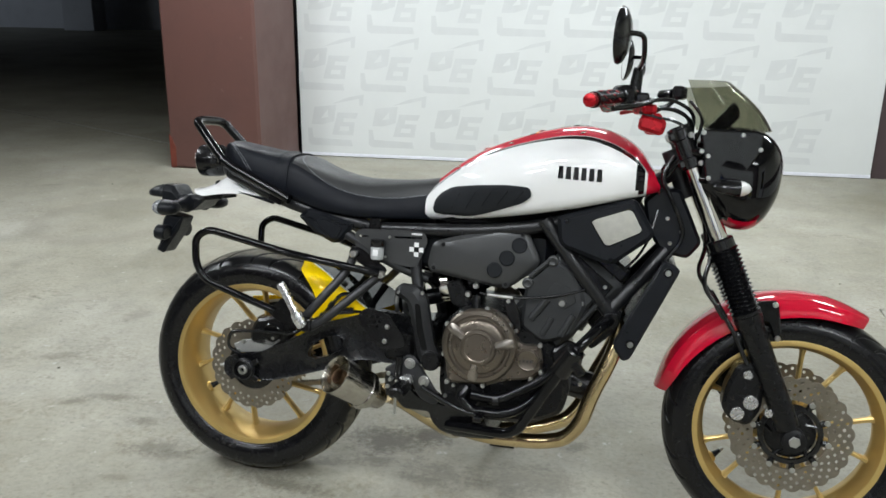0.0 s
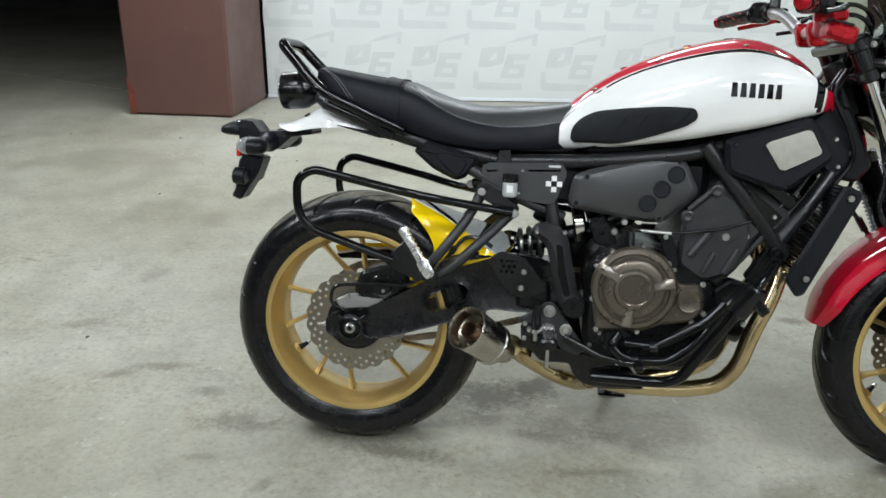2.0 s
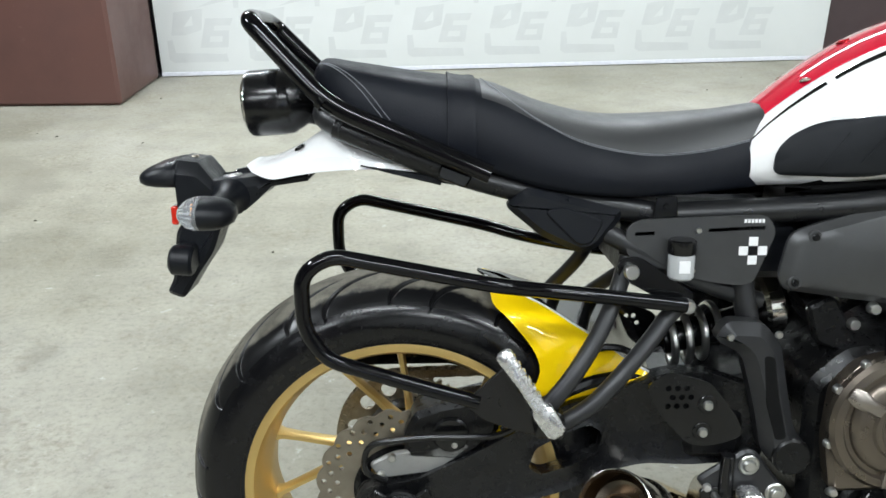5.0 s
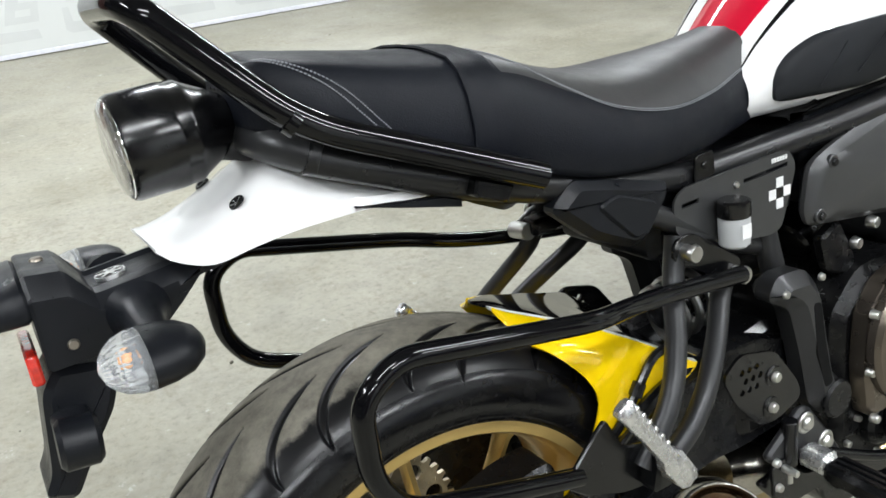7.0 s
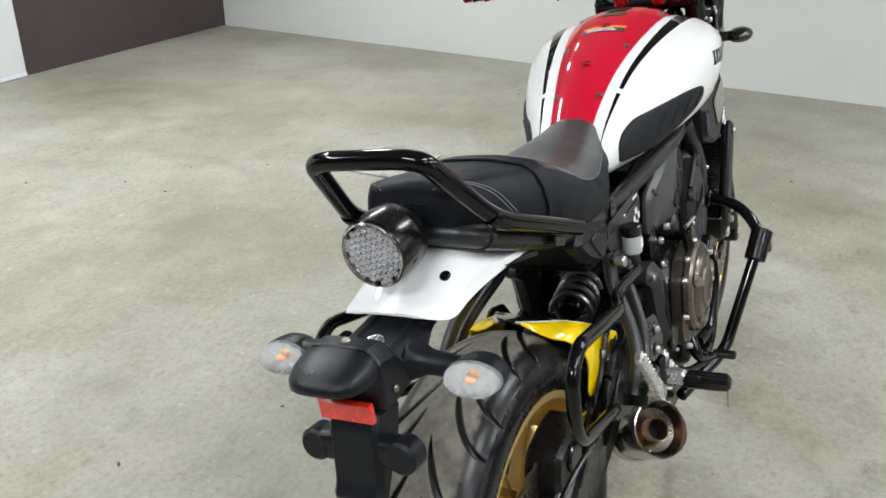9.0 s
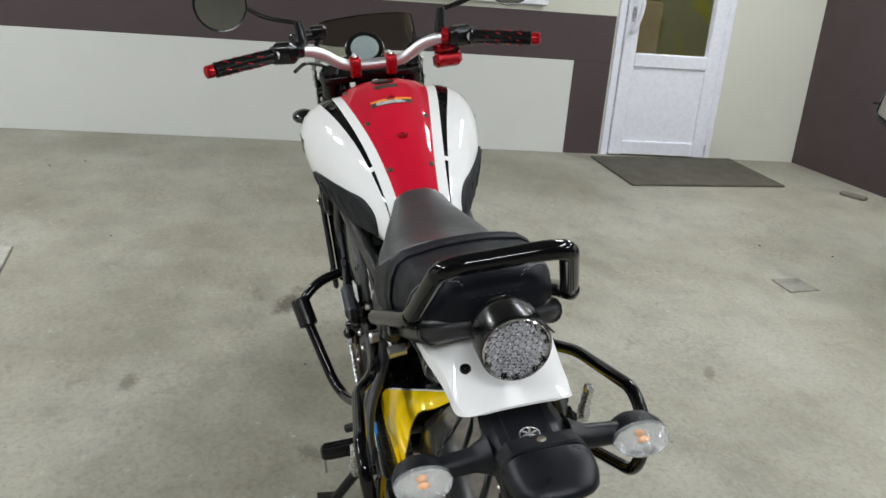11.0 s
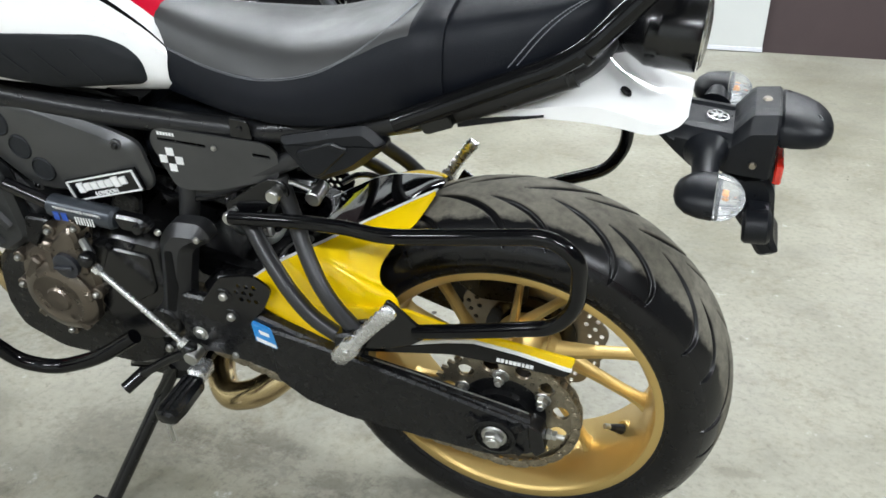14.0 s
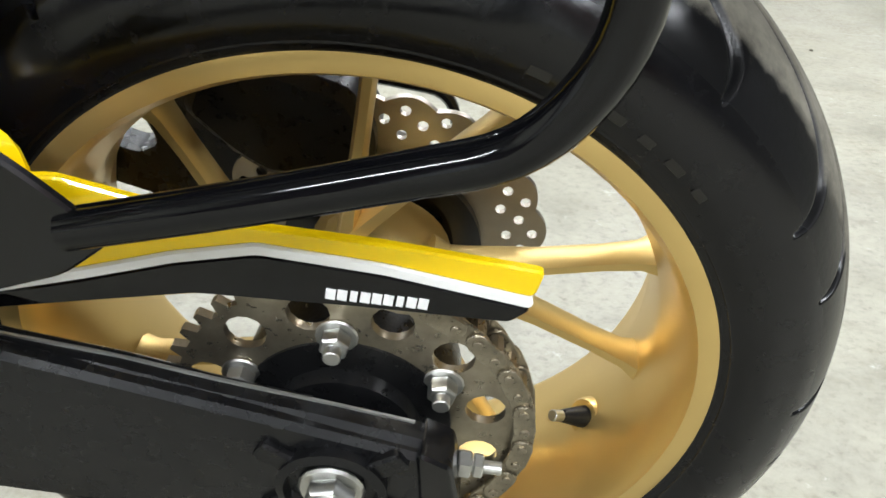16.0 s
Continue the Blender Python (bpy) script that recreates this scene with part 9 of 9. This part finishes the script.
fr = part("frame", slab([(0.42, 0.60), (0.52, 0.555), (0.90, 0.72), (1.10, 0.85), (1.12, 0.90), (1.06, 0.90), (0.86, 0.80), (0.50, 0.65)], -0.12, -0.155, 0.02, 0.010), SATIN_BLACK, blue, "black aluminium frame spar")
part("left_spar", slab([(0.42, 0.60), (0.52, 0.555), (0.90, 0.72), (1.10, 0.85), (1.12, 0.90), (1.06, 0.90), (0.86, 0.80), (0.50, 0.65)], 0.12, 0.155, 0.02, 0.010), SATIN_BLACK, fr)
part("pivot_casting", slab([(0.40, 0.60), (0.52, 0.62), (0.55, 0.40), (0.53, 0.26), (0.45, 0.25), (0.43, 0.40)], -0.10, -0.165, 0.02, 0.010), CAST_BLACK, fr)
for s in (-1, 1):
    part("subframe_tube", tube([(0.50, s * 0.11, 0.62), (0.25, s * 0.12, 0.64), (-0.05, s * 0.12, 0.74), (-0.20, s * 0.11, 0.79)], 0.014, 10, 0.06), SATIN_BLACK, fr)
    part("subframe_tube", tube([(0.47, s * 0.13, 0.42), (0.30, s * 0.14, 0.52), (0.12, s * 0.14, 0.66)], 0.013, 10, 0.04), SATIN_BLACK, fr)
part("heel_plate", slab([(0.400, 0.485), (0.440, 0.525), (0.478, 0.512), (0.468, 0.42), (0.482, 0.368), (0.435, 0.375), (0.42, 0.42)], -0.185, -0.190, 0.012, 0.001), ALU, fr, "bare aluminium heel plate")
part("footrest", rod((0.50, -0.18, 0.31), (0.50, -0.27, 0.31), 0.016), SATIN_BLACK, fr)
part("brake_pedal", tube([(0.50, -0.20, 0.33), (0.58, -0.215, 0.27), (0.70, -0.22, 0.285)], 0.009, 8, 0.03), ALU, fr, "bare aluminium brake pedal")
part("linkage_rod", tube([(0.455, -0.19, 0.36), (0.45, -0.19, 0.26)], 0.005, 8, 0), BOLT_STEEL, fr)
# silencer and pipe
si = part("silencer", tube([(0.415, -0.195, 0.285), (0.30, -0.205, 0.46), (0.21, -0.215, 0.60), (0.05, -0.225, 0.72)], 0.038, 18, 0.08, radii=[0.030, 0.036, 0.042, 0.045]), stuff("dark grey silencer coat", (0.055, 0.058, 0.065), 0.4, metal=0.4), blue, "dark grey silencer")
part("end_band", tube([(0.255, -0.21, 0.53), (0.225, -0.213, 0.578)], 0.046, 18, 0), ALU, si)
part("header_pipe", tube([(0.41, -0.19, 0.29), (0.45, -0.16, 0.235), (0.62, -0.13, 0.195), (0.85, -0.08, 0.19), (1.0, -0.05, 0.25), (1.05, -0.04, 0.40)], 0.019, 12, 0.06), BRONZE_PIPE, si, "tanned steel header pipe")
# engine
en = part("engine", slab([(0.55, 0.30), (0.60, 0.24), (0.90, 0.22), (0.97, 0.30), (0.95, 0.45), (0.85, 0.55), (0.62, 0.52), (0.55, 0.42)], -0.15, 0.15, 0.03, 0.02), CAST_BLACK, blue, "silver and black twin engine")
part("case_cover", slab([(0.58, 0.37), (0.62, 0.30), (0.76, 0.27), (0.84, 0.31), (0.86, 0.42), (0.80, 0.49), (0.66, 0.49)], -0.148, -0.180, 0.03, 0.010), B_CASE, en, "silver engine side case")
part("clutch_dome", lathe([(0.085, 0), (0.083, 0.014), (0.068, 0.022), (0.06, 0.019), (0.05, 0.024), (0.0, 0.025)], (0.685, -0.180, 0.385), (0, -1, 0), 36), B_CASE, en)
for a in range(0, 360, 45):
    bolt((0.685 + 0.088 * math.cos(radians(a)), -0.178, 0.385 + 0.088 * math.sin(radians(a))), (0, -1, 0), 0.006, 0.008, en)
part("pump_pipe", tube([(0.80, -0.17, 0.44), (0.90, -0.18, 0.46), (0.98, -0.16, 0.50)], 0.014, 10, 0.03), ALU, en)
part("front_cylinder", block(pose(0.98, 0, 0.50, 0, 65, 0), (0.14, 0.22, 0.20), 0.02), CAST_BLACK, en)
part("rear_cylinder", block(pose(0.72, 0, 0.60, 0, -15, 0), (0.15, 0.22, 0.18), 0.02), CAST_BLACK, en)
for k in range(5):
    part("cylinder_fin", block(pose(0.72, 0, 0.55 + 0.022 * k, 0, -15, 0), (0.17, 0.24, 0.006), 0.002), CAST_BLACK, en)
part("head_stay", tube([(0.74, -0.14, 0.48), (0.88, -0.15, 0.62)], 0.012, 8, 0), CAST_BLACK, en)
for p in ((0.66, -0.14, 0.56), (0.80, -0.15, 0.60), (0.90, -0.15, 0.56), (0.97, -0.13, 0.60), (0.86, -0.16, 0.52)):
    bolt(p, (0, -1, 0), 0.010, 0.012, en)
for k in range(4):
    part("hose", tube([(0.62 + 0.08 * k, -0.13, 0.62), (0.70 + 0.08 * k, -0.16, 0.56), (0.80 + 0.07 * k, -0.14, 0.60)], 0.009, 8, 0.03), SATIN_BLACK, en)
# belly guard with bars
bg = part("belly_guard", slab([(0.66, 0.285), (0.70, 0.205), (1.00, 0.165), (1.03, 0.185), (1.14, 0.44), (1.10, 0.46), (1.02, 0.36), (0.86, 0.275)], -0.19, -0.20, 0.02, 0.004), PLASTIC, blue, "black skid guard with crash bars")
part("guard_floor", slab([(0.66, 0.20), (1.0, 0.155), (1.10, 0.30), (1.08, 0.32), (0.98, 0.18), (0.66, 0.225)], -0.19, 0.19, 0.01, 0.004), PLASTIC, bg)
part("left_cheek", slab([(0.66, 0.285), (0.70, 0.205), (1.00, 0.165), (1.03, 0.185), (1.14, 0.44), (1.10, 0.46), (1.02, 0.36), (0.86, 0.275)], 0.19, 0.20, 0.02, 0.004), PLASTIC, bg)
for k in range(4):
    part("guard_slat", block(pose(0.88 + 0.052 * k, -0.204, 0.235 + 0.03 * k, 0, -60, 0), (0.075, 0.012, 0.014), 0.004), SATIN_BLACK, bg)
for s in (-1, 1):
    part("crash_tube", tube([(0.86, s * 0.15, 0.52), (0.95, s * 0.24, 0.50), (1.10, s * 0.24, 0.44), (1.08, s * 0.22, 0.30), (0.93, s * 0.20, 0.24)], 0.0125, 10, 0.05), SATIN_BLACK, bg)
    part("crash_tube", tube([(0.90, s * 0.18, 0.44), (1.0, s * 0.24, 0.40), (1.10, s * 0.24, 0.42)], 0.0125, 10, 0.04), SATIN_BLACK, bg)
part("label", block(pose(0.94, -0.247, 0.455, 0, 28, 0), (0.09, 0.006, 0.032), 0.006), ALU, bg, "small silver plate")
# seat
rows = []
for x, (t, b, w) in catmull_table([0.70, 0.60, 0.48, 0.36, 0.28, 0.18, 0.05, -0.06], [(0.825, 0.745, 0.085), (0.775, 0.72, 0.12), (0.760, 0.695, 0.15), (0.790, 0.70, 0.155), (0.850, 0.72, 0.145), (0.878, 0.76, 0.135), (0.885, 0.80, 0.12), (0.88, 0.83, 0.09)], 4):
    half = [(0, t), (0.5 * w, t - 0.004), (0.82 * w, t - 0.02), (w, (t + b) / 2), (0.96 * w, b)]
    rows.append([Vector((x, y, z)) for y, z in half] + [Vector((x, -y, z)) for y, z in reversed(half[1:])])
bm = bmesh.new()
ring_faces(bm, rows)
bs = part("seat", bm, VINYL_SEAT, blue, "black stepped touring seat", angle=60)
part("paper", slab([(0.42, 0.04), (0.60, 0.08), (0.58, -0.02), (0.45, -0.05)], 0.790, 0.792, 0.01, 0.0005, plane="xy"), WHITE_PRINT, bs, "white paper sheet on the seat")
# tank and bodywork
rows = []
for x, (t, b, w) in catmull_table([0.64, 0.70, 0.78, 0.88, 0.98, 1.08, 1.15], [(0.80, 0.745, 0.08), (0.88, 0.755, 0.12), (0.955, 0.77, 0.16), (0.985, 0.785, 0.19), (0.975, 0.80, 0.20), (0.94, 0.82, 0.18), (0.90, 0.84, 0.14)], 5):
    rows.append([Vector((x, w * math.copysign(abs(math.cos(a)) ** 0.8, math.cos(a)), (t + b) / 2 + (t - b) / 2 * math.copysign(abs(math.sin(a)) ** 0.8, math.sin(a)))) for a in np.linspace(0, 2 * math.pi, 28, endpoint=False)])
bm = bmesh.new()
ring_faces(bm, rows)
tk = part("fuel_tank", bm, B_PAINT, blue, "metallic blue fuel tank", angle=60)
part("tank_top", slab([(0.74, -0.05), (0.86, -0.07), (0.98, -0.06), (0.98, 0.06), (0.86, 0.07), (0.74, 0.05)], 0.962, 0.988, 0.02, 0.008, plane="xy"), PLASTIC, tk)
for s in (-1, 1):
    part("side_trim", slab([(0.36, 0.685), (0.50, 0.672), (0.68, 0.735), (0.92, 0.80), (0.90, 0.775), (0.66, 0.695), (0.52, 0.640), (0.42, 0.65)], s * 0.13, s * 0.165, 0.012, 0.008), PLASTIC, blue, "grey-black side trim")
    part("tail_side", slab([(0.02, 0.80), (0.16, 0.765), (0.30, 0.715), (0.42, 0.69), (0.40, 0.665), (0.20, 0.670), (0.05, 0.74), (-0.05, 0.79)], s * 0.10, s * 0.140, 0.015, 0.010), B_PAINT, blue, "metallic blue tail panel")
    shr = part("side_fairing", slab([(0.92, 0.80), (0.96, 0.755), (1.06, 0.66), (1.16, 0.565), (1.22, 0.575), (1.30, 0.68), (1.36, 0.78), (1.28, 0.84), (1.08, 0.84)], s * 0.185, s * 0.225, 0.03, 0.016), PLASTIC, blue, "black louvred side fairing")
    for k in range(5):
        part("louvre", block(pose(1.035 + 0.022 * k, s * 0.227, 0.765 - 0.036 * k, 0, 16, 0), (0.125 - 0.006 * k, 0.010, 0.012), 0.003), SATIN_BLACK, shr)
    part("louvre_frame", slab([(0.965, 0.795), (0.985, 0.760), (1.15, 0.605), (1.17, 0.615), (1.165, 0.655), (1.13, 0.79)], s * 0.222, s * 0.2255, 0.01, 0.001), RECESS_SHADE, shr)
    part("side_indicator", lathe([(0.0, 0.03), (0.012, 0.028), (0.022, 0.012), (0.024, 0.0)], (1.275, s * 0.225, 0.775), (0, s, 0), 18), ORANGE_PRINT, shr, "orange indicator")
    fk = part("fork_leg", tube([(1.225, s * 0.10, 0.80), (1.305, s * 0.10, 0.60)], 0.022, 14, 0), CHROME, blue, "black and polished fork leg")
    part("slider", tube([(1.285, s * 0.10, 0.645), (1.44, s * 0.10, 0.33), (1.475, s * 0.10, 0.315)], 0.029, 14, 0.02), SATIN_BLACK, fk)
    part("axle_cap", rod((1.475, s * 0.10, 0.325), (1.475, s * 0.135, 0.325), 0.024), SATIN_BLACK, fk)
    part("caliper", slab([(1.32, 0.40), (1.34, 0.46), (1.39, 0.48), (1.42, 0.43), (1.39, 0.37)], s * 0.05, s * 0.12, 0.012, 0.008), CAST_BLACK, fk)
    # panniers
    y0, y1 = s * 0.245, s * 0.445
    pn = part("pannier", slab([(-0.295, 0.735), (-0.255, 0.895), (-0.215, 0.925), (0.235, 0.905), (0.300, 0.885), (0.325, 0.79), (0.215, 0.585), (0.180, 0.572), (-0.235, 0.690)], y0, y1, 0.035, 0.028), PLASTIC, blue, "large black pannier with aluminium facing")
    part("facing", slab([(-0.235, 0.855), (0.03, 0.735), (0.075, 0.765), (0.110, 0.735), (0.120, 0.640), (0.060, 0.632), (-0.245, 0.735)], s * 0.4445, s * 0.450, 0.014, 0.003), B_ALU, pn, "brushed aluminium facing")
    part("seam", slab([(-0.292, 0.77), (0.33, 0.80), (0.328, 0.812), (-0.288, 0.782)], s * 0.30, s * 0.4475, 0.002, 0.002), SATIN_BLACK, pn)
    part("lock", rod((-0.165, s * 0.444, 0.885), (-0.165, s * 0.452, 0.885), 0.018), ALU, pn, "round silver lock")
    part("latch", block(pose(0.05, s * 0.42, 0.915), (0.10, 0.05, 0.02), 0.006), SATIN_BLACK, pn)
    part("rack_tube", tube([(0.32, s * 0.16, 0.62), (0.20, s * 0.235, 0.66), (-0.20, s * 0.235, 0.80), (-0.20, s * 0.12, 0.84)], 0.009, 8, 0.04), SATIN_BLACK, pn)
tc = part("top_case", slab([(-0.335, 1.05), (-0.320, 1.19), (-0.26, 1.235), (0.06, 1.235), (0.13, 1.19), (0.185, 1.06), (0.16, 0.985), (-0.26, 0.965)], -0.20, 0.20, 0.045, 0.035), PLASTIC, blue, "black rounded top case")
part("lid_seam", slab([(-0.338, 1.075), (0.19, 1.075), (0.188, 1.088), (-0.337, 1.088)], -0.203, 0.203, 0.003, 0.003), SATIN_BLACK, tc)
part("rack_plate", slab([(-0.28, 0.935), (0.14, 0.945), (0.16, 0.962), (-0.27, 0.962)], -0.10, 0.10, 0.01, 0.005), SATIN_BLACK, tc)
part("rack_strut", tube([(-0.05, -0.08, 0.94), (0.0, -0.11, 0.84)], 0.012, 8, 0), SATIN_BLACK, tc)
part("rack_strut", tube([(-0.05, 0.08, 0.94), (0.0, 0.11, 0.84)], 0.012, 8, 0), SATIN_BLACK, tc)
cn = part("tie_canister", rod((0.20, -0.19, 0.935), (0.27, -0.19, 0.925), 0.045), PLASTIC, blue, "small dark blue bag strapped by the seat")
part("strap", tube([(0.235, -0.205, 0.90), (0.255, -0.165, 0.80), (0.275, -0.15, 0.66)], 0.010, 8, 0.03), stuff("tan strap", (0.20, 0.13, 0.07), 0.7), cn)
# tail, plate carrier
part("tail_mudguard", slab([(-0.02, 0.76), (-0.18, 0.72), (-0.28, 0.60), (-0.30, 0.52), (-0.27, 0.52), (-0.20, 0.63), (-0.05, 0.71)], -0.07, 0.07, 0.02, 0.01), PLASTIC, blue, "black tail mudguard")
part("tail_wing", slab([(-0.18, 0.62), (-0.30, 0.60), (-0.33, 0.55), (-0.25, 0.53), (-0.16, 0.57)], -0.16, -0.05, 0.015, 0.008), PLASTIC, blue, "black plate carrier")
# front end: beak, mudguard, screen, headlamp
rows = []
for x, t, b, w in ((1.02, 0.93, 0.80, 0.20), (1.16, 0.95, 0.80, 0.215), (1.30, 0.97, 0.78, 0.19), (1.42, 0.93, 0.76, 0.14), (1.56, 0.80, 0.74, 0.09), (1.76, 0.70, 0.675, 0.03)):
    rows.append([Vector((x, w * math.copysign(abs(math.cos(a)) ** 0.7, math.cos(a)), (t + b) / 2 + (t - b) / 2 * math.copysign(abs(math.sin(a)) ** 0.7, math.sin(a)))) for a in np.linspace(0, 2 * math.pi, 24, endpoint=False)])
bm = bmesh.new()
ring_faces(bm, rows)
bk = part("front_fairing", bm, PLASTIC, blue, "black front fairing with long beak", angle=60)
for s in (-1, 1):
    part("blue_cheek", slab([(1.17, 1.00), (1.20, 0.90), (1.34, 0.86), (1.42, 0.92), (1.36, 1.02), (1.25, 1.12)], s * 0.155, s * 0.192, 0.03, 0.014), B_PAINT, bk, "metallic blue headlamp cheek")
    part("headlamp", slab([(1.38, 0.88), (1.44, 0.85), (1.47, 0.90), (1.42, 1.0), (1.38, 0.98)], s * 0.03, s * 0.155, 0.015, 0.010), B_CLEAR, bk)
part("fly_screen", slab([(-0.17, 1.05), (0.17, 1.05), (0.13, 1.36), (-0.13, 1.36)], 1.20, 1.206, 0.05, 0.002, plane="yz"), SMOKE, bk)
bm = bmesh.new()
rows = []
for ang in np.linspace(172, 50, 28):
    q = (ang - 50) / 122
    a = radians(ang)
    r0 = 0.352 + 0.015 * math.sin(q * math.pi)
    w = 0.075 * min(1, 0.4 + 2.5 * min(q, 1 - q) ** 0.7)
    rows.append([Vector((BF.x + (r0 - 0.055 * d) * math.cos(a), w * u, BF.z + (r0 - 0.055 * d) * math.sin(a))) for u, d in ((-1, 1), (-0.95, 0.5), (-0.7, 0.12), (0, 0), (0.7, 0.12), (0.95, 0.5), (1, 1))])
ring_faces(bm, rows, close=False, caps=False)
thick(part("front_mudguard", bm, PLASTIC, blue, "black front mudguard"), 0.004)
hbar = part("handlebar", tube([(0.98, -0.40, 1.08), (1.05, -0.25, 1.10), (1.12, -0.10, 1.06), (1.12, 0.10, 1.06), (1.05, 0.25, 1.10), (0.98, 0.40, 1.08)], 0.012, 10, 0.05), SATIN_BLACK, blue, "black handlebar with hand guards")
for s in (-1, 1):
    part("grip", tube([(0.98, s * 0.40, 1.08), (1.03, s * 0.29, 1.095)], 0.017, 10, 0), SATIN_BLACK, hbar)
    part("hand_guard", slab([(1.00, 1.04), (1.10, 1.02), (1.14, 1.09), (1.10, 1.14), (1.00, 1.13)], s * 0.30, s * 0.40, 0.03, 0.01), PLASTIC, hbar)
    part("mirror_stalk", tube([(1.06, s * 0.24, 1.10), (1.08, s * 0.30, 1.22)], 0.006, 8, 0), SATIN_BLACK, hbar)
part("yoke", block(pose(1.16, 0, 0.97, 0, -26, 0), (0.07, 0.24, 0.03), 0.01), SATIN_BLACK, hbar)
std = part("side_stand", tube([(0.60, 0.11, 0.25), (0.62, 0.16, 0.19), (0.66, 0.255, 0.045)], 0.012, 10, 0.02), SATIN_BLACK, blue, "black side stand, folded out")
part("stand_foot", block(pose(0.66, 0.27, 0.042, 8, 0, 0), (0.08, 0.05, 0.008), 0.003), SATIN_BLACK, std)
bm = tube([(0.55, -0.13, 0.50), (0.40, -0.16, 0.55), (0.34, -0.12, 0.60)], 0.010, 8, 0.03)
part("hose", bm, SATIN_BLACK, blue)
